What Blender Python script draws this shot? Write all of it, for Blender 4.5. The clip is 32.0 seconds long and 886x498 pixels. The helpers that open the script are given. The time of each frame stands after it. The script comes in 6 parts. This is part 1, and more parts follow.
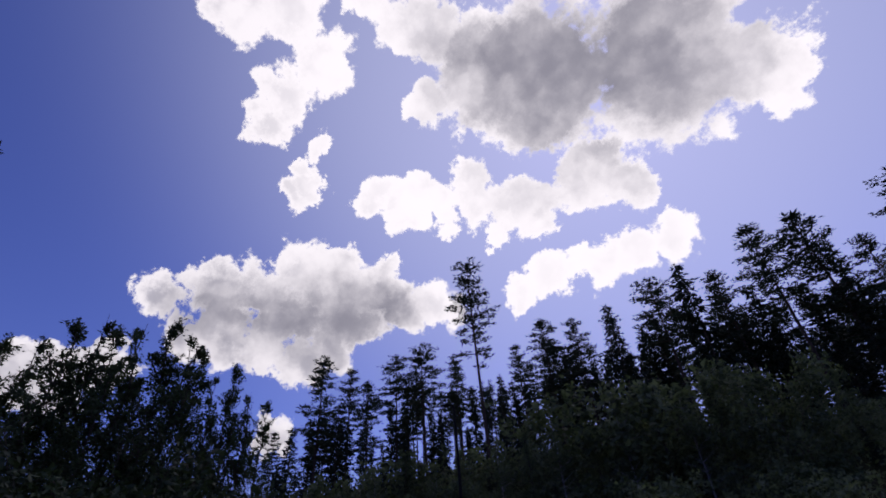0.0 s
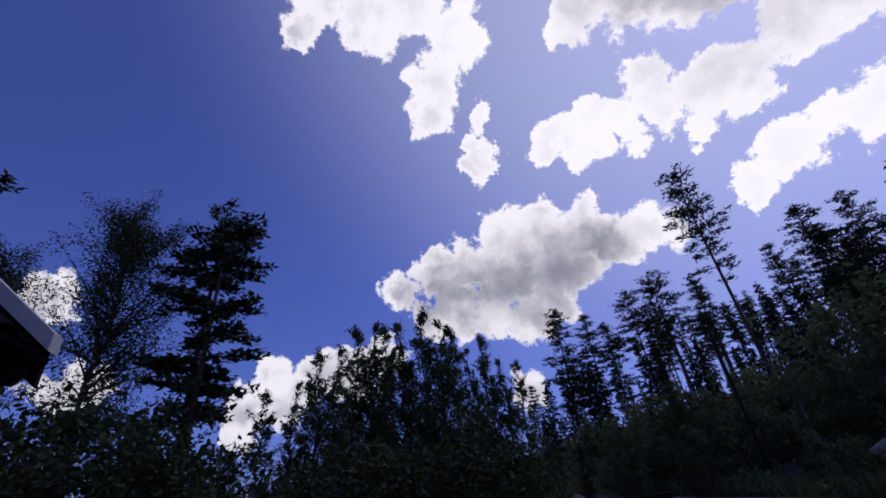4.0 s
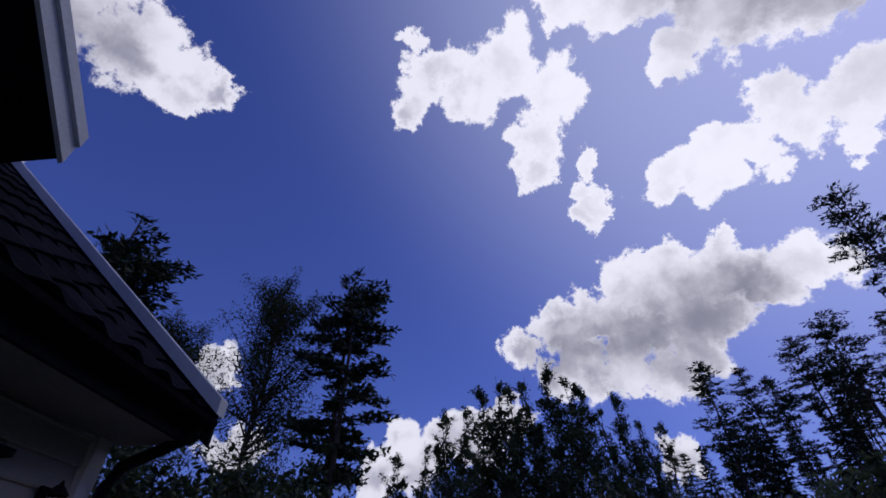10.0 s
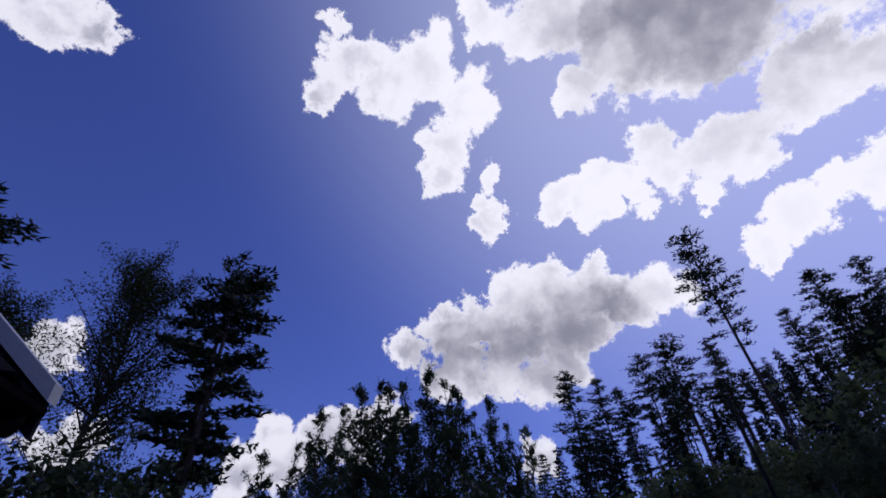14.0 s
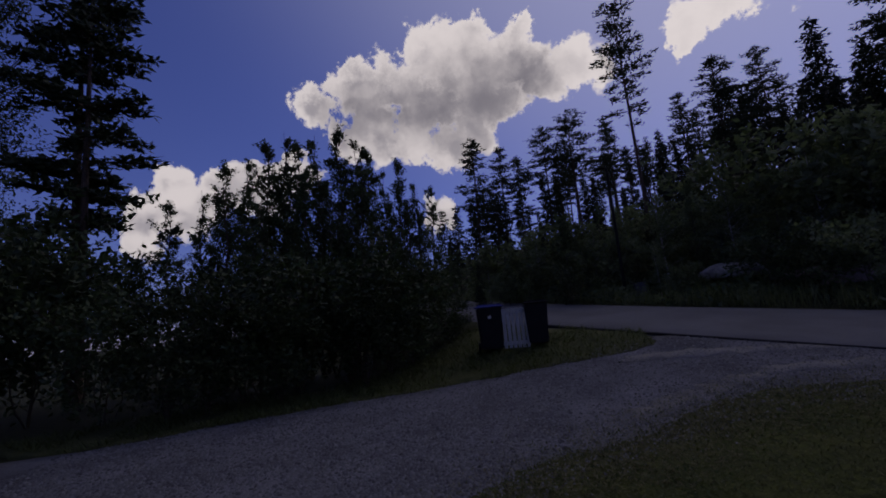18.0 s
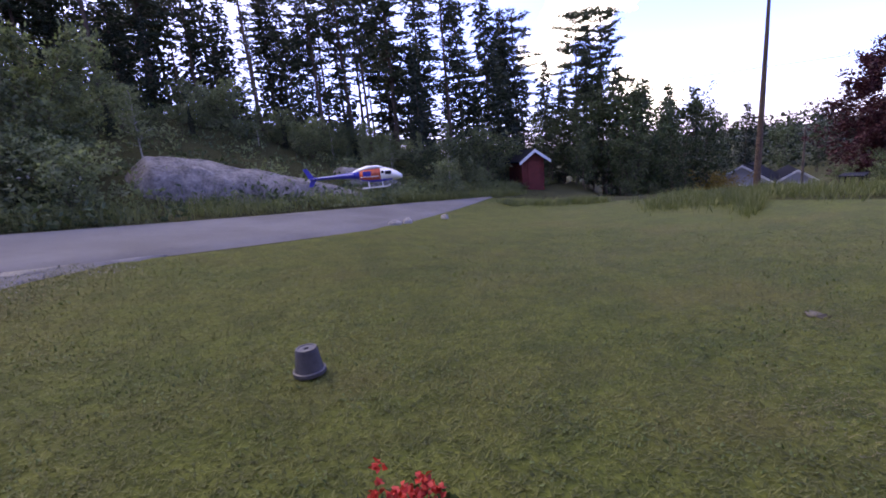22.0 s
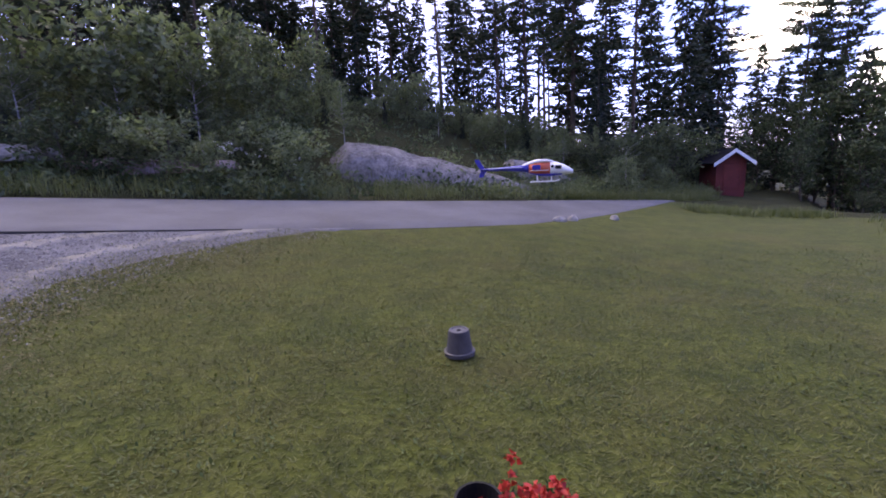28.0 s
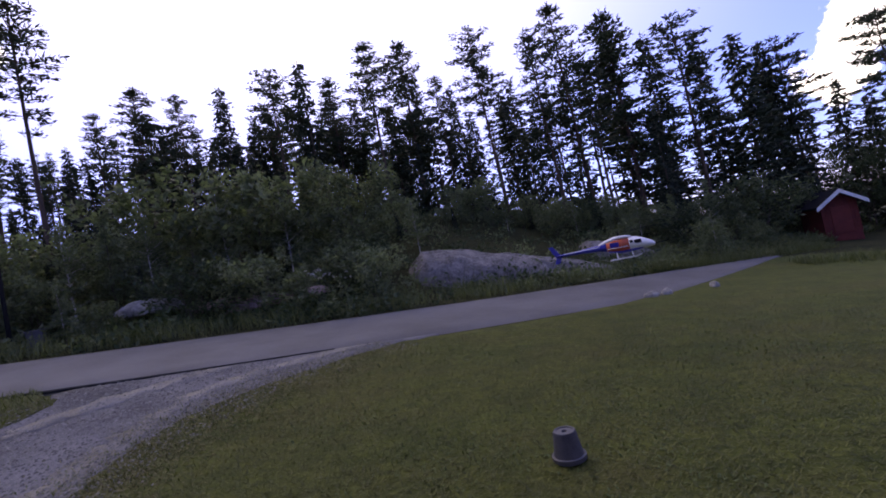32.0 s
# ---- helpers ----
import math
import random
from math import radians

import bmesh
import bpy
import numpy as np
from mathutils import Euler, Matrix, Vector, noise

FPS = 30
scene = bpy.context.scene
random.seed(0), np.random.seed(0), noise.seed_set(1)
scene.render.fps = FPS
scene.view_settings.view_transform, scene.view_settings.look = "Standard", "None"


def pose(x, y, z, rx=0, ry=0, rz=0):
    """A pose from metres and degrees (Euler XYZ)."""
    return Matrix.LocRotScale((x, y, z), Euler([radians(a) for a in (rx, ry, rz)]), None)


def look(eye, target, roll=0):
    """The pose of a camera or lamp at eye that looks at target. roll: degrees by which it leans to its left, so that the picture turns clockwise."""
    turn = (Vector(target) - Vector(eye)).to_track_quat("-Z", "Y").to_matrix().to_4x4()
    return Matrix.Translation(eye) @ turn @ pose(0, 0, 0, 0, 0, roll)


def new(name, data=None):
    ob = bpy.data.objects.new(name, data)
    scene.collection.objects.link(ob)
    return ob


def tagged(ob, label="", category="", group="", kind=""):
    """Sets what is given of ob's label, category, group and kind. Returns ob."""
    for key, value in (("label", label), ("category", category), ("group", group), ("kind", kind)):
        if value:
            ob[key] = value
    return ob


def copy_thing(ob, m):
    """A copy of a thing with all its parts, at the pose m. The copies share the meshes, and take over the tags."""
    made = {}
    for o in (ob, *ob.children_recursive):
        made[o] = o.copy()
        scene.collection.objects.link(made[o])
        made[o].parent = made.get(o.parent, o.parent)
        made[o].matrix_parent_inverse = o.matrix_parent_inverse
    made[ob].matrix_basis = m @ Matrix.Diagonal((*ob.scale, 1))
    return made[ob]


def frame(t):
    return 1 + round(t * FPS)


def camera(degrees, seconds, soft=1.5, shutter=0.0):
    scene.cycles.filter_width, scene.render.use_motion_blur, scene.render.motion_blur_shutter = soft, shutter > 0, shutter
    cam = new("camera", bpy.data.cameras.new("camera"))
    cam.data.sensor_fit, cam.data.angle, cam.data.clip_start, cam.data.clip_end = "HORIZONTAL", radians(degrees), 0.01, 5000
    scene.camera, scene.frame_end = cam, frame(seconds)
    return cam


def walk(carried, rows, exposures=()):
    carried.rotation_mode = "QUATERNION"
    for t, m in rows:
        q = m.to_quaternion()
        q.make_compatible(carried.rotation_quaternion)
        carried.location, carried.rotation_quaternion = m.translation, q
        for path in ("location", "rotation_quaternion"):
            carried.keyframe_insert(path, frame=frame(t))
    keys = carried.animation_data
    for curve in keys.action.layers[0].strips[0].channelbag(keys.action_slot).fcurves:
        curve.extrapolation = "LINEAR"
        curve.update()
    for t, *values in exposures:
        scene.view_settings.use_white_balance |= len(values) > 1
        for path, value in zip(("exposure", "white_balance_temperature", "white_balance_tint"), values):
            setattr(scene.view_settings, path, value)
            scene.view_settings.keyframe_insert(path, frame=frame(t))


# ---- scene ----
# Camera: stands beside the house and turns.  Rows: seconds, heading (degrees clockwise from +y), tilt, lean.
EYE = (0.0, 0.0, 1.8)
cam = camera(90, 32.0, soft=1.8)
PATH = [
    (0.0, -53.89, 35.95, -4.77),
    (0.5, -55.77, 35.92, -5.10),
    (1.0, -60.43, 34.64, -3.94),
    (1.5, -64.76, 33.88, -3.33),
    (2.0, -69.70, 32.93, -2.95),
    (2.5, -73.12, 32.75, -2.86),
    (3.0, -77.58, 32.54, -3.35),
    (3.5, -81.06, 32.12, -5.49),
    (5.5, -94.84, 34.02, -2.22),
    (6.0, -96.94, 33.38, -1.82),
    (6.5, -101.59, 32.57, -0.41),
    (7.0, -102.92, 32.26, 0.41),
    (7.5, -103.32, 32.49, 0.09),
    (8.0, -103.69, 33.51, 0.16),
    (8.5, -103.43, 35.31, -0.14),
    (9.0, -103.85, 37.15, 0.72),
    (9.5, -103.73, 39.87, 0.04),
    (10.0, -102.49, 40.58, -0.28),
    (10.5, -98.76, 41.46, -1.15),
    (11.0, -94.54, 42.56, -2.98),
    (11.5, -91.91, 44.53, -3.75),
    (12.0, -90.41, 45.55, -4.73),
    (12.5, -89.71, 44.84, -5.29),
    (13.0, -90.28, 43.47, -5.05),
    (13.5, -88.55, 40.86, -3.41),
    (14.0, -85.34, 39.87, -4.55),
    (14.5, -84.67, 39.26, -5.00),
    (16.5, -85.71, 36.04, -3.57),
    (17.0, -79.11, 29.09, -6.10),
    (17.5, -75.78, 19.97, -6.25),
    (18.0, -75.88, 9.18, -5.16),
    (18.5, -71.13, -4.68, -3.95),
    (19.0, -62.60, -8.53, -3.20),
    (19.5, -54.22, -9.38, -3.32),
    (20.0, -43.95, -3.38, -3.92),
    (20.5, -30.93, 1.78, -4.64),
    (21.0, -17.50, 0.46, -5.42),
    (21.5, -0.62, -3.65, -7.09),
    (22.0, 20.26, -11.89, -5.43),
    (22.5, 33.41, -12.48, -4.23),
    (23.0, 47.60, -10.90, -4.39),
    (23.5, 58.87, -10.99, -3.64),
    (24.0, 64.13, -11.93, -1.42),
    (24.5, 63.62, -10.00, -1.48),
    (26.5, 35.46, -8.63, -2.32),
    (27.0, 29.83, -10.43, -1.57),
    (27.5, 21.10, -11.99, -0.69),
    (28.0, -0.63, -11.25, -2.92),
    (28.5, -21.94, -7.19, -6.27),
    (29.0, -43.26, 2.57, -10.72),
    (29.5, -46.02, 10.65, -9.83),
    (30.0, -43.48, 15.50, -7.67),
    (30.5, -38.92, 16.40, -7.25),
    (31.0, -32.20, 13.52, -8.79),
    (31.5, -24.35, 8.52, -10.28),
    (32.0, -9.16, 2.62, -11.99),
]


def turned(heading, tilt, lean):
    return pose(*EYE, 90 + tilt, 0, -heading) @ pose(0, 0, 0, 0, 0, lean)


# seconds, stops, kelvin: the film's own exposure and white balance
EXPOSURES = [(0.0, -1.42, 6500), (3.5, -1.45, 6300), (9.0, -1.58, 6000), (16.6, -1.5, 6150), (17.6, -1.7, 6500), (18.0, -2.0, 6900), (18.2, -1.0, 7550), (18.5, 0.95, 7850), (19.0, 1.25, 7950), (20.0, 1.34, 7950), (21.0, 1.2, 7950), (22.0, 1.24, 7950),
             (24.5, 0.85, 7650), (27.0, 0.86, 7850), (28.0, 1.35, 8150), (28.6, 1.35, 8150), (29.2, 1.15, 7950), (29.8, 0.35, 7850), (30.3, -0.33, 7850), (31.0, -0.72, 7850), (31.6, -0.1, 7850), (32.0, 0.22, 7850)]
walk(cam, [(t, turned(h, e, r)) for t, h, e, r in PATH], [(t, s, k, 20) for t, s, k in EXPOSURES])

# ---- sky, clouds and sun ----
SUN_HEADING, SUN_HEIGHT = -23.4, 52


def way(heading, height):
    a, e = radians(heading), radians(height)
    return Vector((math.sin(a) * math.cos(e), math.cos(a) * math.cos(e), math.sin(e)))


# Clouds: puffs as heading, height and radius, all in degrees
CLOUDS = {
    "cumulus over the road": [(-91.5, 28, 3.8), (-84.7, 30, 4.8), (-78.8, 30, 4.6), (-75, 34, 4.9), (-70.3, 35, 3.3), (-70.3, 30, 6.4), (-63.9, 31, 5.1), (-62, 34, 2.4), (-60.2, 28, 4.9), (-66.6, 26, 4.1), (-88.6, 24, 3.9), (-85.2, 23.5, 4.0), (-81.8, 23, 4.2), (-77.9, 22, 4.2), (-74, 22, 4.0), (-70.3, 23, 3.8), (-77.9, 25.5, 4.2), (-83.7, 26, 3.5), (-74.3, 27, 4.6), (-70.5, 26, 4.2)],
    "low left": [(-108, 16, 4.0), (-102.5, 18, 3.8), (-98.9, 19, 2.8), (-95.2, 21, 3.0), (-132.2, 22, 3.6), (-127.3, 16, 3.5), (-75.9, 14, 2.5), (-105, 14, 4.5), (-99, 16.5, 4.2), (-94, 19, 3.2), (-110, 12.5, 4)],
    "high left": [(-170.3, 47, 6.8), (-158.8, 50, 6.1), (-151.9, 51, 4.7), (-172.8, 50, 8.0), (-169, 43, 6.6), (-146, 52, 2.9), (-161.3, 36, 3.0)],
    "middle": [(-105.2, 62, 5.3), (-95.2, 60, 5.9), (-84.7, 62, 5.3), (-76.9, 58, 5.3), (-83.7, 53, 4.6), (-109.8, 58, 3.6), (-85.7, 49, 3.4), (-77.9, 42, 2.9), (-75.9, 43.5, 2.5), (-75, 48, 2.2), (-76.9, 45.5, 2.0), (-108.9, 66, 2.8)],
    "top": [(-56.5, 62, 6.4), (-43.1, 56, 8.8), (-34.5, 50, 7.0), (-27.9, 42, 4.6), (-55.6, 54, 3.6), (-22.5, 37, 3.4), (-67.5, 66, 3.8)],
    "arm": [(-63.9, 43, 3.4), (-56.5, 43, 3.5), (-47, 43, 4.4), (-41.2, 40, 4.5), (-37.3, 37, 3.3)],
    "arm right": [(-59.3, 41, 4.0), (-53.3, 41, 3.6), (-47, 41, 4.4), (-38.3, 40, 4.8), (-30.6, 40, 5.2), (-24.3, 38, 4.7), (-44.1, 37, 2.5)],
    "sun cloud": [(-28.8, 54, 12.3), (-11.6, 49, 12.4), (-42.2, 58, 7.5), (-2.3, 43, 6.2)],
    "low right": [(-43.1, 29, 3.2), (-38.3, 30, 3.9), (-31.6, 30, 3.9), (-27, 30, 4.0), (-21.6, 30, 4.4)],
    "far right": [(79.5, 11, 7.1), (85.3, 13, 5.9), (72.6, 10, 3.8), (89.2, 10, 4.0), (38.6, 14, 4.6), (43.4, 15, 2.6)],
    "east": [(38.6, 14, 5.2), (34.7, 10, 4.3), (45.4, 5, 4.9), (-55.6, 29, 4.9)],
}


# dark undersides of the clouds
SHADE = [(-69.3, 27.5, 5.6), (-75, 27.5, 4.4), (-80.8, 27, 4.0), (-86.7, 27, 3.0), (-62.9, 28, 3.6), (-40.2, 58, 7.8), (-30.6, 54, 11.4), (-20.7, 53, 11.4), (-11.6, 51, 10.8), (-163.9, 47, 3.8), (86.3, 10, 4.0)]


class Nodes:
    """Short way of wiring shader nodes."""

    def __init__(self, tree):
        self.tree = tree
        tree.nodes.clear()

    def add(self, kind, inputs=None, operation="", use_clamp=False, data_type="", blend_type="", interpolation_type=""):
        n = self.tree.nodes.new(kind)
        if operation:
            n.operation = operation
        if use_clamp:
            n.use_clamp = True
        if data_type:
            n.data_type, n.blend_type = data_type, blend_type
        if interpolation_type:
            n.interpolation_type = interpolation_type
        for key, value in (inputs or {}).items():
            socket = n.inputs[key]
            if isinstance(value, bpy.types.NodeSocket):
                self.tree.links.new(value, socket)
            else:
                socket.default_value = value
        return n

    def math(self, op, a, b=0.0, c=0.0, clamp=False):
        return self.add("ShaderNodeMath", {0: a, 1: b, 2: c}, operation=op, use_clamp=clamp).outputs[0]

    def vec(self, op, a, b):
        n = self.add("ShaderNodeVectorMath", {0: a, 1: b}, operation=op)
        return n.outputs[1] if op in ("DISTANCE", "DOT_PRODUCT") else n.outputs[0]

    def noise(self, where, scale, detail=4.0, rough=0.6, out="Fac"):
        return self.add("ShaderNodeTexNoise", {"Vector": where, "Scale": scale, "Detail": detail, "Roughness": rough}).outputs[out]

    def mix(self, fac, a, b, blend="MIX"):
        n = self.add("ShaderNodeMix", data_type="RGBA", blend_type=blend)
        for i, v in ((0, fac), (6, a), (7, b)):
            if isinstance(v, bpy.types.NodeSocket):
                self.tree.links.new(v, n.inputs[i])
            else:
                n.inputs[i].default_value = v
        return n.outputs[2]

    def ramp(self, fac, stops):
        n = self.add("ShaderNodeValToRGB", {0: fac})
        while len(n.color_ramp.elements) < len(stops):
            n.color_ramp.elements.new(0.5)
        for e, (p, c) in zip(n.color_ramp.elements, stops):
            e.position, e.color = p, (*c, 1)
        return n.outputs[0]

    def span(self, v, a, b, c=0.0, d=1.0):
        return self.add("ShaderNodeMapRange", {0: v, 1: a, 2: b, 3: c, 4: d}, interpolation_type="SMOOTHSTEP").outputs[0]


world = bpy.data.worlds.new("sky")
scene.world = world
world.use_nodes = True
N = Nodes(world.node_tree)
air = N.add("ShaderNodeTexSky")
air.sky_type, air.sun_disc, air.sun_elevation, air.sun_rotation = "NISHITA", False, radians(SUN_HEIGHT), radians(SUN_HEADING)
air.air_density, air.dust_density, air.ozone_density = 1.0, 0.4, 2.5
sky = air.outputs[0]
sight = N.add("ShaderNodeTexCoord").outputs["Generated"]
swirl = N.vec("SUBTRACT", N.noise(sight, 6.0, 3.0, 0.55, "Color"), (0.5, 0.5, 0.5))
curl = N.vec("SUBTRACT", N.noise(sight, 22.0, 6.0, 0.7, "Color"), (0.5, 0.5, 0.5))
frayed = N.vec("ADD", N.vec("ADD", sight, N.vec("MULTIPLY", swirl, (0.12, 0.12, 0.12))), N.vec("MULTIPLY", curl, (0.09, 0.09, 0.09)))
bulk = None
for puffs in CLOUDS.values():
    for heading, height, radius in puffs:
        far = N.vec("DISTANCE", frayed, tuple(way(heading, height)))
        puff = N.math("MULTIPLY_ADD", far, -1 / radians(radius), 1.0)
        bulk = puff if bulk is None else N.math("SMOOTH_MAX", bulk, puff, 0.18)
# heaped surface: round heads at two sizes, and the same a little nearer to the sun, whose difference is the relief
sunward = way(SUN_HEADING, SUN_HEIGHT)


def heads(where):
    big = N.add("ShaderNodeTexVoronoi", {"Vector": where, "Scale": 10.0, "Detail": 2.0, "Roughness": 0.5}).outputs["Distance"]
    return N.math("MULTIPLY_ADD", N.noise(where, 17.0, 5.0, 0.58), 0.5, N.math("MULTIPLY", big, -0.45))


bent = N.vec("ADD", sight, N.vec("MULTIPLY", curl, (0.03, 0.03, 0.03)))
here, there = heads(bent), heads(N.vec("ADD", bent, tuple(sunward * 0.035)))
relief = N.math("SUBTRACT", here, there)
fine = N.noise(sight, 60.0, 8.0, 0.7)
edge = N.math("ADD", N.math("ADD", bulk, N.math("MULTIPLY_ADD", fine, 0.5, -0.285)), N.math("MULTIPLY_ADD", here, 0.8, -0.03))
cover = N.span(edge, 0.0, 0.17)
base = None
for heading, height, radius in SHADE:
    far = N.vec("DISTANCE", frayed, tuple(way(heading, height)))
    puff = N.math("MULTIPLY_ADD", far, -1 / (radians(radius) * 1.9), 1.0)
    base = puff if base is None else N.math("SMOOTH_MAX", base, puff, 0.4)
under_side = N.math("ADD", base, N.math("MULTIPLY_ADD", N.noise(sight, 7.0, 4.0, 0.5), 0.26, -0.13))
thick = N.math("MULTIPLY", N.span(N.math("ADD", under_side, N.math("MULTIPLY", relief, -0.45)), -0.1, 1.05), N.span(N.math("MULTIPLY_ADD", edge, 0.25, bulk), 0.02, 0.62))
veil = N.math("MULTIPLY", N.span(N.math("ADD", N.noise(sight, 8.0, 4.0, 0.5), N.math("MULTIPLY", relief, -0.9)), 0.30, 0.68), N.span(edge, 0.16, 0.6))
nearness = N.vec("DOT_PRODUCT", sight, tuple(sunward))
glow = N.span(nearness, 0.35, 1.02)
glare = N.math("MULTIPLY", glow, glow)
lit = N.mix(thick, N.mix(veil, (2.35, 2.35, 2.38, 1), (1.18, 1.2, 1.34, 1)), (0.72, 0.735, 0.85, 1))
lit = N.mix(N.math("MULTIPLY", glare, N.math("SUBTRACT", 1.0, thick)), lit, (2.7, 2.7, 2.7, 1))
blue = N.mix(1.0, sky, (0.127, 0.134, 0.268, 1), "MULTIPLY")
blue = N.mix(N.math("MULTIPLY", glare, 0.5), blue, (1.9, 2.05, 2.5, 1))
N.add("ShaderNodeOutputWorld", {0: N.add("ShaderNodeBackground", {0: N.mix(cover, blue, lit), 1: 1.0}).outputs[0]})

sun = new("sun", bpy.data.lights.new("sun", "SUN"))
sun.data.energy, sun.data.angle, sun.data.color = 0.4, radians(12), (1.0, 0.96, 0.9)
sun.matrix_world = look(tuple(way(SUN_HEADING, SUN_HEIGHT) * 100), (0, 0, 0))


# ---- materials ----
def material(name, dark, light, scale=4.0, rough=0.8, bump=0.3, fine=40.0, patch=0.5, metal=0.0, space="Object", spec=0.4, depth=0.01, per_piece=0.0):
    """A surface whose colour wanders between two tones at two scales, with a relief of grain."""
    m = bpy.data.materials.new(name)
    m.use_nodes = True
    n = Nodes(m.node_tree)
    at = n.add("ShaderNodeTexCoord").outputs[space]
    big, small = n.noise(at, scale, 4.0), n.noise(at, fine, 5.0, 0.7)
    v = n.math("ADD", n.math("MULTIPLY", big, patch), n.math("MULTIPLY", small, 1 - patch))
    if per_piece:
        v = n.math("ADD", v, n.math("MULTIPLY_ADD", n.add("ShaderNodeObjectInfo").outputs["Random"], per_piece, -per_piece / 2))
    col = n.ramp(n.span(v, 0.3, 0.7), [(0.0, dark), (1.0, light)])
    relief = n.add("ShaderNodeBump", {"Height": small, "Strength": bump, "Distance": depth}).outputs[0]
    b = n.add("ShaderNodeBsdfPrincipled", {"Base Color": col, "Roughness": n.math("MULTIPLY_ADD", big, 0.2, rough - 0.1, True), "Metallic": metal, "Normal": relief, "Specular IOR Level": spec})
    n.add("ShaderNodeOutputMaterial", {0: b.outputs[0]})
    return m


def leaf_material(name, dark, light, through_light=0.35, rough=0.55):
    m = bpy.data.materials.new(name)
    m.use_nodes = True
    n = Nodes(m.node_tree)
    pick = n.add("ShaderNodeNewGeometry").outputs["Random Per Island"]
    tree = n.add("ShaderNodeObjectInfo").outputs["Random"]
    v = n.math("MULTIPLY_ADD", tree, 0.5, n.math("MULTIPLY", pick, 0.5))
    col = n.ramp(v, [(0.0, dark), (1.0, light)])
    b = n.add("ShaderNodeBsdfPrincipled", {"Base Color": col, "Roughness": rough, "Specular IOR Level": 0.3})
    tr = n.add("ShaderNodeBsdfTranslucent", {"Color": n.mix(1.0, col, (1.0, 1.12, 0.72, 1), "MULTIPLY")})
    n.add("ShaderNodeOutputMaterial", {0: n.add("ShaderNodeMixShader", {0: through_light, 1: b.outputs[0], 2: tr.outputs[0]}).outputs[0]})
    return m


def lawn_colour(n, pick):
    """Green that wanders, over metres, towards yellowish and worn brown."""
    at = n.add("ShaderNodeTexCoord").outputs["Object"]
    green = n.ramp(pick, [(0.0, (0.052, 0.064, 0.011)), (1.0, (0.132, 0.150, 0.031))])
    lush = n.ramp(pick, [(0.0, (0.027, 0.037, 0.007)), (1.0, (0.063, 0.083, 0.017))])
    dry = n.ramp(pick, [(0.0, (0.066, 0.060, 0.018)), (1.0, (0.158, 0.140, 0.048))])
    worn_out = n.span(n.noise(at, 0.42, 5.0, 0.62), 0.47, 0.68)
    mown = n.span(n.noise(n.vec("MULTIPLY", at, (0.5, 1.9, 1.0)), 1.0, 4.0, 0.65), 0.36, 0.64)
    clumps = n.span(n.noise(n.vec("ADD", at, (7.0, 3.0, 0.0)), 1.7, 4.0, 0.7), 0.42, 0.60)
    tufts = n.span(n.noise(n.vec("MULTIPLY", at, (0.7, 1.2, 1.0)), 6.5, 5.0, 0.7), 0.46, 0.66)
    body = n.mix(n.math("MAXIMUM", n.math("MULTIPLY", clumps, 0.7), n.math("MULTIPLY", tufts, 0.9)), green, lush)
    # trodden strip beside the path, whose edge bends slowly away from the house
    x, y = (n.add("ShaderNodeSeparateXYZ", {0: at}).outputs[k] for k in (0, 1))
    off = n.math("SUBTRACT", y, n.math("MULTIPLY_ADD", n.math("MULTIPLY", x, x), 0.0105, -0.5))
    off = n.math("ADD", off, n.math("MULTIPLY_ADD", n.noise(at, 1.3, 5.0, 0.65), 1.6, -0.8))
    trodden = n.math("MULTIPLY", n.span(off, 1.0, 0.1), n.span(x, 1.2, 3.0))
    body = n.mix(n.math("MULTIPLY_ADD", worn_out, 0.36, n.math("MULTIPLY", mown, 0.22)), body, dry)
    return n.mix(n.math("MULTIPLY", trodden, 0.8), body, n.ramp(pick, [(0.0, (0.095, 0.075, 0.033)), (1.0, (0.205, 0.168, 0.086))]))


def lawn_material(name):
    m = bpy.data.materials.new(name)
    m.use_nodes = True
    n = Nodes(m.node_tree)
    at = n.add("ShaderNodeTexCoord").outputs["Object"]
    small = n.noise(at, 17.0, 5.0, 0.7)
    relief = n.add("ShaderNodeBump", {"Height": small, "Strength": 0.5, "Distance": 0.03}).outputs[0]
    b = n.add("ShaderNodeBsdfPrincipled", {"Base Color": lawn_colour(n, n.span(small, 0.35, 0.95)), "Roughness": 0.9, "Normal": relief, "Specular IOR Level": 0.15})
    n.add("ShaderNodeOutputMaterial", {0: b.outputs[0]})
    return m


def lawn_blade_material(name):
    m = bpy.data.materials.new(name)
    m.use_nodes = True
    n = Nodes(m.node_tree)
    col = lawn_colour(n, n.add("ShaderNodeNewGeometry").outputs["Random Per Island"])
    b = n.add("ShaderNodeBsdfPrincipled", {"Base Color": col, "Roughness": 0.55, "Specular IOR Level": 0.3})
    tr = n.add("ShaderNodeBsdfTranslucent", {"Color": col})
    n.add("ShaderNodeOutputMaterial", {0: n.add("ShaderNodeMixShader", {0: 0.3, 1: b.outputs[0], 2: tr.outputs[0]}).outputs[0]})
    return m


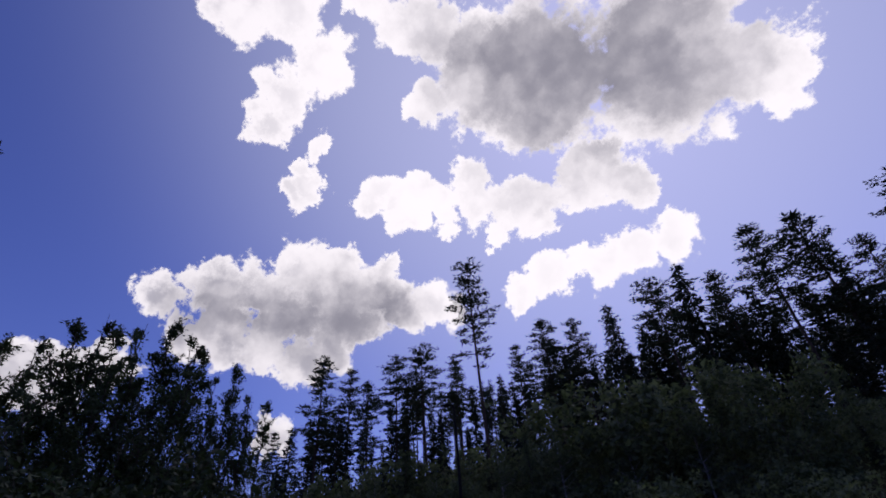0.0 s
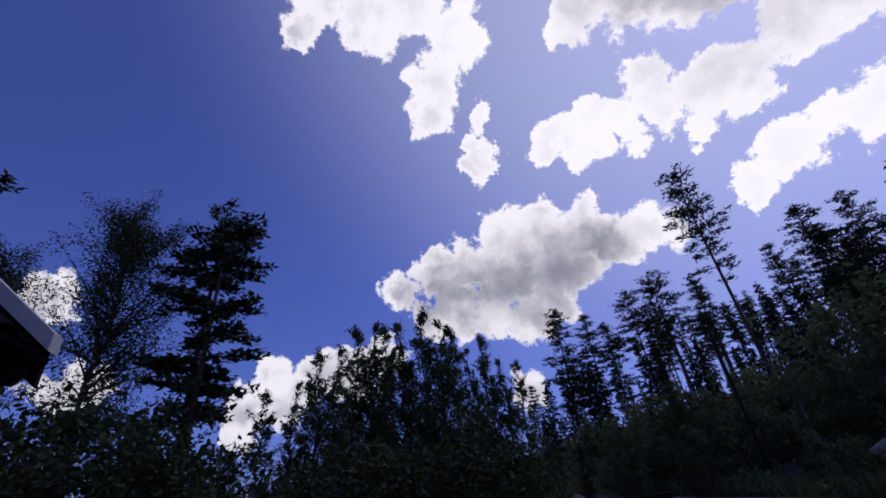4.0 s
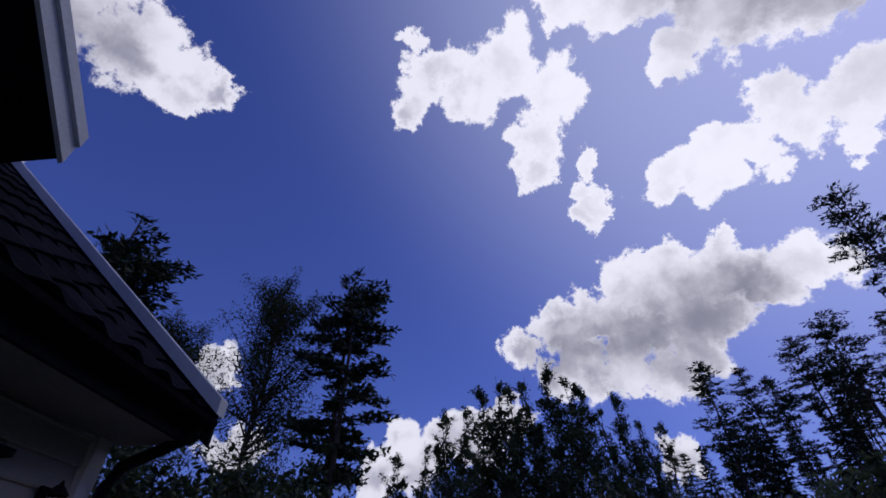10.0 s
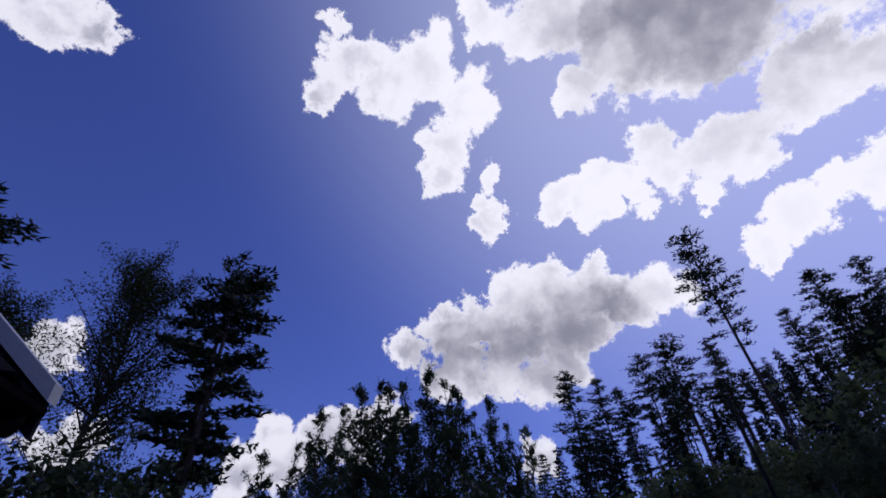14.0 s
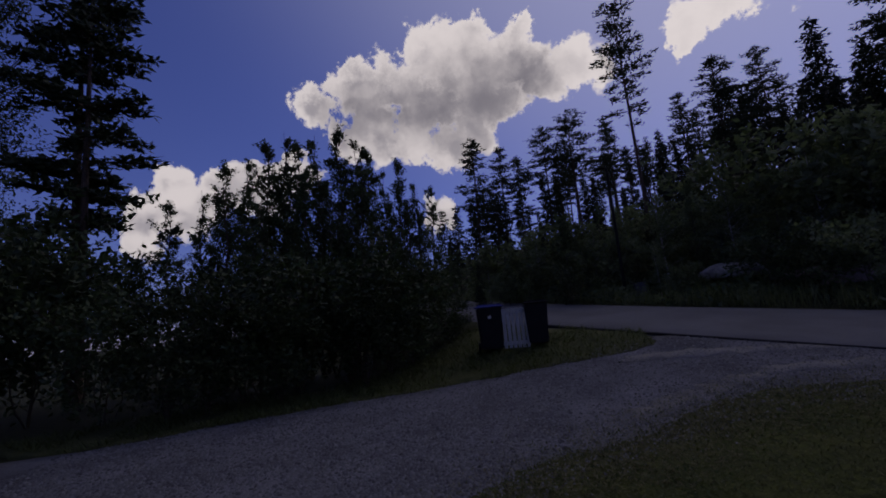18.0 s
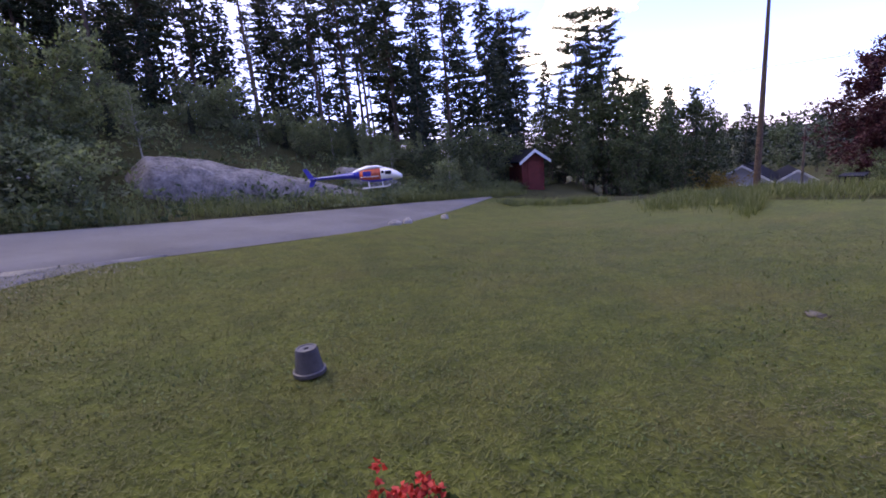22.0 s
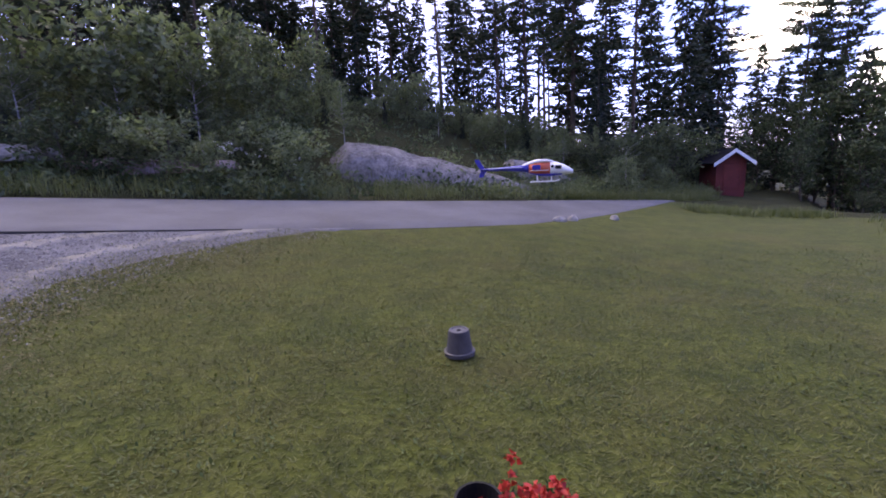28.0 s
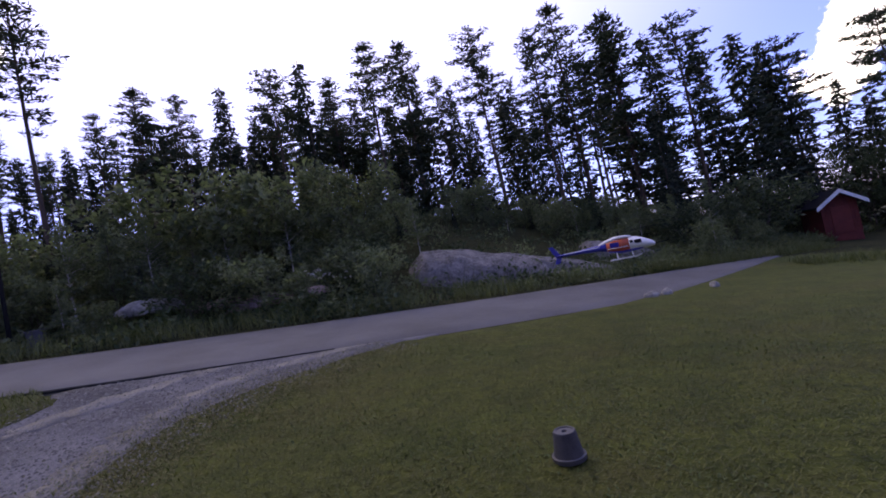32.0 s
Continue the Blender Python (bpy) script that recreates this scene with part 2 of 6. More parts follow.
GRASS = lawn_material("mown_grass")
LAWN_BLADES = lawn_blade_material("mown_blades")
MEADOW = material("forest_floor", (0.018, 0.022, 0.008), (0.055, 0.055, 0.022), 0.5, 0.95, 0.9, 14, 0.5, spec=0.1, depth=0.06)
VERGE = material("verge_grass", (0.032, 0.038, 0.011), (0.110, 0.112, 0.040), 1.6, 0.9, 0.9, 30, 0.5, spec=0.15, depth=0.03)
ASPHALT = material("grey_asphalt", (0.066, 0.064, 0.068), (0.138, 0.135, 0.142), 0.5, 0.85, 0.5, 120, 0.6, spec=0.3)
GRAVEL = material("grey_gravel", (0.046, 0.045, 0.049), (0.25, 0.244, 0.256), 0.9, 0.9, 1.0, 45, 0.5, spec=0.25, depth=0.03)
EARTH = material("bare_earth", (0.07, 0.062, 0.053), (0.16, 0.142, 0.124), 1.6, 0.95, 0.8, 40, 0.5, spec=0.1, depth=0.02)
CONCRETE = material("worn_concrete", (0.070, 0.063, 0.057), (0.158, 0.147, 0.135), 1.1, 0.85, 0.35, 60, 0.6)
ROCK = material("bare_granite", (0.075, 0.069, 0.066), (0.34, 0.315, 0.295), 1.6, 0.9, 1.0, 9, 0.5, depth=0.12, spec=0.15)
PINK_ROCK = material("reddish_granite", (0.16, 0.11, 0.10), (0.36, 0.27, 0.25), 1.5, 0.85, 0.9, 14, 0.5, depth=0.05)
BARK = material("grey_bark", (0.045, 0.036, 0.03), (0.15, 0.12, 0.10), 3.0, 0.95, 1.0, 25, 0.4, spec=0.1, depth=0.03)
PINE_BARK = material("pine_bark", (0.040, 0.030, 0.026), (0.12, 0.086, 0.066), 2.0, 0.95, 1.0, 22, 0.4, spec=0.1, depth=0.03)
BIRCH_BARK = material("birch_bark", (0.10, 0.095, 0.09), (0.45, 0.44, 0.42), 5.0, 0.8, 0.6, 20, 0.5)
NEEDLES = leaf_material("pine_needles", (0.012, 0.020, 0.010), (0.045, 0.062, 0.028), 0.15)
SPRUCE = leaf_material("spruce_needles", (0.008, 0.015, 0.008), (0.028, 0.042, 0.020), 0.1)
LEAVES = leaf_material("green_leaves", (0.007, 0.013, 0.004), (0.086, 0.120, 0.048), 0.22)
PALE_LEAVES = leaf_material("pale_willow_leaves", (0.045, 0.062, 0.030), (0.225, 0.255, 0.145), 0.5)
BIRCH_LEAVES = leaf_material("birch_leaves", (0.025, 0.035, 0.012), (0.075, 0.088, 0.034), 0.4)
COPPER_LEAVES = leaf_material("copper_leaves", (0.022, 0.007, 0.010), (0.085, 0.020, 0.026), 0.2)
AUTUMN = leaf_material("yellowish_leaves", (0.14, 0.09, 0.015), (0.30, 0.20, 0.04), 0.3)
BLADES = leaf_material("grass_blades", (0.034, 0.046, 0.012), (0.115, 0.136, 0.040), 0.3)
STRAW = leaf_material("tall_grass", (0.06, 0.080, 0.028), (0.20, 0.21, 0.09), 0.3)
WHITE_WOOD = material("white_painted_wood", (0.50, 0.50, 0.51), (0.68, 0.68, 0.68), 2.5, 0.55, 0.15, 60, 0.5)
SIDING = material("pale_grey_siding", (0.285, 0.29, 0.275), (0.375, 0.38, 0.36), 1.4, 0.6, 0.2, 50, 0.5, per_piece=0.12)
CABIN_WALL = material("pale_blue_grey_boards", (0.26, 0.265, 0.29), (0.36, 0.365, 0.39), 1.0, 0.7, 0.2, 30, 0.5)
TILE = material("dark_roof_tile", (0.004, 0.004, 0.006), (0.014, 0.014, 0.020), 2.0, 0.9, 0.4, 40, 0.5, per_piece=0.25, spec=0.04)
# roofs are matt
DARK_WOOD = material("black_painted_wood", (0.006, 0.006, 0.009), (0.018, 0.018, 0.024), 3.0, 0.8, 0.2, 40, 0.5, spec=0.1)
SOFFIT = material("grey_soffit_boards", (0.16, 0.155, 0.15), (0.24, 0.235, 0.23), 2.0, 0.75, 0.2, 30, 0.5)
RED_WOOD = material("falu_red_boards", (0.075, 0.013, 0.011), (0.15, 0.028, 0.022), 2.0, 0.85, 0.3, 30, 0.5)
RED_PAINT = material("red_painted_step", (0.05, 0.010, 0.010), (0.095, 0.018, 0.017), 3.0, 0.6, 0.2, 40, 0.5)
BLACK_PLASTIC = material("black_plastic", (0.008, 0.008, 0.010), (0.018, 0.018, 0.021), 4.0, 0.65, 0.1, 80, 0.5, spec=0.15)
BLUE_PLASTIC = material("blue_plastic", (0.02, 0.03, 0.16), (0.035, 0.05, 0.26), 4.0, 0.45, 0.1, 80, 0.5)
GREY_PLASTIC = material("grey_flowerpot_plastic", (0.045, 0.044, 0.056), (0.09, 0.088, 0.108), 5.0, 0.6, 0.2, 60, 0.5)
PALE_WOOD = material("weathered_pale_wood", (0.34, 0.33, 0.31), (0.56, 0.55, 0.52), 4.0, 0.8, 0.3, 40, 0.5)
BLACK_METAL = material("black_metal", (0.006, 0.006, 0.007), (0.015, 0.015, 0.016), 6.0, 0.8, 0.1, 60, 0.5, spec=0.1)
GREY_METAL = material("galvanised_metal", (0.30, 0.30, 0.31), (0.45, 0.45, 0.46), 6.0, 0.4, 0.1, 60, 0.5, metal=0.8)
RED_PETAL = leaf_material("red_petals", (0.20, 0.012, 0.012), (0.50, 0.045, 0.035), 0.2)
WHITE_PETAL = leaf_material("white_petals", (0.62, 0.60, 0.62), (0.85, 0.84, 0.88), 0.3)
VIOLET_PETAL = leaf_material("violet_petals", (0.22, 0.20, 0.45), (0.50, 0.47, 0.75), 0.3)
YELLOW_PETAL = leaf_material("yellow_petals", (0.55, 0.42, 0.04), (0.8, 0.65, 0.12), 0.3)
HELI_WHITE = material("glossy_white_paint", (0.72, 0.72, 0.74), (0.82, 0.82, 0.83), 6.0, 0.3, 0.05, 60, 0.5)
HELI_BLUE = material("glossy_blue_paint", (0.03, 0.035, 0.30), (0.045, 0.05, 0.42), 6.0, 0.3, 0.05, 60, 0.5)
HELI_RED = material("glossy_red_orange_paint", (0.50, 0.07, 0.03), (0.68, 0.14, 0.06), 6.0, 0.3, 0.05, 60, 0.5)


def glass_material(name, tint, rough=0.02):
    m = bpy.data.materials.new(name)
    m.use_nodes = True
    n = Nodes(m.node_tree)
    b = n.add("ShaderNodeBsdfPrincipled", {"Base Color": (*tint, 1), "Roughness": rough, "Specular IOR Level": 0.035, "IOR": 1.45})
    n.add("ShaderNodeOutputMaterial", {0: b.outputs[0]})
    return m


GLASS = glass_material("window_glass", (0.006, 0.006, 0.008), 0.03)


def glow_material(name, colour, strength):
    m = bpy.data.materials.new(name)
    m.use_nodes = True
    n = Nodes(m.node_tree)
    n.add("ShaderNodeOutputMaterial", {0: n.add("ShaderNodeEmission", {0: (*colour, 1), 1: strength}).outputs[0]})
    return m


BULB = glow_material("lit_bulb", (1.0, 0.56, 0.20), 5.0)


# ---- building helpers ----
def part(name, bm, mat, parent=None, label="", smooth=False):
    """Links a bmesh as one mesh object, under a thing or a part where one is given."""
    me = bpy.data.meshes.new(name)
    bm.to_mesh(me)
    bm.free()
    me.materials.append(mat)
    if smooth:
        me.shade_smooth()
    return hang(name, me, parent, label)


def hang(name, me, parent=None, label=""):
    ob = new(name, me)
    if parent is not None:
        ob.parent = parent
    if label:
        ob["label"] = label
    return ob


def sheet(name, verts, faces, mat, smooth=False):
    me = bpy.data.meshes.new(name)
    me.from_pydata([tuple(v) for v in verts], [], [tuple(f) for f in faces])
    me.materials.append(mat)
    if smooth:
        me.shade_smooth()
    return me


def thing(name, x, y, z, label, category, group="", turn=0, kind=""):
    ob = new(name)
    ob.empty_display_size = 0.1
    ob.matrix_basis = pose(x, y, z, 0, 0, turn)
    return tagged(ob, label, category, group, kind)


def box(bm, x0, x1, y0, y1, z0, z1, m=None):
    vs = [bm.verts.new(p) for p in ((x0, y0, z0), (x1, y0, z0), (x1, y1, z0), (x0, y1, z0), (x0, y0, z1), (x1, y0, z1), (x1, y1, z1), (x0, y1, z1))]
    for f in ((3, 2, 1, 0), (4, 5, 6, 7), (0, 1, 5, 4), (1, 2, 6, 5), (2, 3, 7, 6), (3, 0, 4, 7)):
        bm.faces.new([vs[i] for i in f])
    if m is not None:
        bmesh.ops.transform(bm, matrix=m, verts=vs)
    return vs


def bevelled(x0, x1, y0, y1, z0, z1, r=0.006, m=None):
    bm = bmesh.new()
    box(bm, x0, x1, y0, y1, z0, z1, m)
    bmesh.ops.bevel(bm, geom=bm.edges[:], offset=r, segments=1, affect="EDGES")
    return bm


def tube(bm, points, radii, sides=8, cap=True):
    """A round bar through points, with a radius at each."""
    rings = []
    for i, (p, r) in enumerate(zip(points, radii)):
        p = Vector(p)
        d = (Vector(points[min(i + 1, len(points) - 1)]) - Vector(points[max(i - 1, 0)])).normalized()
        side = d.cross(Vector((0, 0, 1)) if abs(d.z) < 0.9 else Vector((1, 0, 0))).normalized()
        up = side.cross(d)
        rings.append([bm.verts.new(p + (side * math.cos(a) + up * math.sin(a)) * r) for a in (2 * math.pi * k / sides for k in range(sides))])
    for a, b in zip(rings, rings[1:]):
        for k in range(sides):
            bm.faces.new((a[k], a[(k + 1) % sides], b[(k + 1) % sides], b[k]))
    if cap:
        bm.faces.new(rings[0][::-1])
        bm.faces.new(rings[-1])
    return rings


def lathe(bm, profile, sides=20, centre=(0, 0, 0)):
    """A turned body from radius and height pairs."""
    rings = [[bm.verts.new((centre[0] + r * math.cos(a), centre[1] + r * math.sin(a), centre[2] + z)) for a in (2 * math.pi * k / sides for k in range(sides))] for r, z in profile]
    for a, b in zip(rings, rings[1:]):
        for k in range(sides):
            bm.faces.new((a[k], a[(k + 1) % sides], b[(k + 1) % sides], b[k]))
    return rings


def smooth_step(t):
    t = min(max(t, 0.0), 1.0)
    return t * t * (3 - 2 * t)


def road_edge(x):
    """The road's near edge, as y over x: a slow bend."""
    u = min(max(x, -30), 30)
    return 10.45 + 0.565 * x + 0.0085 * u * u + 0.017 * u * (x - u)


def ground_height(x, y):
    """Height of the ground: it falls to the east, and a bank rises beyond the road."""
    before = (road_edge(x) - y) * 0.87
    beyond = -before - 4.0
    fall = 0.118 - (0.07 * smooth_step(before / 4.5) if x < 0 else 0.083 * smooth_step(before / 14))
    z = 0.026 * min(max(y, -30), 60) - 60 * math.tanh(x / 60) * fall
    z += 4.0 * (1 - 0.75 * smooth_step((x - 3) / 19)) * smooth_step(beyond / 15)
    z -= (1.6 * smooth_step((x - 17) / 14) + 4.2 * smooth_step((x - 22) / 26) * smooth_step((y - 0.43 * x) / (0.15 * abs(x) + 1))) * smooth_step((before + 4) / 8)
    if beyond > 0.4:
        z += 0.35 * min(beyond / 4, 1) * (noise.noise((x * 0.35, y * 0.35, 2.0)))
    return z


# ---- ground, road, drive, lawn ----
def spread(a, b, step, far, count):
    """Even steps from a to b, then wider and wider ones out to far on both sides."""
    middle = list(np.arange(a, b + step / 2, step))
    grow = [(far - (b - a) / 2) * (k / count) ** 3 + step * k for k in range(1, count + 1)]
    return [a - g for g in reversed(grow)] + middle + [b + g for g in grow]


xs, ys = spread(-36, 44, 0.5, 1500, 22), spread(-14, 44, 0.5, 1500, 22)
verts = [(x, y, ground_height(x, y)) for y in ys for x in xs]
faces = [(j * len(xs) + i, j * len(xs) + i + 1, (j + 1) * len(xs) + i + 1, (j + 1) * len(xs) + i) for j in range(len(ys) - 1) for i in range(len(xs) - 1)]
tagged(new("ground", sheet("ground", verts, faces, MEADOW, True)), "uneven wooded ground with low green undergrowth", "ground", kind="structure")


def curve_points(points, steps=8, ragged=0.0, seed=1):
    """A smooth closed line through points, a little ragged."""
    out, n = [], len(points)
    rng = random.Random(seed)
    for i in range(n):
        p0, p1, p2, p3 = (Vector((*points[(i + k) % n], 0)) for k in (-1, 0, 1, 2))
        for s in range(steps):
            t = s / steps
            p = 0.5 * (2 * p1 + (p2 - p0) * t + (2 * p0 - 5 * p1 + 4 * p2 - p3) * t * t + (3 * p1 - p0 - 3 * p2 + p3) * t ** 3)
            out.append((p.x + rng.uniform(-ragged, ragged), p.y + rng.uniform(-ragged, ragged)))
    return out


def region(name, points, lift, mat, label, category, cell=0.5, steps=8, ragged=0.0, skirt=0.06):
    """A piece of ground cover with that outline, lying on the ground."""
    bm = bmesh.new()
    line = curve_points(points, steps, ragged)
    bm.faces.new([bm.verts.new((x, y, 0)) for x, y in line])
    for axis in (0, 1):
        lo, hi = min(p[axis] for p in line), max(p[axis] for p in line)
        normal = (1, 0, 0) if axis == 0 else (0, 1, 0)
        for c in np.arange(math.ceil(lo / cell) * cell, hi, cell):
            bmesh.ops.bisect_plane(bm, geom=bm.verts[:] + bm.edges[:] + bm.faces[:], plane_co=(c, c, 0), plane_no=normal)
    rim = [e for e in bm.edges if len(e.link_faces) == 1]
    for v in bm.verts:
        v.co.z = ground_height(v.co.x, v.co.y) + lift
    low = bmesh.ops.extrude_edge_only(bm, edges=rim)
    for v in low["geom"]:
        if isinstance(v, bmesh.types.BMVert):
            v.co.z -= lift + skirt
    bmesh.ops.recalc_face_normals(bm, faces=bm.faces[:])
    bmesh.ops.triangulate(bm, faces=[f for f in bm.faces if len(f.verts) > 4])
    return tagged(part(name, bm, mat, smooth=True), label, category, kind="structure")


LAWN_LINE = [(-3.8, 6.95), (-2.52, 8.61), (-0.36, 9.75), (2.42, 11.6), (4.0, 13.5), (6.03, 16.0), (8.1, 18.5), (10.2, 21.0), (13.6, 20.6), (15.6, 14.6), (14.27, 9.08), (15, 5.23), (15.99, 2.61),
             (12.62, 0.82), (9.66, -0.28), (6.8, -0.76), (3.91, -0.76), (1.77, -1), (-1.58, -0.87), (-2.92, -0.26), (-3.77, 0.74), (-4.45, 1.91), (-4.58, 3.23), (-4.9, 4.5), (-4.63, 5.68)]
region("lawn", LAWN_LINE, 0.042, GRASS, "mown green lawn with brownish worn patches", "lawn", ragged=0.06)
region("path", [(17.56, 3.02), (14.35, 2.09), (11.37, 0.99), (6.67, -0.13), (3.8, -0.11), (1.06, -0.37), (-2.55, -0.54), (-2.24, -2.92), (4.31, -2.06), (11.25, -1.14), (17.99, -0.25)], 0.03, CONCRETE,
       "worn grey concrete and sand path along the house", "path", ragged=0.03)
region("driveway", [(-3.37, 7.53), (-1.93, 9.32), (-3.85, 9.5), (-6.05, 8.16), (-7.59, 6.71), (-8.16, 5.37), (-8.12, 3.87), (-8.96, 1.25), (-8.8, -1.51), (-8.35, -3.93), (-8.08, -8.21), (-3.55, -8.67), (-2.76, -3.33), (-2.43, -0.46),
                    (-2.98, 0.51), (-3.97, 2.26), (-4.21, 4.59)], 0.035, GRAVEL, "grey crushed gravel driveway", "driveway", ragged=0.05)
region("verge", [(-7.38, 5.63), (-8.37, 6.14), (-10.4, 5.11), (-12.08, 3.63), (-10.93, 1.92), (-10.43, -0.54), (-10.26, -3.29), (-9.54, -5.67), (-8.27, -4.13), (-8.6, -1.52), (-8.76, 1.24), (-7.92, 3.86)], 0.045, VERGE,
       "sparse yellowish grass verge beside the gravel", "verge", ragged=0.06)
region("worn_earth", [(-2.56, -0.23), (-3, 0.03), (-3.39, 0.43), (-3.67, 0.98), (-3.56, 1.26), (-3.17, 1.05), (-2.78, 0.7), (-2.49, 0.3)], 0.047, EARTH, "bare brown earth between gravel and lawn", "earth", 0.25, steps=14, ragged=0.03)
region("dry_patch", [(4.92, 2.67), (5.04, 2.62), (5.11, 2.73), (5, 2.79)], 0.056, EARTH, "small bare patch in the lawn", "earth", 0.25, ragged=0.04)


SAND = material("pale_dusty_gravel", (0.11, 0.105, 0.10), (0.26, 0.25, 0.235), 1.8, 0.95, 0.9, 40, 0.4, spec=0.15, depth=0.02)
region("dusty_track", [(-6.88, 4.93), (-6.11, 6.19), (-5.26, 7.46), (-4.72, 8.54), (-4.95, 8.64), (-5.65, 7.56), (-6.5, 6.3), (-7.17, 5.04)], 0.041, SAND, "pale dusty wheel track in the gravel", "track", 0.3, ragged=0.09)
region("dusty_track", [(-4.88, 3.43), (-5.06, 5.19), (-4.93, 6.17), (-4.1, 7.44), (-3.16, 8.61), (-3.53, 8.71), (-4.57, 7.46), (-5.32, 6.08), (-5.39, 4.61), (-5.22, 3.44)], 0.041, SAND, "pale sandy strip between gravel and lawn", "track", 0.3, ragged=0.12)


def road_point(along, across):
    """A point of the road: across runs from its near edge (0) to its far edge (4)."""
    x = 0.87 * along
    slope = (road_edge(x + 0.1) - road_edge(x - 0.1)) / 0.2
    n = math.hypot(slope, 1)
    return (x - across * slope / n, road_edge(x) + across / n)


verts, faces = [], []
steps, across = np.arange(-45, 17.1, 0.5), (-0.25, 0.0, 0.5, 1.2, 2.0, 2.8, 3.5, 4.0, 4.2)
for a in steps:
    kept = 1 - 0.95 * min(max((a - 4.0) / 13.0, 0.0), 1.0)  # past the lawn's crest grass closes in on it
    for c in across:
        x, y = road_point(a, 3.9 + (c - 3.9) * kept)
        drop = 0.14 if c in (across[0], across[-1]) else 0.0
        verts.append((x, y, ground_height(x, y) + 0.07 + 0.02 * math.sin(math.pi * max(c, 0) / 4) - drop))
for i in range(len(steps) - 1):
    for k in range(len(across) - 1):
        o = i * len(across) + k
        faces.append((o, o + len(across), o + len(across) + 1, o + 1))
tagged(new("road", sheet("road", verts, faces, ASPHALT, True)), "narrow grey asphalt road with no markings", "road", kind="structure")
# dark joint where the gravel meets the asphalt
bm = bmesh.new()
tube(bm, [(x, y, ground_height(x, y) + 0.05) for x, y in (road_point(a, -0.1) for a in np.arange(-13.0, -4.4, 0.5))], [0.045 - 0.002 * k for k in range(18)], 6)
tagged(part("trim", bm, material("dark_joint", (0.012, 0.012, 0.012), (0.03, 0.03, 0.03))), "dark tarred joint along the asphalt edge", "joint", kind="structure")


# ---- foliage ----
def cards(centres, ways, lengths, widths, seed, fold=0.25):
    """Leaves or needle sprays: each a folded lance of four corners and a spine, as verts and faces."""
    rng = np.random.default_rng(seed)
    c, w = np.asarray(centres, float), np.asarray(ways, float)
    w /= np.linalg.norm(w, axis=1, keepdims=True) + 1e-9
    side = np.cross(w, rng.normal(size=w.shape))
    side /= np.linalg.norm(side, axis=1, keepdims=True) + 1e-9
    lift = np.cross(side, w)
    L, Wd = np.asarray(lengths)[:, None], np.asarray(widths)[:, None]
    tip, mid = c + w * L, c + w * L * 0.45
    a, b = mid + side * Wd * 0.5 + lift * Wd * fold, mid - side * Wd * 0.5 + lift * Wd * fold
    v = np.stack([c, a, tip, b], 1).reshape(-1, 3)
    n = np.arange(len(c)) * 4
    f = np.concatenate([np.stack([n, n + 1, n + 2], 1), np.stack([n, n + 2, n + 3], 1)])
    return v, f


def mesh_from(name, v, f, mat):
    me = bpy.data.meshes.new(name)
    me.vertices.add(len(v))
    me.vertices.foreach_set("co", np.asarray(v, np.float32).ravel())
    me.loops.add(len(f) * 3)
    me.loops.foreach_set("vertex_index", np.asarray(f, np.int32).ravel())
    me.polygons.add(len(f))
    me.polygons.foreach_set("loop_start", np.arange(len(f), dtype=np.int32) * 3)
    me.materials.append(mat)
    me.update()
    me.validate()
    return me


def tuft(rng, centre, out, spread_r, count, length, width, flat=0.5, rise=0.6):
    """A clump of sprays round a centre: places and ways."""
    c = np.asarray(centre) + np.clip(rng.normal(size=(count, 3)), -1.7, 1.7) * np.array([spread_r, spread_r, spread_r * flat])
    w = rng.normal(size=(count, 3)) * [1, 1, rise] + np.asarray(out) * 0.8
    return c, w, rng.uniform(0.6, 1.2, count) * length, rng.uniform(0.6, 1.2, count) * width


def gather(name, lots, mat, seed):
    c, w, l, d = (np.concatenate([lot[k] for lot in lots]) for k in range(4))
    v, f = cards(c, w, l, d, seed)
    return mesh_from(name, v, f, mat)


def stem(rng, height, r0, r1, bend=0.15, steps=9):
    dx, dy = rng.uniform(-bend, bend), rng.uniform(-bend, bend)
    pts = [(dx * math.sin(2.2 * k / steps) * height * 0.1, dy * math.sin(1.7 * k / steps) * height * 0.1, height * k / steps) for k in range(steps + 1)]
    return pts, [r0 + (r1 - r0) * k / steps for k in range(steps + 1)]


def on_stem(pts, h):
    k = min(int(h), len(pts) - 2)
    return Vector(pts[k]).lerp(Vector(pts[k + 1]), h - k)


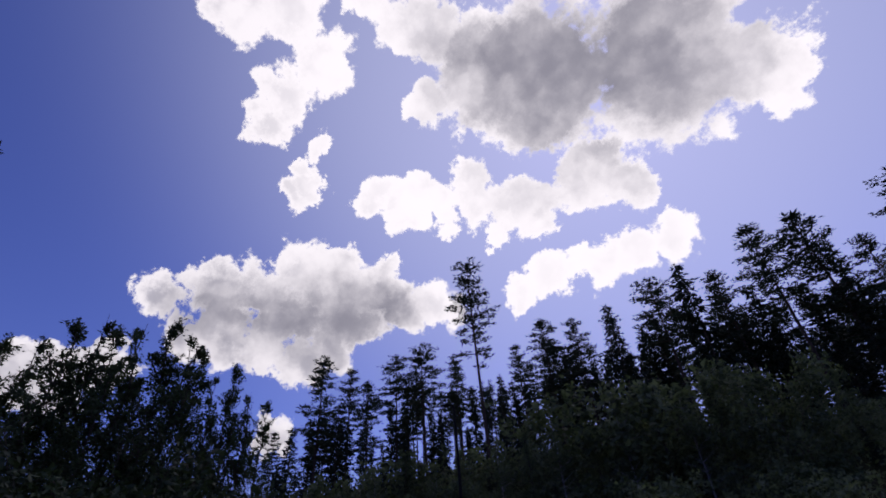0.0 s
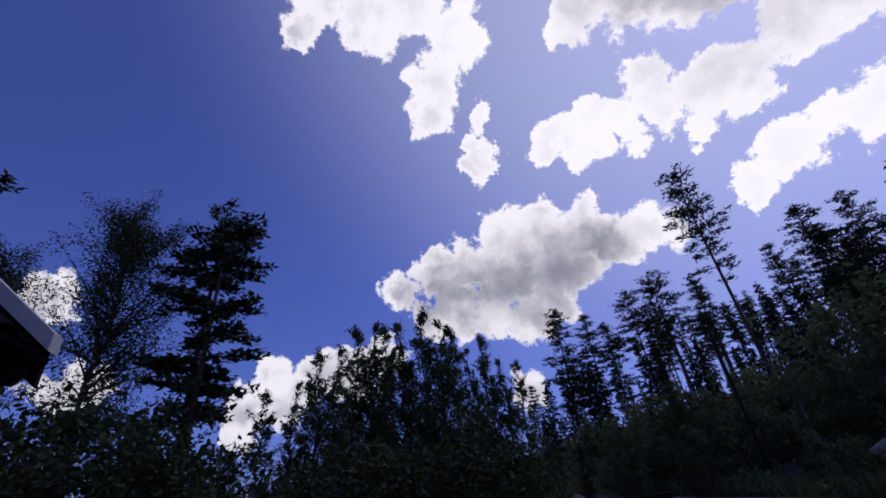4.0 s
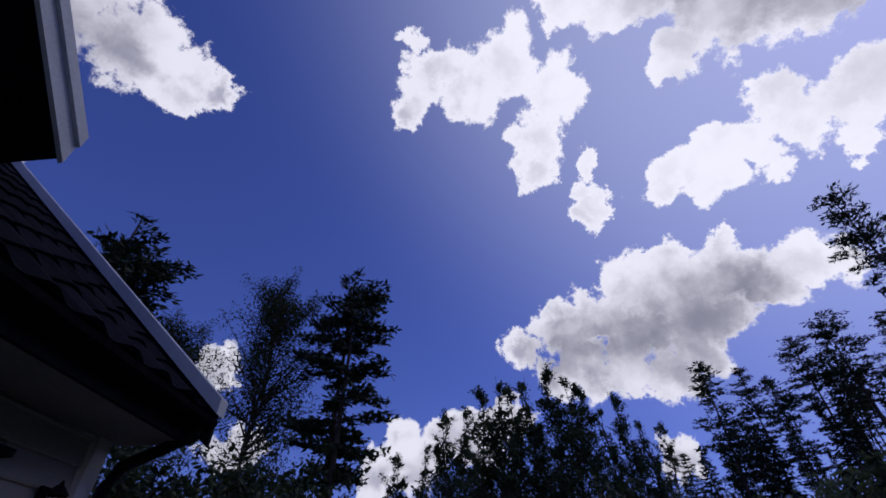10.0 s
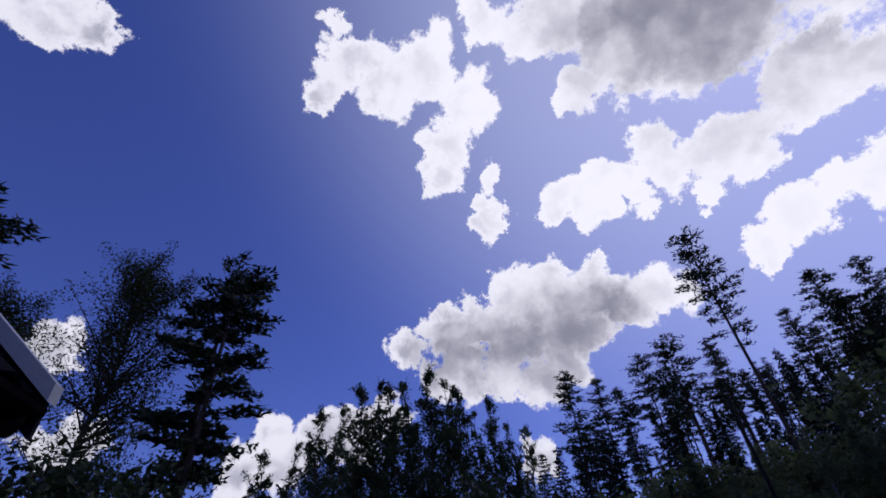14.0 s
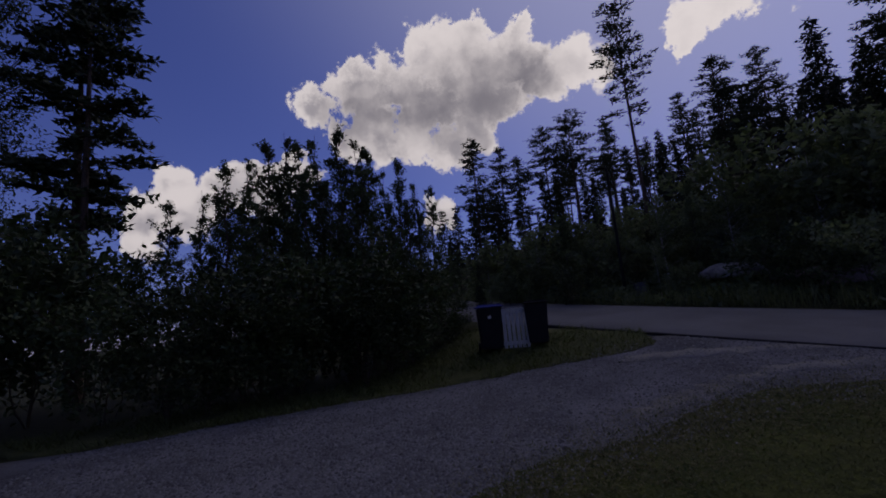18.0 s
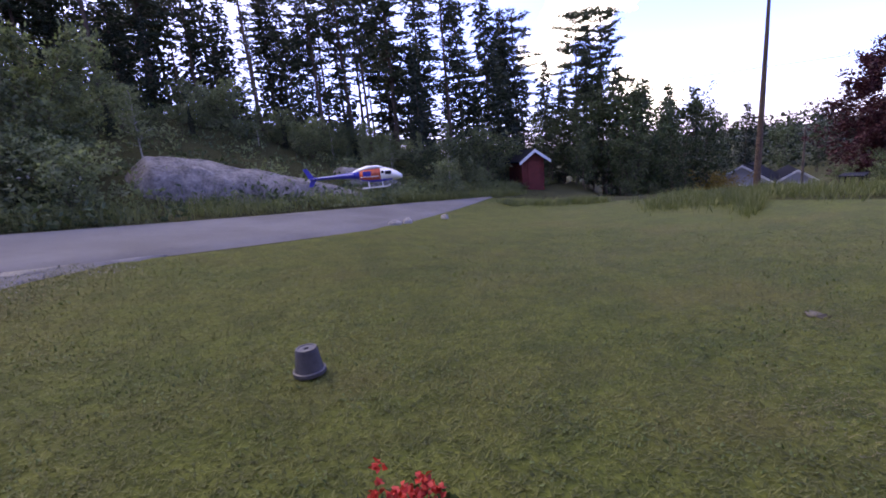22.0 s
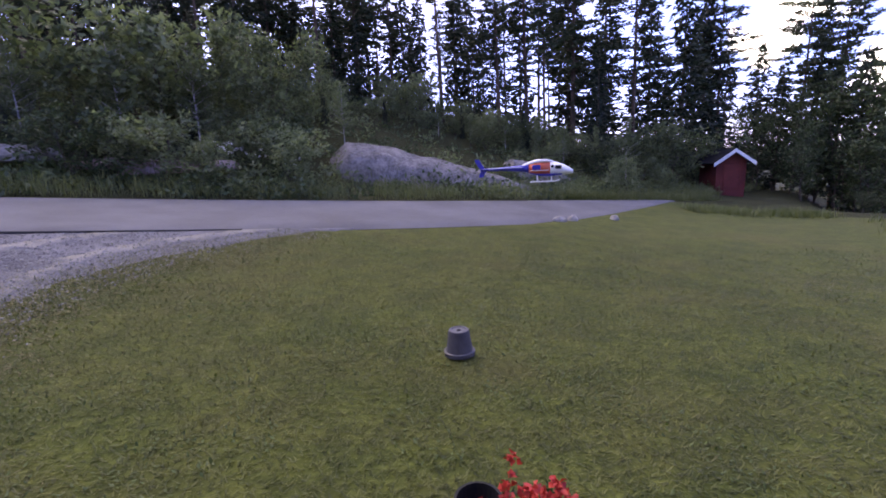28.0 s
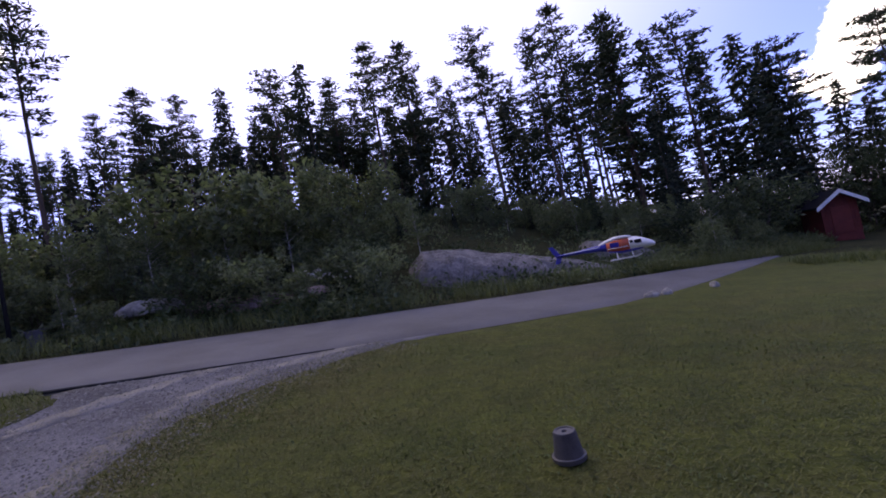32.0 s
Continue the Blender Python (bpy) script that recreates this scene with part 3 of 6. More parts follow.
def pine(seed, height=14.0, crown_from=0.45, width=1.6, dense=1.0, twin=False, gap=1.0, flat=0.16, girth=0.15, top=0.3, card=1.0, belly=False):
    """Scots pine: long bare stem with dead stubs, and a crown of flat pads in uneven layers."""
    rng = np.random.default_rng(seed)
    root = new("pine_tree")
    bm = bmesh.new()
    lots = []
    for shift in ((0, 0), (0.75, 0.25)) if twin else ((0, 0),):
        hh = height * (1.0 if shift[0] == 0 else 0.9)
        pts, rad = stem(rng, hh, girth, 0.03)
        pts = [(x + shift[0], y + shift[1], z) for x, y, z in pts]
        tube(bm, [(pts[0][0], pts[0][1], -0.6)] + pts, [girth * 1.25] + rad, 7)
        for h in rng.uniform(0.2, crown_from, 5):
            base, a = on_stem(pts, h * 9), rng.uniform(0, 6.28)
            tube(bm, [base, base + Vector((math.cos(a), math.sin(a), rng.uniform(-0.3, 0.1))) * rng.uniform(0.4, 1.1)], [0.02, 0.006], 3, False)
        level = crown_from
        heavy = rng.uniform(0, 6.28)
        while level < 0.985:
            f = (level - crown_from) / (1 - crown_from)
            reach = width * ((top + (1 - top) * (1 - f) ** 0.7) * min(1.0, (f + 0.4) / 0.6, (1.12 - f) / 0.3) if not belly else 0.35 + 0.65 * math.sin(math.pi * (0.2 + 0.75 * f)))
            first = rng.uniform(0, 6.28)
            for k in range(rng.integers(4, 7)):
                a = first + k * 1.2 + rng.uniform(-0.4, 0.4)
                if rng.random() < 0.28 * (1 - f) * (1.3 - math.cos(a - heavy)):
                    continue
                base = on_stem(pts, level * 9)
                out = Vector((math.cos(a), math.sin(a), rng.uniform(-0.22, 0.12) + 0.45 * f * f))
                length = reach * rng.uniform(0.5, 1.15)
                tip = base + out * length
                tube(bm, [base, base + out * length * 0.5 + Vector((0, 0, 0.06 * length)), tip], [0.035, 0.022, 0.01], 3, False)
                for s in np.linspace(0.35, 1.0, max(2, round(length / 0.38))):
                    at = base + out * length * s + Vector((0, 0, 0.06))
                    lots.append(tuft(rng, at, (out.x * 0.7, out.y * 0.7, 0.22), 0.12 + 0.13 * min(length, 1.2) * (1.2 - 0.5 * s), int(20 * dense), 0.34 * card, 0.12 * card, flat / 0.3 * 0.42, 0.28))
            level += rng.uniform(0.034, 0.056) * gap
        lots.append(tuft(rng, pts[-1], (0, 0, 0.9), 0.16, 26, 0.4, 0.12))
    part("trunk", bm, PINE_BARK, root, smooth=True)
    hang("crown", gather("pine_crown", lots, NEEDLES, seed), root)
    return root, height


def spruce(seed, height=14.0, width=2.3, dense=1.0, card=1.0):
    """Norway spruce: boughs to the ground, each a drooping fan."""
    rng = np.random.default_rng(seed)
    root = new("spruce_tree")
    bm = bmesh.new()
    pts, rad = stem(rng, height, 0.16, 0.02, 0.05)
    tube(bm, [(0, 0, -0.6)] + pts, [0.2] + rad, 7)
    part("trunk", bm, BARK, root, smooth=True)
    lots, z = [], height * 0.06
    while z < height * 0.985:
        f = z / height
        reach = width * (1 - f) ** 0.8 * rng.uniform(0.8, 1.12) + 0.12
        for k in range(6):
            a = rng.uniform(0, 2 * math.pi)
            out = np.array([math.cos(a), math.sin(a), -0.3]) * rng.uniform(0.7, 1.15)
            for s in np.arange(0.25, 1.01, 0.34 / max(reach, 0.35)):
                at = np.array([0, 0, z]) + out * reach * s + [0, 0, 0.18 * s * s * reach]
                lots.append(tuft(rng, at, (out[0], out[1], -0.35), 0.17, int(11 * dense), 0.42 * card, 0.15 * card, 0.35, 0.4))
        z += 0.33 + 0.1 * rng.random()
    lots.append(tuft(rng, (0, 0, height - 0.2), (0, 0, 1), 0.06, 10, 0.35, 0.06))
    hang("crown", gather("spruce_crown", lots, SPRUCE, seed), root)
    return root, height


def broadleaf(seed, name, height, width, leaf, bark, size, count, from_h=0.25, airy=0.5, stems=1, spire=0.0, limbs=40, rise=1.0):
    """Deciduous tree or bush: forking limbs, twigs, and leaves in uneven clumps with gaps."""
    rng = np.random.default_rng(seed)
    root = new(name)
    bm = bmesh.new()
    spots = []
    for s in range(stems):
        a0 = rng.uniform(0, 2 * math.pi)
        lean = 0.0 if stems == 1 else rng.uniform(0.15, 0.55) * width / height
        top = Vector((math.cos(a0) * lean * height, math.sin(a0) * lean * height, height * (rng.uniform(0.72, 1.0) if s else 1.0)))
        pts = [top * (k / 8) + Vector((rng.normal(), rng.normal(), 0)) * ((0.007 if stems == 1 else 0.016) * height * (k > 0)) for k in range(9)]
        r0 = 0.011 * height * (1 if stems == 1 else 0.6)
        tube(bm, [pts[0] - Vector((0, 0, 0.5))] + pts, [r0 * 1.2] + [r0 * (1 - k / 8.6) for k in range(9)], 6, False)
        for _ in range(int(limbs / stems ** 0.7)):
            h = rng.uniform(from_h, 0.97)
            f = (h - from_h) / (1 - from_h)
            reach = width * (0.25 + 0.8 * math.sin(math.pi * min(0.3 + 0.68 * f, 1)) ** (1 + spire)) * rng.uniform(0.35, 1.05)
            a = rng.uniform(0, 2 * math.pi)
            base = on_stem([tuple(p) for p in pts], h * 8)
            tip = base + Vector((math.cos(a) * reach, math.sin(a) * reach, reach * rng.uniform(0.2, 0.95) * rise))
            if tip.z > height:
                tip.z = height
            tube(bm, [base, base.lerp(tip, 0.55) + Vector((0, 0, 0.05 * reach)), tip], [r0 * 0.35, r0 * 0.2, 0.006], 3, False)
            spots += [(base.lerp(tip, t), (tip - base).normalized(), 1.15 - 0.6 * t) for t in np.linspace(0.3, 1.08, 6)]
            if rng.random() < 0.5:
                spur = tip + Vector((rng.normal() * 0.12 * width, rng.normal() * 0.12 * width, 0.3 * width * rng.random()))
                tube(bm, [base.lerp(tip, 0.7), spur], [r0 * 0.15, 0.004], 3, False)
                spots += [(base.lerp(tip, 0.7).lerp(spur, t), Vector((0, 0, 1)), 0.5) for t in (0.6, 1.0)]
    part("trunk", bm, bark, root, smooth=True)
    each = max(4, int(count / len(spots)))
    lots = [tuft(rng, p, (way_.x * 0.5, way_.y * 0.5, -0.3 if airy > 0.6 else 0.5), width * 0.07 * (1 + airy) * loose, each, size, size * 0.5, 0.9) for p, way_, loose in spots]
    hang("crown", gather(name + "_crown", lots, leaf, seed), root)
    return root, height


def low_bush(seed, name, height, width, leaf, size, count, bark=None):
    return broadleaf(seed, name, height, width, leaf, bark or BARK, size, count, 0.08, 0.6, 4, 0.0, 24)


def plant(kind, heading, away, top=None, scale=None, turn=None, seed=0, lean=0.0):
    """Sets a copy of a tree at a heading and distance; top: how high it reaches, as an angle seen from the eye."""
    root, height = kind
    rng = random.Random(seed * 7919 + int(heading * 10) + int(away))
    a = radians(heading)
    x, y = away * math.sin(a), away * math.cos(a)
    z = ground_height(x, y) - 0.05
    s = scale or (EYE[2] + away * math.tan(radians(top)) - z) / height
    side = s * rng.uniform(0.85, 1.12) if scale is None else s
    side = min(max(side, 0.7 * s), 1.25 * s)
    m = Matrix.LocRotScale((x, y, z), Euler((0, radians(lean), rng.uniform(0, 6.28) if turn is None else radians(turn))), (side, side, s))
    if root.get("planted"):
        return copy_thing(root, m @ Matrix.Diagonal((*(1 / c for c in root.scale), 1)))
    root["planted"] = 1
    root.matrix_basis = m
    return root


def stand(kinds, places, group, label, category, seed=1):
    """Plants places (heading, top angle, distance) from the kinds in turn."""
    for i, (heading, top, away) in enumerate(places):
        ob = plant(kinds[i % len(kinds)], heading, away, top, seed=seed)
        tagged(ob, label, category, group)


PINES = [pine(11, 14, 0.36, 2.0), pine(12, 15, 0.48, 2.0), pine(13, 13, 0.32, 2.1), pine(14, 14, 0.42, 1.7, belly=True), pine(10, 14, 0.54, 1.9, belly=True)]
DEEP = [pine(18, 14, 0.50, 1.9, 0.5, card=1.35), pine(19, 14, 0.56, 1.8, 0.5, card=1.35), spruce(23, 13, 2.2, 0.28, 1.5), pine(20, 13, 0.46, 1.7, 0.5, card=1.35), spruce(24, 13, 1.8, 0.28, 1.5)]
SPRUCES = [spruce(21, 13, 2.1, 0.5, 1.2), spruce(22, 14, 1.7, 0.5, 1.2)]
AIRY = [pine(25, 15, 0.30, 2.7, 1.3, gap=0.95, belly=True), pine(26, 15, 0.36, 2.5, 1.3, gap=0.95, belly=True)]
TALL = [pine(15, 17, 0.50, 1.7, 1.0, False, 1.35, belly=True)]

stand(PINES, [(-71, 22.5, 31), (-67.4, 20.9, 33), (-64.9, 19.5, 30), (-61.6, 22.5, 30), (-57.9, 23.6, 29), (-53.5, 22, 31), (-45.1, 22.7, 30), (-41.2, 25, 28), (-37.3, 24.5, 29),
              (-26.8, 26.9, 29), (-19.7, 25.5, 31), (-14.5, 28.5, 29), (-10, 28, 30), (-5.9, 23.4, 32), (0.2, 27.5, 29), (7.2, 25.5, 30), (10.6, 27, 31), (15.9, 24.4, 31), (22.5, 21.2, 33), (31.1, 15.3, 42)], "pines of the wood", "tall dark Scots pine in the wood beyond the road", "pine tree", 1)
stand(SPRUCES, [(-32.5, 25.4, 28), (-22.8, 27.8, 30), (27.5, 17.5, 38), (19.5, 21, 36), (15.4, 22.8, 35), (24.1, 19.4, 37), (29.5, 15.8, 41), (55, 2.6, 60), (-4.2, 22, 36), (3.5, 21, 36)], "spruces", "dark green spruce with drooping boughs", "spruce tree", 2)
stand(AIRY, [(37.8, 14.0, 50), (40.8, 14.2, 52)], "airy pines", "airy pale-green pine standing clear of the wood", "pine tree", 4)
stand(TALL, [(-50.3, 33.4, 22.5)], "", "very tall slender pine standing above the wood", "pine tree", 3)
stand(SPRUCES, [(-68.2, 15, 31), (-60.2, 16.5, 33), (-48.1, 18, 32), (-39.3, 21, 31), (-29.2, 22, 31), (-16.9, 23, 32)], "spruces", "dark green spruce with drooping boughs", "spruce tree", 2)
stand(SPRUCES, [(-71.6, 7, 18.5), (-63.4, 9.5, 20), (-58, 6.5, 18.6), (-50.8, 8.5, 19.4), (-43.6, 7, 18.2), (-35.8, 9, 19), (-28.3, 8.5, 18.8), (-14.3, 9, 23), (-7, 7.5, 25), (2.5, 6.5, 26), (10.2, 6, 27), (17.8, 5, 29)], "young spruces", "small dark young spruce on the bank", "spruce tree", 3)
wood = random.Random(5)
for k in range(190):
    heading = -76.5 + k * 0.446 + wood.uniform(-0.5, 0.5) if k < 150 else -13 + (k - 150) * 1.12 + wood.uniform(-0.8, 0.8)
    if heading > -28 and k % 5 == 1:
        continue
    high = 18.5 + 3.5 * math.sin((heading + 60) / 27) if heading < 11 else 20 - (heading - 11) * 0.45
    if heading < -62:
        high -= 2
    drop = wood.uniform(-5.5, 1.0) if k % 3 else wood.uniform(-9, -4)
    tagged(plant(DEEP[(k * 3 + k // 5) % 5], heading, wood.uniform(29, 46) + (8 if heading > 22 else 0), high + drop, seed=9), "slim dark conifer deep in the wood", "conifer", "conifers deep in the wood")
for heading, high, away in ((29.5, 12.5, 42), (31.5, 10, 45), (34.3, 10, 47), (36.3, 8, 48), (39, 9.4, 50), (42.3, 8.2, 50), (45, 6.4, 52), (47.7, 5.4, 55), (50.2, 4.8, 58), (71.9, 5.4, 56), (73.6, 4.6, 58), (69.9, 4.4, 57)):
    tagged(plant(DEEP[2 if heading > 43 else 4], heading, away, high, seed=9), "dark conifer beyond the garden", "conifer", "conifers beyond the garden")

TWIN = pine(16, 13, 0.40, 1.75, 2.0, True, 1.9, 0.13, 0.17, 0.5, 1.0, True)
tagged(plant(TWIN, -116.2, 17, 36.3, turn=20), "dark twin-stemmed pine with layered crown", "pine tree")
tagged(plant(TWIN, -146.0, 18, 35.3, turn=100), "dark dense pine behind the roof", "pine tree")
BIRCH = broadleaf(31, "birch_tree", 11, 2.35, BIRCH_LEAVES, BARK, 0.115, 21000, 0.3, 0.75, 1, -0.2, 110, 1.5)
PALE_BIRCH = broadleaf(35, "birch_tree", 9, 2.2, PALE_LEAVES, BARK, 0.14, 8000, 0.33, 0.6, 1, 0.1, 90, 1.6)
tagged(plant(BIRCH, -125.5, 18, 32.2), "airy green birch with slender forked stem", "birch tree")
tagged(plant(BIRCH, -136.1, 20, 25.4), "airy green birch half hidden by the roof", "birch tree")
tagged(plant(PALE_BIRCH, 76.2, 31, 9.0), "slender pale green birch before the grey cottage", "birch tree")
LEAFY = [broadleaf(41, "leafy_tree", 6.5, 1.2, LEAVES, BARK, 0.09, 7600, 0.10, 0.4, 2, 1.0, 50, 1.8), broadleaf(42, "leafy_tree", 6.0, 1.4, LEAVES, BARK, 0.09, 7800, 0.1, 0.4, 3, 0.8, 54, 1.8),
         broadleaf(43, "leafy_tree", 6.0, 1.05, LEAVES, BARK, 0.09, 6500, 0.12, 0.45, 1, 1.2, 44, 1.9)]
stand(LEAFY, [(-101.4, 16, 13.5), (-96.4, 19, 12.5), (-93.2, 19.1, 12.5), (-87.4, 19.6, 12.8), (-84.1, 14.8, 13.2), (-80.1, 15.7, 14), (-77.7, 12.7, 14.2), (-106.2, 9.8, 14), (-110.7, 9, 15), (-98.9, 12.8, 12), (-90.2, 16.3, 12.2), (-94.8, 13.3, 11.6), (-85.7, 11.3, 12), (-82.1, 10.8, 12.8), (-103.9, 10.8, 12.6), (-76.3, 9.8, 15), (-75.1, 9, 15.4), (-91.1, 18.3, 13.4), (-98.1, 15.8, 13.2), (-85.3, 17.1, 13.2), (-82.4, 13.9, 13.6)],
      "trees by the drive", "dense leafy young tree beside the driveway", "leafy tree", 4)
LEAFY_FAR = [broadleaf(45, "leafy_tree", 6.5, 1.9, LEAVES, BARK, 0.22, 2700, 0.1, 0.45, 3, 0.9, 40, 1.5), broadleaf(46, "leafy_tree", 6.0, 1.7, LEAVES, BARK, 0.22, 2600, 0.1, 0.5, 2, 1.1, 40, 1.6)]
BUSH = [low_bush(51, "bush", 2.6, 1.5, LEAVES, 0.125, 3100), low_bush(52, "bush", 2.2, 1.6, LEAVES, 0.125, 3100), low_bush(53, "bush", 2.4, 1.4, PALE_LEAVES, 0.17, 1950), low_bush(55, "bush", 2.3, 1.6, PALE_LEAVES, 0.175, 1850), low_bush(56, "bush", 2.4, 1.5, LEAVES, 0.17, 1900)]
stand(BUSH[:2], [(-108, 6, 10.2), (-100.7, 8, 10.4), (-94.3, 9, 10.6), (-88.6, 9, 10.8), (-83.7, 8, 11.2), (-79.3, 6.5, 11.9), (-76.5, 4.5, 12.6), (-113.5, 5, 10.8), (-97, 3, 9.9), (-86.7, 3, 10.2), (-104.3, 2, 9.8), (-80.8, 2, 11.2), (-74.8, 2.4, 13.2),
                 (-119, 9, 13), (-122.7, 14, 15), (-130.2, 12.5, 16), (-135.1, 11, 15), (-115.3, 10, 14), (-139.1, 9, 14), (-126.4, 9, 13)], "bushes by the drive", "dense dark green bush beside the driveway", "bush", 5)
stand(BUSH[2:4], [(-72.1, 4.4, 20), (-68.4, 8.2, 19), (-65.2, 4.1, 20), (-62, 9.7, 20), (-58.8, 10.2, 20), (-55.6, 5.4, 19), (-52.3, 10.2, 19.5), (-48, 6.5, 20), (-44.1, 10.1, 19.5), (-40.2, 14.6, 20), (-36.4, 8.8, 19), (-33, 14.6, 20), (-29.7, 9.8, 19.5), (-26.5, 11.4, 20),
             (-69.3, 4.2, 18), (-60.2, 1.4, 18), (-56.5, 3.2, 18.4), (-46, 1, 17.6), ], "bushes on the bank", "grey-green bush on the bank beyond the road", "bush", 6)
SAPLING = [broadleaf(47, "sapling", 4.0, 0.75, PALE_LEAVES, BIRCH_BARK, 0.13, 1900, 0.15, 0.6, 1, 1.0), broadleaf(48, "sapling", 3.6, 0.6, PALE_LEAVES, BARK, 0.13, 1700, 0.12, 0.6, 1, 1.2)]
stand(SAPLING, [(-70.3, 9.6, 19), (-67.1, 8.6, 18.6), (-63.9, 10.1, 19), (-60.4, 11.6, 18.8), (-57, 10.2, 19), (-54.2, 11.1, 18.6), (-49.4, 12.2, 18.4), (-46, 12.8, 19), (-42.5, 13.5, 18.6), (-38.3, 14.2, 18.8), (-34.9, 15.1, 18.2), (-31.1, 15.6, 18.6), (-27.9, 14.4, 18.2), (-25, 15.3, 19),
                (-12.1, 9.7, 21), (-8, 7.7, 24), (-0.4, 6.6, 25), (3.5, 5.4, 25), (7.8, 4.8, 25.5), (11.6, 4.2, 26), (14.9, 3.4, 27), (18.6, 3, 28), (22, 3.7, 30), (-65.5, 4.6, 16.8), (-50.4, 6.4, 17)], "saplings on the bank", "slender young leafy sapling on the bank", "sapling", 11)
SHOOT = [broadleaf(49, "leafy_tree", 5.5, 0.62, LEAVES, BARK, 0.08, 4200, 0.12, 0.5, 1, 1.0, 44, 1.9), broadleaf(50, "leafy_tree", 5.0, 0.5, LEAVES, BARK, 0.08, 3600, 0.12, 0.5, 1, 1.0, 40, 2.1)]
stand(SHOOT, [(-102.5, 20.2, 13), (-100, 21.2, 13.4), (-97.4, 23.1, 12.8), (-95.4, 24.3, 12.8), (-93.8, 23.3, 13), (-91.7, 24.1, 13.2), (-88.9, 24.9, 13), (-86.8, 23.9, 13.2), (-84.9, 22.5, 13.4), (-82.9, 20.2, 13.6), (-81, 20.9, 14), (-79, 18.3, 14.2), (-76.9, 17.3, 14.6), (-104.8, 17.2, 13.4), (-108, 15.7, 14)],
      "trees by the drive", "slim leafy young tree beside the driveway", "leafy tree", 12)
WILLOW = low_bush(54, "willow_bush", 4.2, 2.4, PALE_LEAVES, 0.17, 9000)
tagged(plant(WILLOW, -20.2, 18.0, 14.8), "large pale grey-green willow bush by the road", "willow bush")
stand(BUSH[2:4], [(-13.4, 9.5, 24), (-10.7, 7.5, 25), (-6.1, 6.5, 26), (-2.3, 6, 25), (1.6, 5, 26), (5.4, 4, 25), (9.2, 3, 26), (13, 3, 27), (16.8, 2, 28), (20.3, 1.5, 30), (23.6, 1.5, 31), (27, 2.5, 33), (29.5, 0.5, 36), (-15.7, 8.5, 24), (15.9, -2.5, 25), (19.5, -3, 27), (22.8, -3, 29), (26.1, -3.5, 31), (7.3, -1, 24)],
      "shrubs above the rock", "low green shrub on the wooded slope", "shrub", 7)
stand(LEAFY_FAR, [(36.2, 4, 46), (39.6, 5.5, 47), (43, 6.8, 47), (45.9, 3, 48), (49.3, 4.6, 52), (51.7, 2.2, 54), (58, 0, 84), (67.7, 0.5, 58), (34.7, 3, 44), (37.6, 4.5, 45), (41.3, 5.8, 46), (44.4, 5, 47), (47.5, 3.6, 50), (53.1, 1.2, 80), (34, 5, 48), (38.6, 2, 40), (43.4, 1, 42), (48.3, 0, 44), (70.1, 2.4, 60), (72.6, 1.5, 60), (83.4, 1.0, 62), (87.3, 0.5, 60), (60.9, -0.5, 86)], "trees behind the lawn", "green leafy tree beyond the garden", "leafy tree", 8)
tagged(plant(LEAFY_FAR[0], 88.5, 54, 6.4), "green leafy tree beyond the house corner", "leafy tree")
under = random.Random(8)
for k in range(52):
    heading = -70 + k * 1.99 + under.uniform(-0.6, 0.6)
    a = radians(heading)
    edge = 14.85 / max(math.cos(a) - 0.62 * math.sin(a), 0.3)
    away = min(edge, 44) + 2.0 + under.uniform(0, 9)
    if 27.5 < heading < 36.5:
        continue
    if -17 < heading < 12 and away < 26:
        away = 26 + under.uniform(0, 4)
    tagged(plant(BUSH[2 + (k % 5 > 0) * (k % 2) + 2 * (k % 5 == 0)], heading, away, scale=under.uniform(0.45, 0.95), seed=4), "low green undergrowth bush on the bank", "bush", "undergrowth")
COPPER = broadleaf(44, "copper_tree", 7, 2.1, COPPER_LEAVES, BARK, 0.2, 11000, 0.06, 0.5, 2, 0.5, 70)
tagged(plant(COPPER, 64, 40, 6.3), "dark red copper-leaved tree beyond the lawn", "copper tree")
LONE = pine(17, 20, 0.73, 1.9, 1.3, False, 0.8, 0.16, 0.24, belly=True)
tagged(plant(LONE, 56.1, 22.5, 21.5), "lone pine with long bare trunk and high crown", "pine tree")
stand(BUSH, [(65.8, -3.2, 26), (68.7, -3.4, 25), (71.7, -5, 24), (62.9, -4.6, 26), (74.6, -5.2, 24), (46.4, -5.5, 30), (43.4, -5, 31), (84.9, -5.5, 32), (86.5, -5.1, 34), (87.9, -5.3, 33), (89.4, -4.9, 35), (79, -5.9, 29), (75.6, -5.4, 27), (77.1, -6.7, 27.5), (78.1, -6.4, 28.5), (73.6, -5.2, 25.5), (81.4, -6.5, 29), (80.5, -6.7, 28), (82.9, -6.3, 30), (70.2, -4.2, 25.5), (67.3, -3.6, 26), (68.1, -3.9, 25), (66.2, -4.2, 25.5), (60.9, -5.6, 27)], "bushes behind the lawn", "rough green bush at the end of the lawn", "bush", 9)
far_wood = []
rng = np.random.default_rng(77)
for k in range(420):
    a, d = radians(rng.uniform(40, 104)), rng.uniform(90, 190)
    base = np.array([d * math.sin(a), d * math.cos(a), -9.0])
    top = 1.8 + d * math.tan(radians(rng.uniform(-1.0, 1.0) + (0.8 if k % 9 == 0 else 0))) - base[2]
    broad = rng.uniform(1.2, 2.4)
    for h in np.linspace(0.15, 1.0, 11):
        far_wood.append(tuft(rng, base + [0, 0, top * h], (0, 0, -0.2), broad * (1.05 - h), 7, 1.1, 0.6, 0.4))
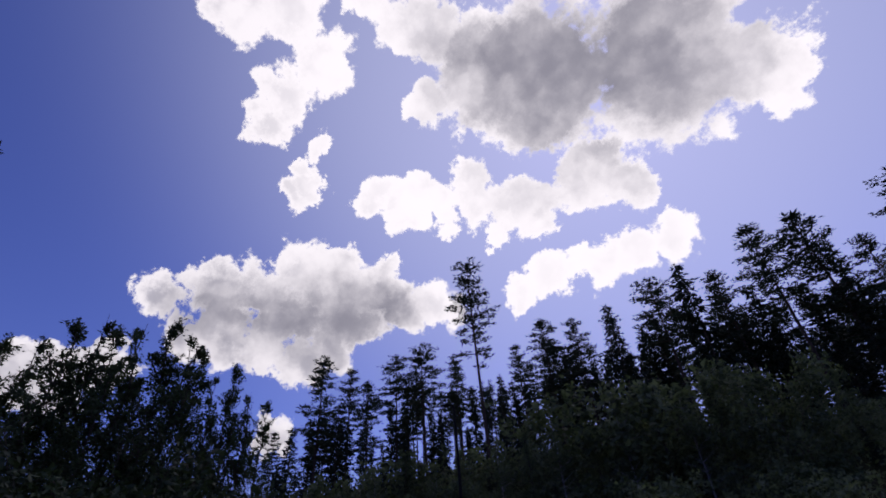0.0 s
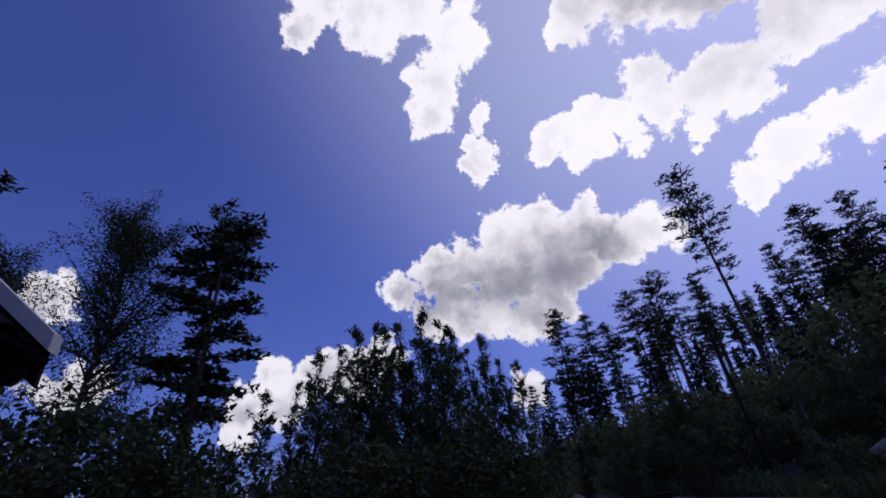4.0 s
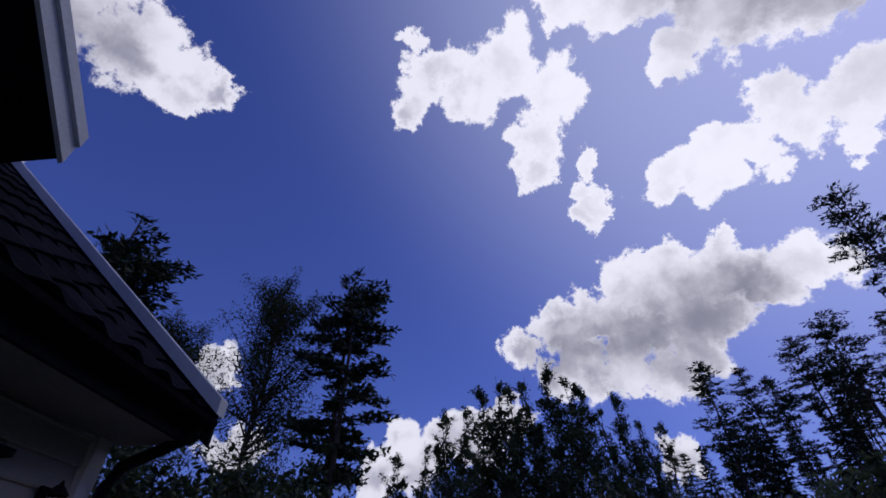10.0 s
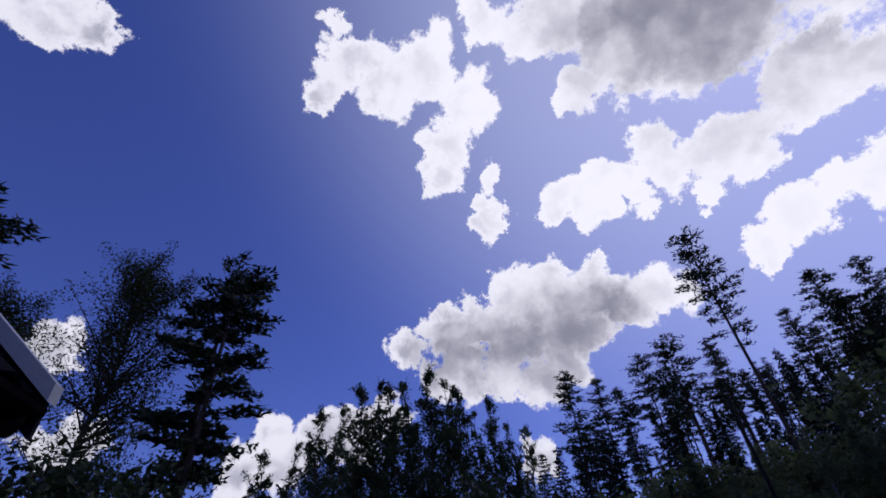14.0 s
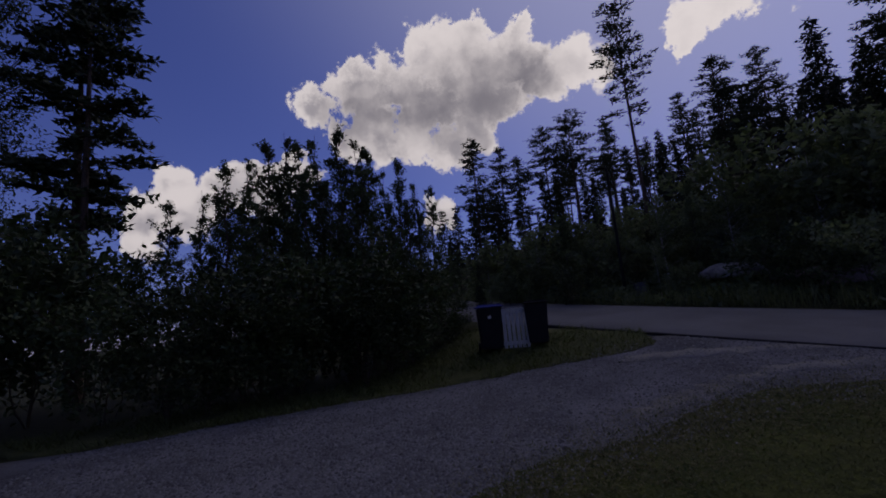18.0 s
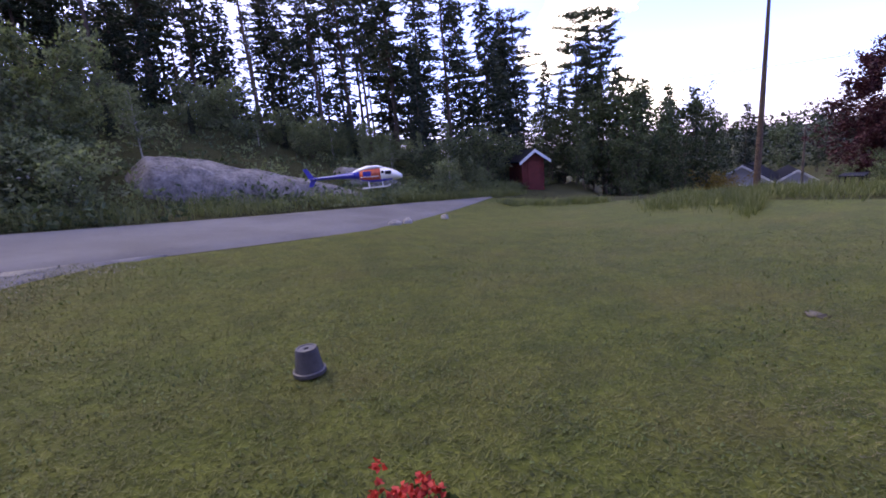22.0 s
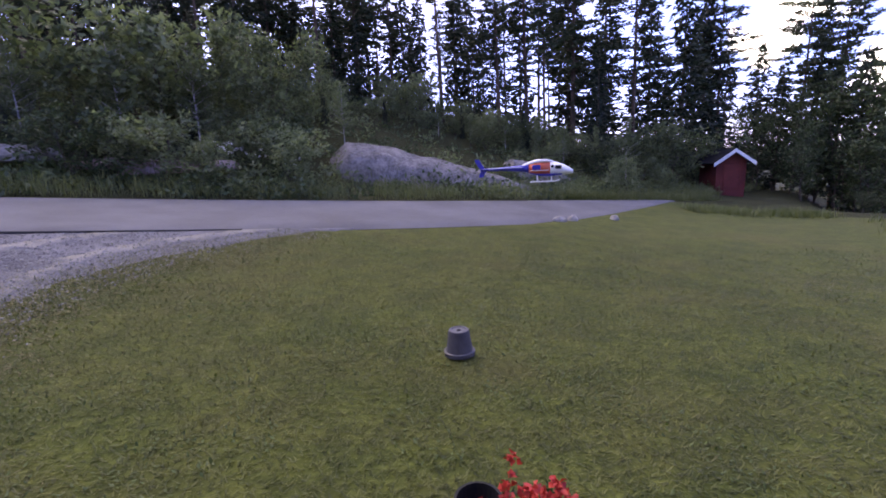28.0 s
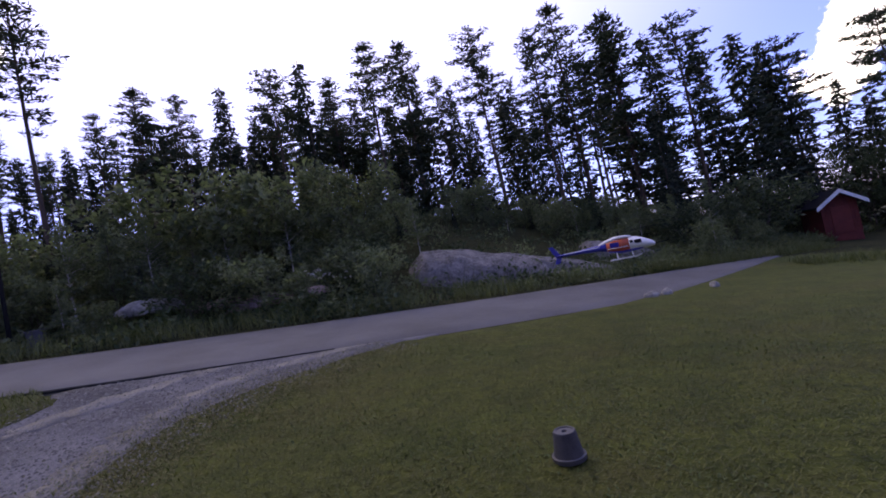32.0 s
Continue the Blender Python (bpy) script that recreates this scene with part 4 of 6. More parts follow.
tagged(new("far_woods", gather("far_woods", far_wood, SPRUCE, 3)), "distant dark conifer wood on the horizon", "woods", kind="stuff")


# ---- grass ----
def inside(x, y, line):
    hit = False
    for (x0, y0), (x1, y1) in zip(line, line[1:] + line[:1]):
        if (y0 > y) != (y1 > y) and x < (x1 - x0) * (y - y0) / (y1 - y0) + x0:
            hit = not hit
    return hit


def blades(name, count, area, keep, length, width, mat, seed, label, lift=0.045, upright=0.55):
    """Short leaning blades: each a narrow lance whose face looks upwards."""
    rng = np.random.default_rng(seed)
    px, py = rng.uniform(area[0], area[1], count), rng.uniform(area[2], area[3], count)
    c = np.array([(x, y, ground_height(x, y) + lift) for x, y in zip(px, py) if keep(x, y)])
    n = len(c)
    a = rng.uniform(0, 2 * math.pi, n)
    w = np.stack([np.cos(a), np.sin(a), rng.uniform(0.2, 1.0, n) * upright], 1)
    side = np.stack([-np.sin(a), np.cos(a), np.zeros(n)], 1) * width * rng.uniform(0.6, 1.2, n)[:, None]
    reach = w * (rng.uniform(0.5, 1.2, n) * length)[:, None]
    v = np.stack([c - side * 0.5, c + side * 0.5, c + reach], 1).reshape(-1, 3)
    return tagged(new(name, mesh_from(name, v, np.arange(n * 3).reshape(-1, 3), mat)), label, "grass", kind="stuff")


thinned = random.Random(3)
blades("lawn_grass", 540000, (-5, 12.5, -1.6, 12), lambda x, y: inside(x, y, LAWN_LINE) and thinned.random() > (math.hypot(x, y) - 2.5) / 11 and math.hypot(x, y) > 0.7, 0.046, 0.0095, LAWN_BLADES, 61, "short mown blades of lawn grass", 0.045, 0.75)
VERGE_LINE = [(-7.28, 5.72), (-8.37, 6.33), (-10.5, 5.21), (-12.28, 3.63), (-11.03, 1.92), (-10.53, -0.53), (-10.35, -3.29), (-9.57, -5.86), (-8.17, -4.13), (-8.5, -1.52), (-8.66, 1.24), (-7.82, 3.86)]
blades("verge_blades", 60000, (-12.5, -7, -7, 6.4), lambda x, y: inside(x, y, VERGE_LINE) and noise.noise((x * 1.1, y * 1.1, 7)) > thinned.uniform(-0.45, 0.3), 0.11, 0.018, BLADES, 63, "short uneven green grass on the verge", 0.06, 1.3)


def rough_grass(name, spots, length, seed, label, mat=None):
    rng = np.random.default_rng(seed)
    spots = np.array(spots)
    w = rng.normal(size=spots.shape) * [0.35, 0.35, 0.1] + [0, 0, 1]
    v, f = cards(spots, w, rng.uniform(0.4, 1.2, len(spots)) * length, rng.uniform(0.012, 0.03, len(spots)), seed)
    tagged(new(name, mesh_from(name, v, f, mat or STRAW)), label, "grass", kind="stuff")


rng = np.random.default_rng(64)
spots = []
for _ in range(22000):
    a, c = rng.uniform(-26, 40), 4.2 + abs(rng.normal()) * 1.3
    x, y = road_point(a, c)
    spots.append((x, y, ground_height(x, y)))
rough_grass("roadside_grass", [q for q in spots if noise.noise((q[0] * 0.55, q[1] * 0.55, 3)) > rng.uniform(-0.5, 0.25)], 0.62, 65, "tall green roadside grass and weeds beyond the road")
spots = []
for _ in range(16000):
    t = rng.random()
    x, y = (15.6 + 0.9 * t + rng.normal() * 0.9, 14.6 - 12.3 * t) if rng.random() < 0.75 else (14.6 - 5 * rng.random(), 17.4 - 0.4 * rng.random() + rng.normal() * 0.5)
    spots.append((x, y, ground_height(x, y)))
meadow = [q for q in spots if noise.noise((q[0] * 0.7, q[1] * 0.7, 0)) > rng.uniform(-0.4, 0.3)]
for _ in range(9000):
    a = rng.uniform(8.5, 19)
    x, y = road_point(a, 4.5 - (a - 8.0) * 0.16 * rng.random() - 0.4 * rng.random())
    meadow.append((x, y, ground_height(x, y)))
for _ in range(3600):
    t, out = rng.random(), 0.7 + rng.normal() * 0.8
    x, y = 12.3 + 0.6 * math.cos(t * 9) + 0.9 * (1 - t) + out, 13.4 - 5.6 * t + 0.5 * out
    meadow.append((x, y, ground_height(x, y)))
for _ in range(9000):
    x, y = road_point(rng.uniform(8, 24), 4.1 + 4.5 * rng.random() ** 1.5)
    meadow.append((x, y, ground_height(x, y)))
rough_grass("meadow_grass", meadow[::2], 0.46, 66, "tall pale uncut grass along the lawn's far edge")
rough_grass("meadow_weeds", meadow[1::2], 0.34, 67, "green weeds along the lawn's far edge", BLADES)

rng = np.random.default_rng(81)
pale, dark = [], []
for k in range(4600):
    x, y = road_point(rng.uniform(-24, 40), 4.5 + (15 * rng.random() ** 1.3 if k < 3900 else 1.6 * rng.random()))
    thick = noise.noise((x * 0.42, y * 0.42, 5.0)) + 0.5 * noise.noise((x * 1.1, y * 1.1, 8.0))
    if thick < -0.16:
        continue
    tall = rng.uniform(0.12, 0.42) * (1.0 + max(thick, 0) * 1.3)
    (pale if noise.noise((x * 0.6, y * 0.6, 11.0)) > 0.02 else dark).append(tuft(rng, (x, y, ground_height(x, y) + tall * 0.6), (0, 0, 0.7), 0.26, 14, 0.22, 0.10, tall * 2))
tagged(new("undergrowth", gather("undergrowth", pale, PALE_LEAVES, 82)), "low pale leafy undergrowth on the bank", "undergrowth", kind="stuff")
tagged(new("undergrowth", gather("undergrowth_dark", dark, LEAVES, 83)), "low dark green undergrowth on the bank", "undergrowth", kind="stuff")

# ---- loose stones of the drive, litter on the path, worn edge of the lawn ----
DRIVE_LINE = [(-3.54, 7.33), (-6.05, 7.96), (-7.59, 6.61), (-8.06, 5.36), (-8.02, 3.87), (-8.86, 1.25), (-8.7, -1.51), (-8.17, -4.13), (-3.09, -4.5), (-2.53, -0.46), (-3.08, 0.52), (-4.07, 2.26), (-4.31, 4.59)]
STONES = leaf_material("loose_gravel_stones", (0.026, 0.026, 0.029), (0.285, 0.28, 0.292), 0.0, 0.85)


def pebbles(name, count, area, keep, size, mat, seed, label, lift=0.035):
    """Small angular stones, each a squat eight-sided lump."""
    rng = np.random.default_rng(seed)
    px, py = rng.uniform(area[0], area[1], count), rng.uniform(area[2], area[3], count)
    c = np.array([(x, y, ground_height(x, y) + lift) for x, y in zip(px, py) if keep(x, y)])
    n = len(c)
    r = rng.uniform(0.5, 1.3, n)[:, None] * size
    a = rng.uniform(0, 6.28, n)
    u, w = np.stack([np.cos(a), np.sin(a), 0 * a], 1) * r, np.stack([-np.sin(a), np.cos(a), 0 * a], 1) * r * rng.uniform(0.6, 1.0, n)[:, None]
    up = np.stack([0 * a, 0 * a, np.ones(n)], 1) * r * 0.7
    v = np.stack([c + u, c + w, c - u, c - w, c + up + u * 0.2, c - up * 0.2], 1).reshape(-1, 3)
    o = np.arange(n)[:, None] * 6
    f = np.concatenate([np.stack([o[:, 0] + k, o[:, 0] + (k + 1) % 4, o[:, 0] + 4], 1) for k in range(4)])
    return tagged(new(name, mesh_from(name, v, f, mat)), label, "gravel", kind="stuff")


near = random.Random(4)
pebbles("loose_gravel", 46000, (-9, -2.3, -4.8, 8), lambda x, y: inside(x, y, DRIVE_LINE) and near.random() > (math.hypot(x, y) - 4.5) / 9, 0.027, STONES, 71, "loose crushed grey stones of the driveway")
pebbles("path_grit", 2600, (-2.4, 17, -2.9, 1.6), lambda x, y: y < -0.95 + 0.115 * x, 0.012, STONES, 72, "fine grit and specks on the path", 0.03)
LITTER = leaf_material("dead_leaves", (0.03, 0.022, 0.014), (0.12, 0.085, 0.05), 0.1)
blades("leaf_litter", 2600, (4.5, 17, -2.3, 1.8), lambda x, y: -2.2 + 0.13 * x < y < -0.7 + 0.13 * x and near.random() < 0.25 + 0.06 * max(x - 5, 0), 0.13, 0.07, LITTER, 73, "dead leaves and moss scraps on the path", 0.036, 0.2)
DRY = leaf_material("dry_grass", (0.10, 0.086, 0.040), (0.21, 0.178, 0.088), 0.2)
EDGE_PATCHES = [(9.57, 0.26, 1.2), (7.48, 0.04, 0.9), (5.67, -0.03, 0.8), (4.26, -0.05, 0.6), (8.39, 0.67, 1.0), (6.27, 0.65, 0.9), (3.25, -0.1, 0.7), (10.71, 1.42, 1.1), (-4.3, 3.9, 1.0), (-4.07, 2.45, 0.9), (-3.56, 1.31, 0.9), (-2.78, 0.7, 0.7), (-4.51, 4.99, 0.8), (-3.95, 6.07, 0.8), (11.94, 1.31, 1.2), (4.97, 2.73, 0.7), (-2.32, 8.32, 0.7), (5.99, 4.07, 0.9), (5.23, 6.33, 1.2), (8.17, 3.6, 1.1), (3.2, 1.67, 0.7), (9.83, 5.44, 1.3)]


def worn(x, y):
    return any(near.random() > math.hypot(x - a, y - b) / r for a, b, r in EDGE_PATCHES) and inside(x, y, LAWN_LINE)


blades("dry_lawn_patches", 100000, (-5.2, 14, -2, 9), worn, 0.05, 0.0065, DRY, 74, "dry brownish grass along the worn lawn edge", 0.05)

LEAVES_LIGHT = leaf_material("clover_leaves", (0.030, 0.046, 0.011), (0.085, 0.118, 0.032), 0.25)
# weeds and thin grass that blur the line between lawn and drive
SEAM = [(-2.62, -0.36), (-3.09, 0.32), (-3.86, 1.42), (-4.46, 2.47), (-4.59, 3.62), (-4.8, 4.6), (-4.53, 5.77), (-3.8, 6.95), (-2.69, 8.41)]


PATH_SEAM = [(12.56, 1.15), (9.56, 0.15), (6.69, -0.28), (3.81, -0.2), (1.66, -0.39), (-1.43, -0.59)]


def seam_spots(count, reach, seed, line=SEAM):
    rng = np.random.default_rng(seed)
    out = []
    for _ in range(count):
        k = rng.integers(0, len(line) - 1)
        t = rng.random()
        (x0, y0), (x1, y1) = line[k], line[k + 1]
        nx, ny = (y1 - y0), -(x1 - x0)
        n = math.hypot(nx, ny)
        d = rng.normal() * reach + 0.22
        x, y = x0 + (x1 - x0) * t + nx / n * d, y0 + (y1 - y0) * t + ny / n * d
        out.append((x, y))
    return out


def scatter(name, places, length, width, mat, seed, label, upright, lift=0.05):
    rng = np.random.default_rng(seed)
    c = np.array([(x, y, ground_height(x, y) + lift) for x, y in places])
    w = rng.normal(size=c.shape) * [1, 1, 0.2] + [0, 0, upright]
    v, f = cards(c, w, rng.uniform(0.5, 1.2, len(c)) * length, rng.uniform(0.6, 1.2, len(c)) * width, seed)
    tagged(new(name, mesh_from(name, v, f, mat)), label, "grass", kind="stuff")


scatter("edge_weeds", seam_spots(9000, 0.42, 91), 0.05, 0.014, BLADES, 92, "small green weeds along the gravel edge", 0.5)
scatter("edge_dry_grass", seam_spots(14000, 0.45, 93), 0.055, 0.008, DRY, 94, "thin dry grass along the gravel edge", 0.35)
pebbles("edge_gravel", 9000, (-5.6, -1.8, -0.8, 8.4), lambda x, y: any(math.hypot(x - a, y - b) < 0.75 * near.random() ** 0.7 for a, b in SEAM), 0.018, STONES, 95, "scattered stones in the worn grass", 0.045)
scatter("lawn_clover", [(x, y) for x, y in zip(np.random.default_rng(96).uniform(-4.5, 9, 42000), np.random.default_rng(97).uniform(-1.2, 9, 42000)) if inside(x, y, LAWN_LINE) and noise.noise((x * 0.9, y * 0.9, 4)) > 0.08 + 0.12 * math.sin(x * 7 + y * 5)], 0.038, 0.018, LEAVES_LIGHT, 98, "patches of clover and broad-leaved weeds in the lawn", 0.5)

scatter("path_edge_grass", seam_spots(26000, 0.36, 101, PATH_SEAM), 0.05, 0.006, DRY, 102, "dry brown grass along the path's edge", 0.35)
scatter("path_edge_weeds", seam_spots(9000, 0.15, 103, PATH_SEAM), 0.065, 0.008, BLADES, 104, "green tufts along the path's edge", 0.6)


PALE_ROCK = material("pale_granite", (0.16, 0.15, 0.14), (0.42, 0.40, 0.37), 1.6, 0.9, 0.9, 12, 0.5, depth=0.06, spec=0.15)


# ---- rocks ----
def boulder(name, x, y, z, size, mat, label, seed, turn=0, squash=1.0, slope=0.0):
    """A worn hump of bedrock with a flat foot, cracks and uneven faces."""
    bm = bmesh.new()
    bmesh.ops.create_icosphere(bm, subdivisions=4, radius=1.0)
    for v in bm.verts:
        p = v.co.copy()
        n = noise.noise(p * 1.3 + Vector((seed, 0, 0))) * 0.22 + noise.noise(p * 3.5 + Vector((seed, 5, 0))) * 0.07 + noise.noise(p * 8 + Vector((seed, 9, 0))) * 0.03 + 0.025 * abs(noise.noise(Vector((p.x * 2, p.y * 2, p.z * 9 + seed))))
        v.co = p * (1 + n)
        v.co.z = max(v.co.z, -0.35) * squash
        v.co.z *= 1 - slope * v.co.x
        v.co = Vector((v.co.x * size[0], v.co.y * size[1], v.co.z * size[2]))
    ob = part(name, bm, mat, smooth=True)
    ob.matrix_basis = pose(x, y, z, 0, 0, turn)
    return tagged(ob, label, "rock")


def rock_hump(x, y, z, long, deep, high, turn, label, seed, fall):
    """A long whaleback of bedrock: a blunt end, a slow taper, and cracks that run along it."""
    verts, faces, nu, nv = [], [], 150, 44
    for i in range(nu + 1):
        u = i / nu
        rise = min(1.0, (u / 0.10) ** 0.55) * (1 - u ** 1.9) ** 0.8
        for k in range(nv + 1):
            a = math.pi * k / nv
            p = Vector((u * long, math.cos(a) * deep, math.sin(a) * high))
            n = 0.20 * noise.noise(p * 0.45 + Vector((seed, 0, 0))) + 0.12 * noise.noise(p * 1.3 + Vector((seed, 4, 0))) + 0.04 * noise.noise(p * 4.0)
            for at_angle, wander in ((0.62, 0.10), (0.47, 0.08), (0.35, 0.07), (0.26, 0.05)):
                line = math.pi * (1 - at_angle) + wander * 4 * noise.noise(Vector((u * 3.2, at_angle * 9, seed)))
                open_here = noise.noise(Vector((u * 6, at_angle * 31, 2.0))) > -0.25
                n -= 0.10 * math.exp(-((a - line) / 0.035) ** 2) * open_here
                n += 0.035 * math.tanh((a - line) * 8)
            out = max(0.25, min(1.0, rise * 1.3)) * (1 + 0.55 * n)
            flat = math.sin(a) ** 0.75 if 0 < k < nv else 0.0
            verts.append((p.x + 0.25 * n * (1 - u), -math.cos(a) * -deep * out * (0.55 + 0.45 * rise), flat * high * rise * (1 + 0.5 * n) - 0.3 - fall * p.x - (1.6 if k in (0, nv) else 0.0)))
    w = nv + 1
    for i in range(nu):
        for k in range(nv):
            o = i * w + k
            faces.append((o, o + w, o + w + 1, o + 1))
    faces.append(tuple(range(nv, -1, -1)))
    faces.append(tuple(nu * w + k for k in range(w)))
    ob = new("bedrock", sheet("bedrock", verts, faces, ROCK, True))
    ob.matrix_basis = pose(x, y, z, 0, 0, turn)
    return tagged(ob, label, "rock")


rock_hump(-4.95, 18.15, 1.48, 10.7, 1.9, 1.75, 15, "smooth grey bare bedrock hump beside the road", 1, 0.145)
rock_hump(2.9, 22.6, 1.15, 3.8, 1.3, 0.9, 10, "lower grey bedrock hump behind the first", 5, 0.1)
boulder("bedrock", 3.94, 21.91, 0.35, (1.1, 0.8, 0.6), ROCK, "broken grey rock at the end of the hump", 6, 30)
boulder("bedrock", 5.02, 23.2, 0.3, (1.5, 1.0, 0.8), ROCK, "small grey bare rock on the slope", 2, 20)
for k, (x, y, size, mat, words) in enumerate([(-8.53, 13.62, (0.95, 0.5, 0.22), PINK_ROCK, "low reddish rock slab in the roadside grass"), (-9.8, 13.53, (0.8, 0.45, 0.18), PINK_ROCK, "low reddish rock slab in the roadside grass"),
                                              (-7.24, 14.08, (0.7, 0.4, 0.16), PINK_ROCK, "low reddish rock slab in the roadside grass"), (-12.03, 12.87, (0.75, 0.5, 0.26), PALE_ROCK, "low pale rock in the roadside grass")]):
    boulder("rock", x, y, ground_height(x, y) + 0.36, tuple(1.35 * c for c in size), mat, words, 3 + k, 10 + 20 * k)
for k, (x, y) in enumerate([(3.14, 12.25), (3.61, 12.59), (5.1, 13.37)]):
    boulder("kerb_stone", x, y, ground_height(x, y) + 0.05, (0.19, 0.13, 0.14), PALE_ROCK, "small pale stone on the lawn's edge", 10 + k, 40 * k)["group"] = "edge stones"

# ---- house ----
WALL_Y, WEST, EAST, DEPTH = -2.45, -2.80, 16.6, 8.0
SOFFIT_Z, FLOOR_Z, EAVE_Y, EAVE_Z = 2.73, 0.22, -1.95, 2.97
PITCH = 41.0
HOUSE_TURN = Matrix.Rotation(radians(7.5), 4, "Z")


def beside(x, y):
    """A place given along and out from the house, as x and y of the ground."""
    p = HOUSE_TURN @ Vector((x, y, 0))
    return p.x, p.y


def by_house(ob):
    """Turns a thing with the house that it stands or hangs beside."""
    ob.matrix_basis = HOUSE_TURN @ ob.matrix_basis
    return ob


RIDGE_Y = WALL_Y - DEPTH / 2
RIDGE_Z = EAVE_Z + (EAVE_Y - RIDGE_Y) * math.tan(radians(PITCH))
house = thing("house", 7.2, WALL_Y - 4, 0, "pale grey boarded one-and-a-half-storey house with dark tiled roof", "house")
by_house(house)
HX, HY = -7.2, -(WALL_Y - 4)


def hpart(name, bm, mat, parent=None, label="", smooth=False):
    """A part of the house, made in world places."""
    bmesh.ops.translate(bm, vec=(HX, HY, 0), verts=bm.verts[:])
    return part(name, bm, mat, parent or house, label, smooth)


# openings of the front: x from, x to, z from, z to, kind
OPENINGS = [(-2.08, 0.85, 0.95, 2.38, "window"), (3.98, 4.9, 1.12, 2.18, "window"), (6.8, 7.72, 1.1, 2.12, "window"), (10.05, 11.05, 0.12, 2.22, "door"), (11.2, 12.5, 0.82, 2.22, "window"), (12.6, 14.3, 0.82, 2.22, "window")]

# core walls behind the boards, with the openings left free
def wall_strips():
    bm = bmesh.new()
    edges = sorted({WEST, EAST, *(o[0] for o in OPENINGS), *(o[1] for o in OPENINGS)})
    for a, b in zip(edges, edges[1:]):
        holes = [o for o in OPENINGS if o[0] <= a and o[1] >= b]
        if holes:
            o = holes[0]
            box(bm, a, b, WALL_Y - 0.2, WALL_Y - 0.03, 0.0, o[2])
            box(bm, a, b, WALL_Y - 0.2, WALL_Y - 0.03, o[3], SOFFIT_Z + 0.3)
        else:
            box(bm, a, b, WALL_Y - 0.2, WALL_Y - 0.03, 0.0, SOFFIT_Z + 0.3)
    return bm


hpart("wall", wall_strips(), SIDING)
back = WALL_Y - DEPTH
bm = bmesh.new()
box(bm, WEST, EAST, back, back + 0.2, -1.5, SOFFIT_Z + 0.3)
hpart("wall", bm, SIDING)
for x0, x1 in ((WEST, WEST + 0.2), (EAST - 0.2, EAST)):
    bm = bmesh.new()
    box(bm, x0, x1, back + 0.2, WALL_Y - 0.2, -1.5, SOFFIT_Z + 0.3)
    z = SOFFIT_Z + 0.3
    tri = [bm.verts.new(p) for p in ((x0, WALL_Y - 0.2, z), (x0, back + 0.2, z), (x0, RIDGE_Y, RIDGE_Z - 0.2), (x1, WALL_Y - 0.2, z), (x1, back + 0.2, z), (x1, RIDGE_Y, RIDGE_Z - 0.2))]
    for f in ((0, 1, 2), (5, 4, 3), (0, 3, 4, 1), (1, 4, 5, 2), (2, 5, 3, 0)):
        bm.faces.new([tri[i] for i in f])
    hpart("wall", bm, SIDING)
bm = bmesh.new()
box(bm, WEST + 0.03, EAST - 0.03, WALL_Y - 0.3, WALL_Y - 0.035, -1.6, FLOOR_Z)
hpart("foundation", bm, CONCRETE, label="grey concrete foundation")
# dark inside: floor and upper floor so that the panes look into a closed room
bm = bmesh.new()
box(bm, WEST + 0.2, EAST - 0.2, back + 0.2, WALL_Y - 0.2, 0.0, 0.1)
box(bm, WEST + 0.2, EAST - 0.2, back + 0.2, WALL_Y - 0.2, SOFFIT_Z, SOFFIT_Z + 0.1)
hpart("floor_slab", bm, DARK_WOOD)

# siding boards, lapped, each a plank between openings
row, k = FLOOR_Z, 0
BOARD = 0.155
while row < SOFFIT_Z - 0.02:
    top = min(row + BOARD, SOFFIT_Z)
    cuts = sorted((o[0] - 0.1, o[1] + 0.1) for o in OPENINGS if o[2] - 0.1 < top - 0.02 and o[3] + 0.1 > row + 0.02)
    x = WEST
    for a, b in cuts + [(EAST, EAST)]:
        if a - x > 0.05:
            bm = bmesh.new()
            vs = [bm.verts.new((xx, yy, zz)) for xx in (x, a) for yy, zz in ((WALL_Y - 0.03, row), (WALL_Y + 0.003, row), (WALL_Y + 0.006, row + 0.012), (WALL_Y - 0.012, top), (WALL_Y - 0.03, top))]
            for i in range(5):
                bm.faces.new((vs[i], vs[(i + 1) % 5], vs[5 + (i + 1) % 5], vs[5 + i]))
            bm.faces.new(vs[:5][::-1])
            bm.faces.new(vs[5:])
            hpart("board", bm, SIDING)
        x = max(x, b)
    row = top
# corner boards, and white posts over the joints of the boards
for x in (WEST, EAST - 0.11, 5.95):
    hpart("corner_board", bevelled(x - 0.01, x + 0.11, WALL_Y - 0.02, WALL_Y + 0.045, FLOOR_Z - 0.02, SOFFIT_Z, 0.005), WHITE_WOOD, label="white painted corner board")


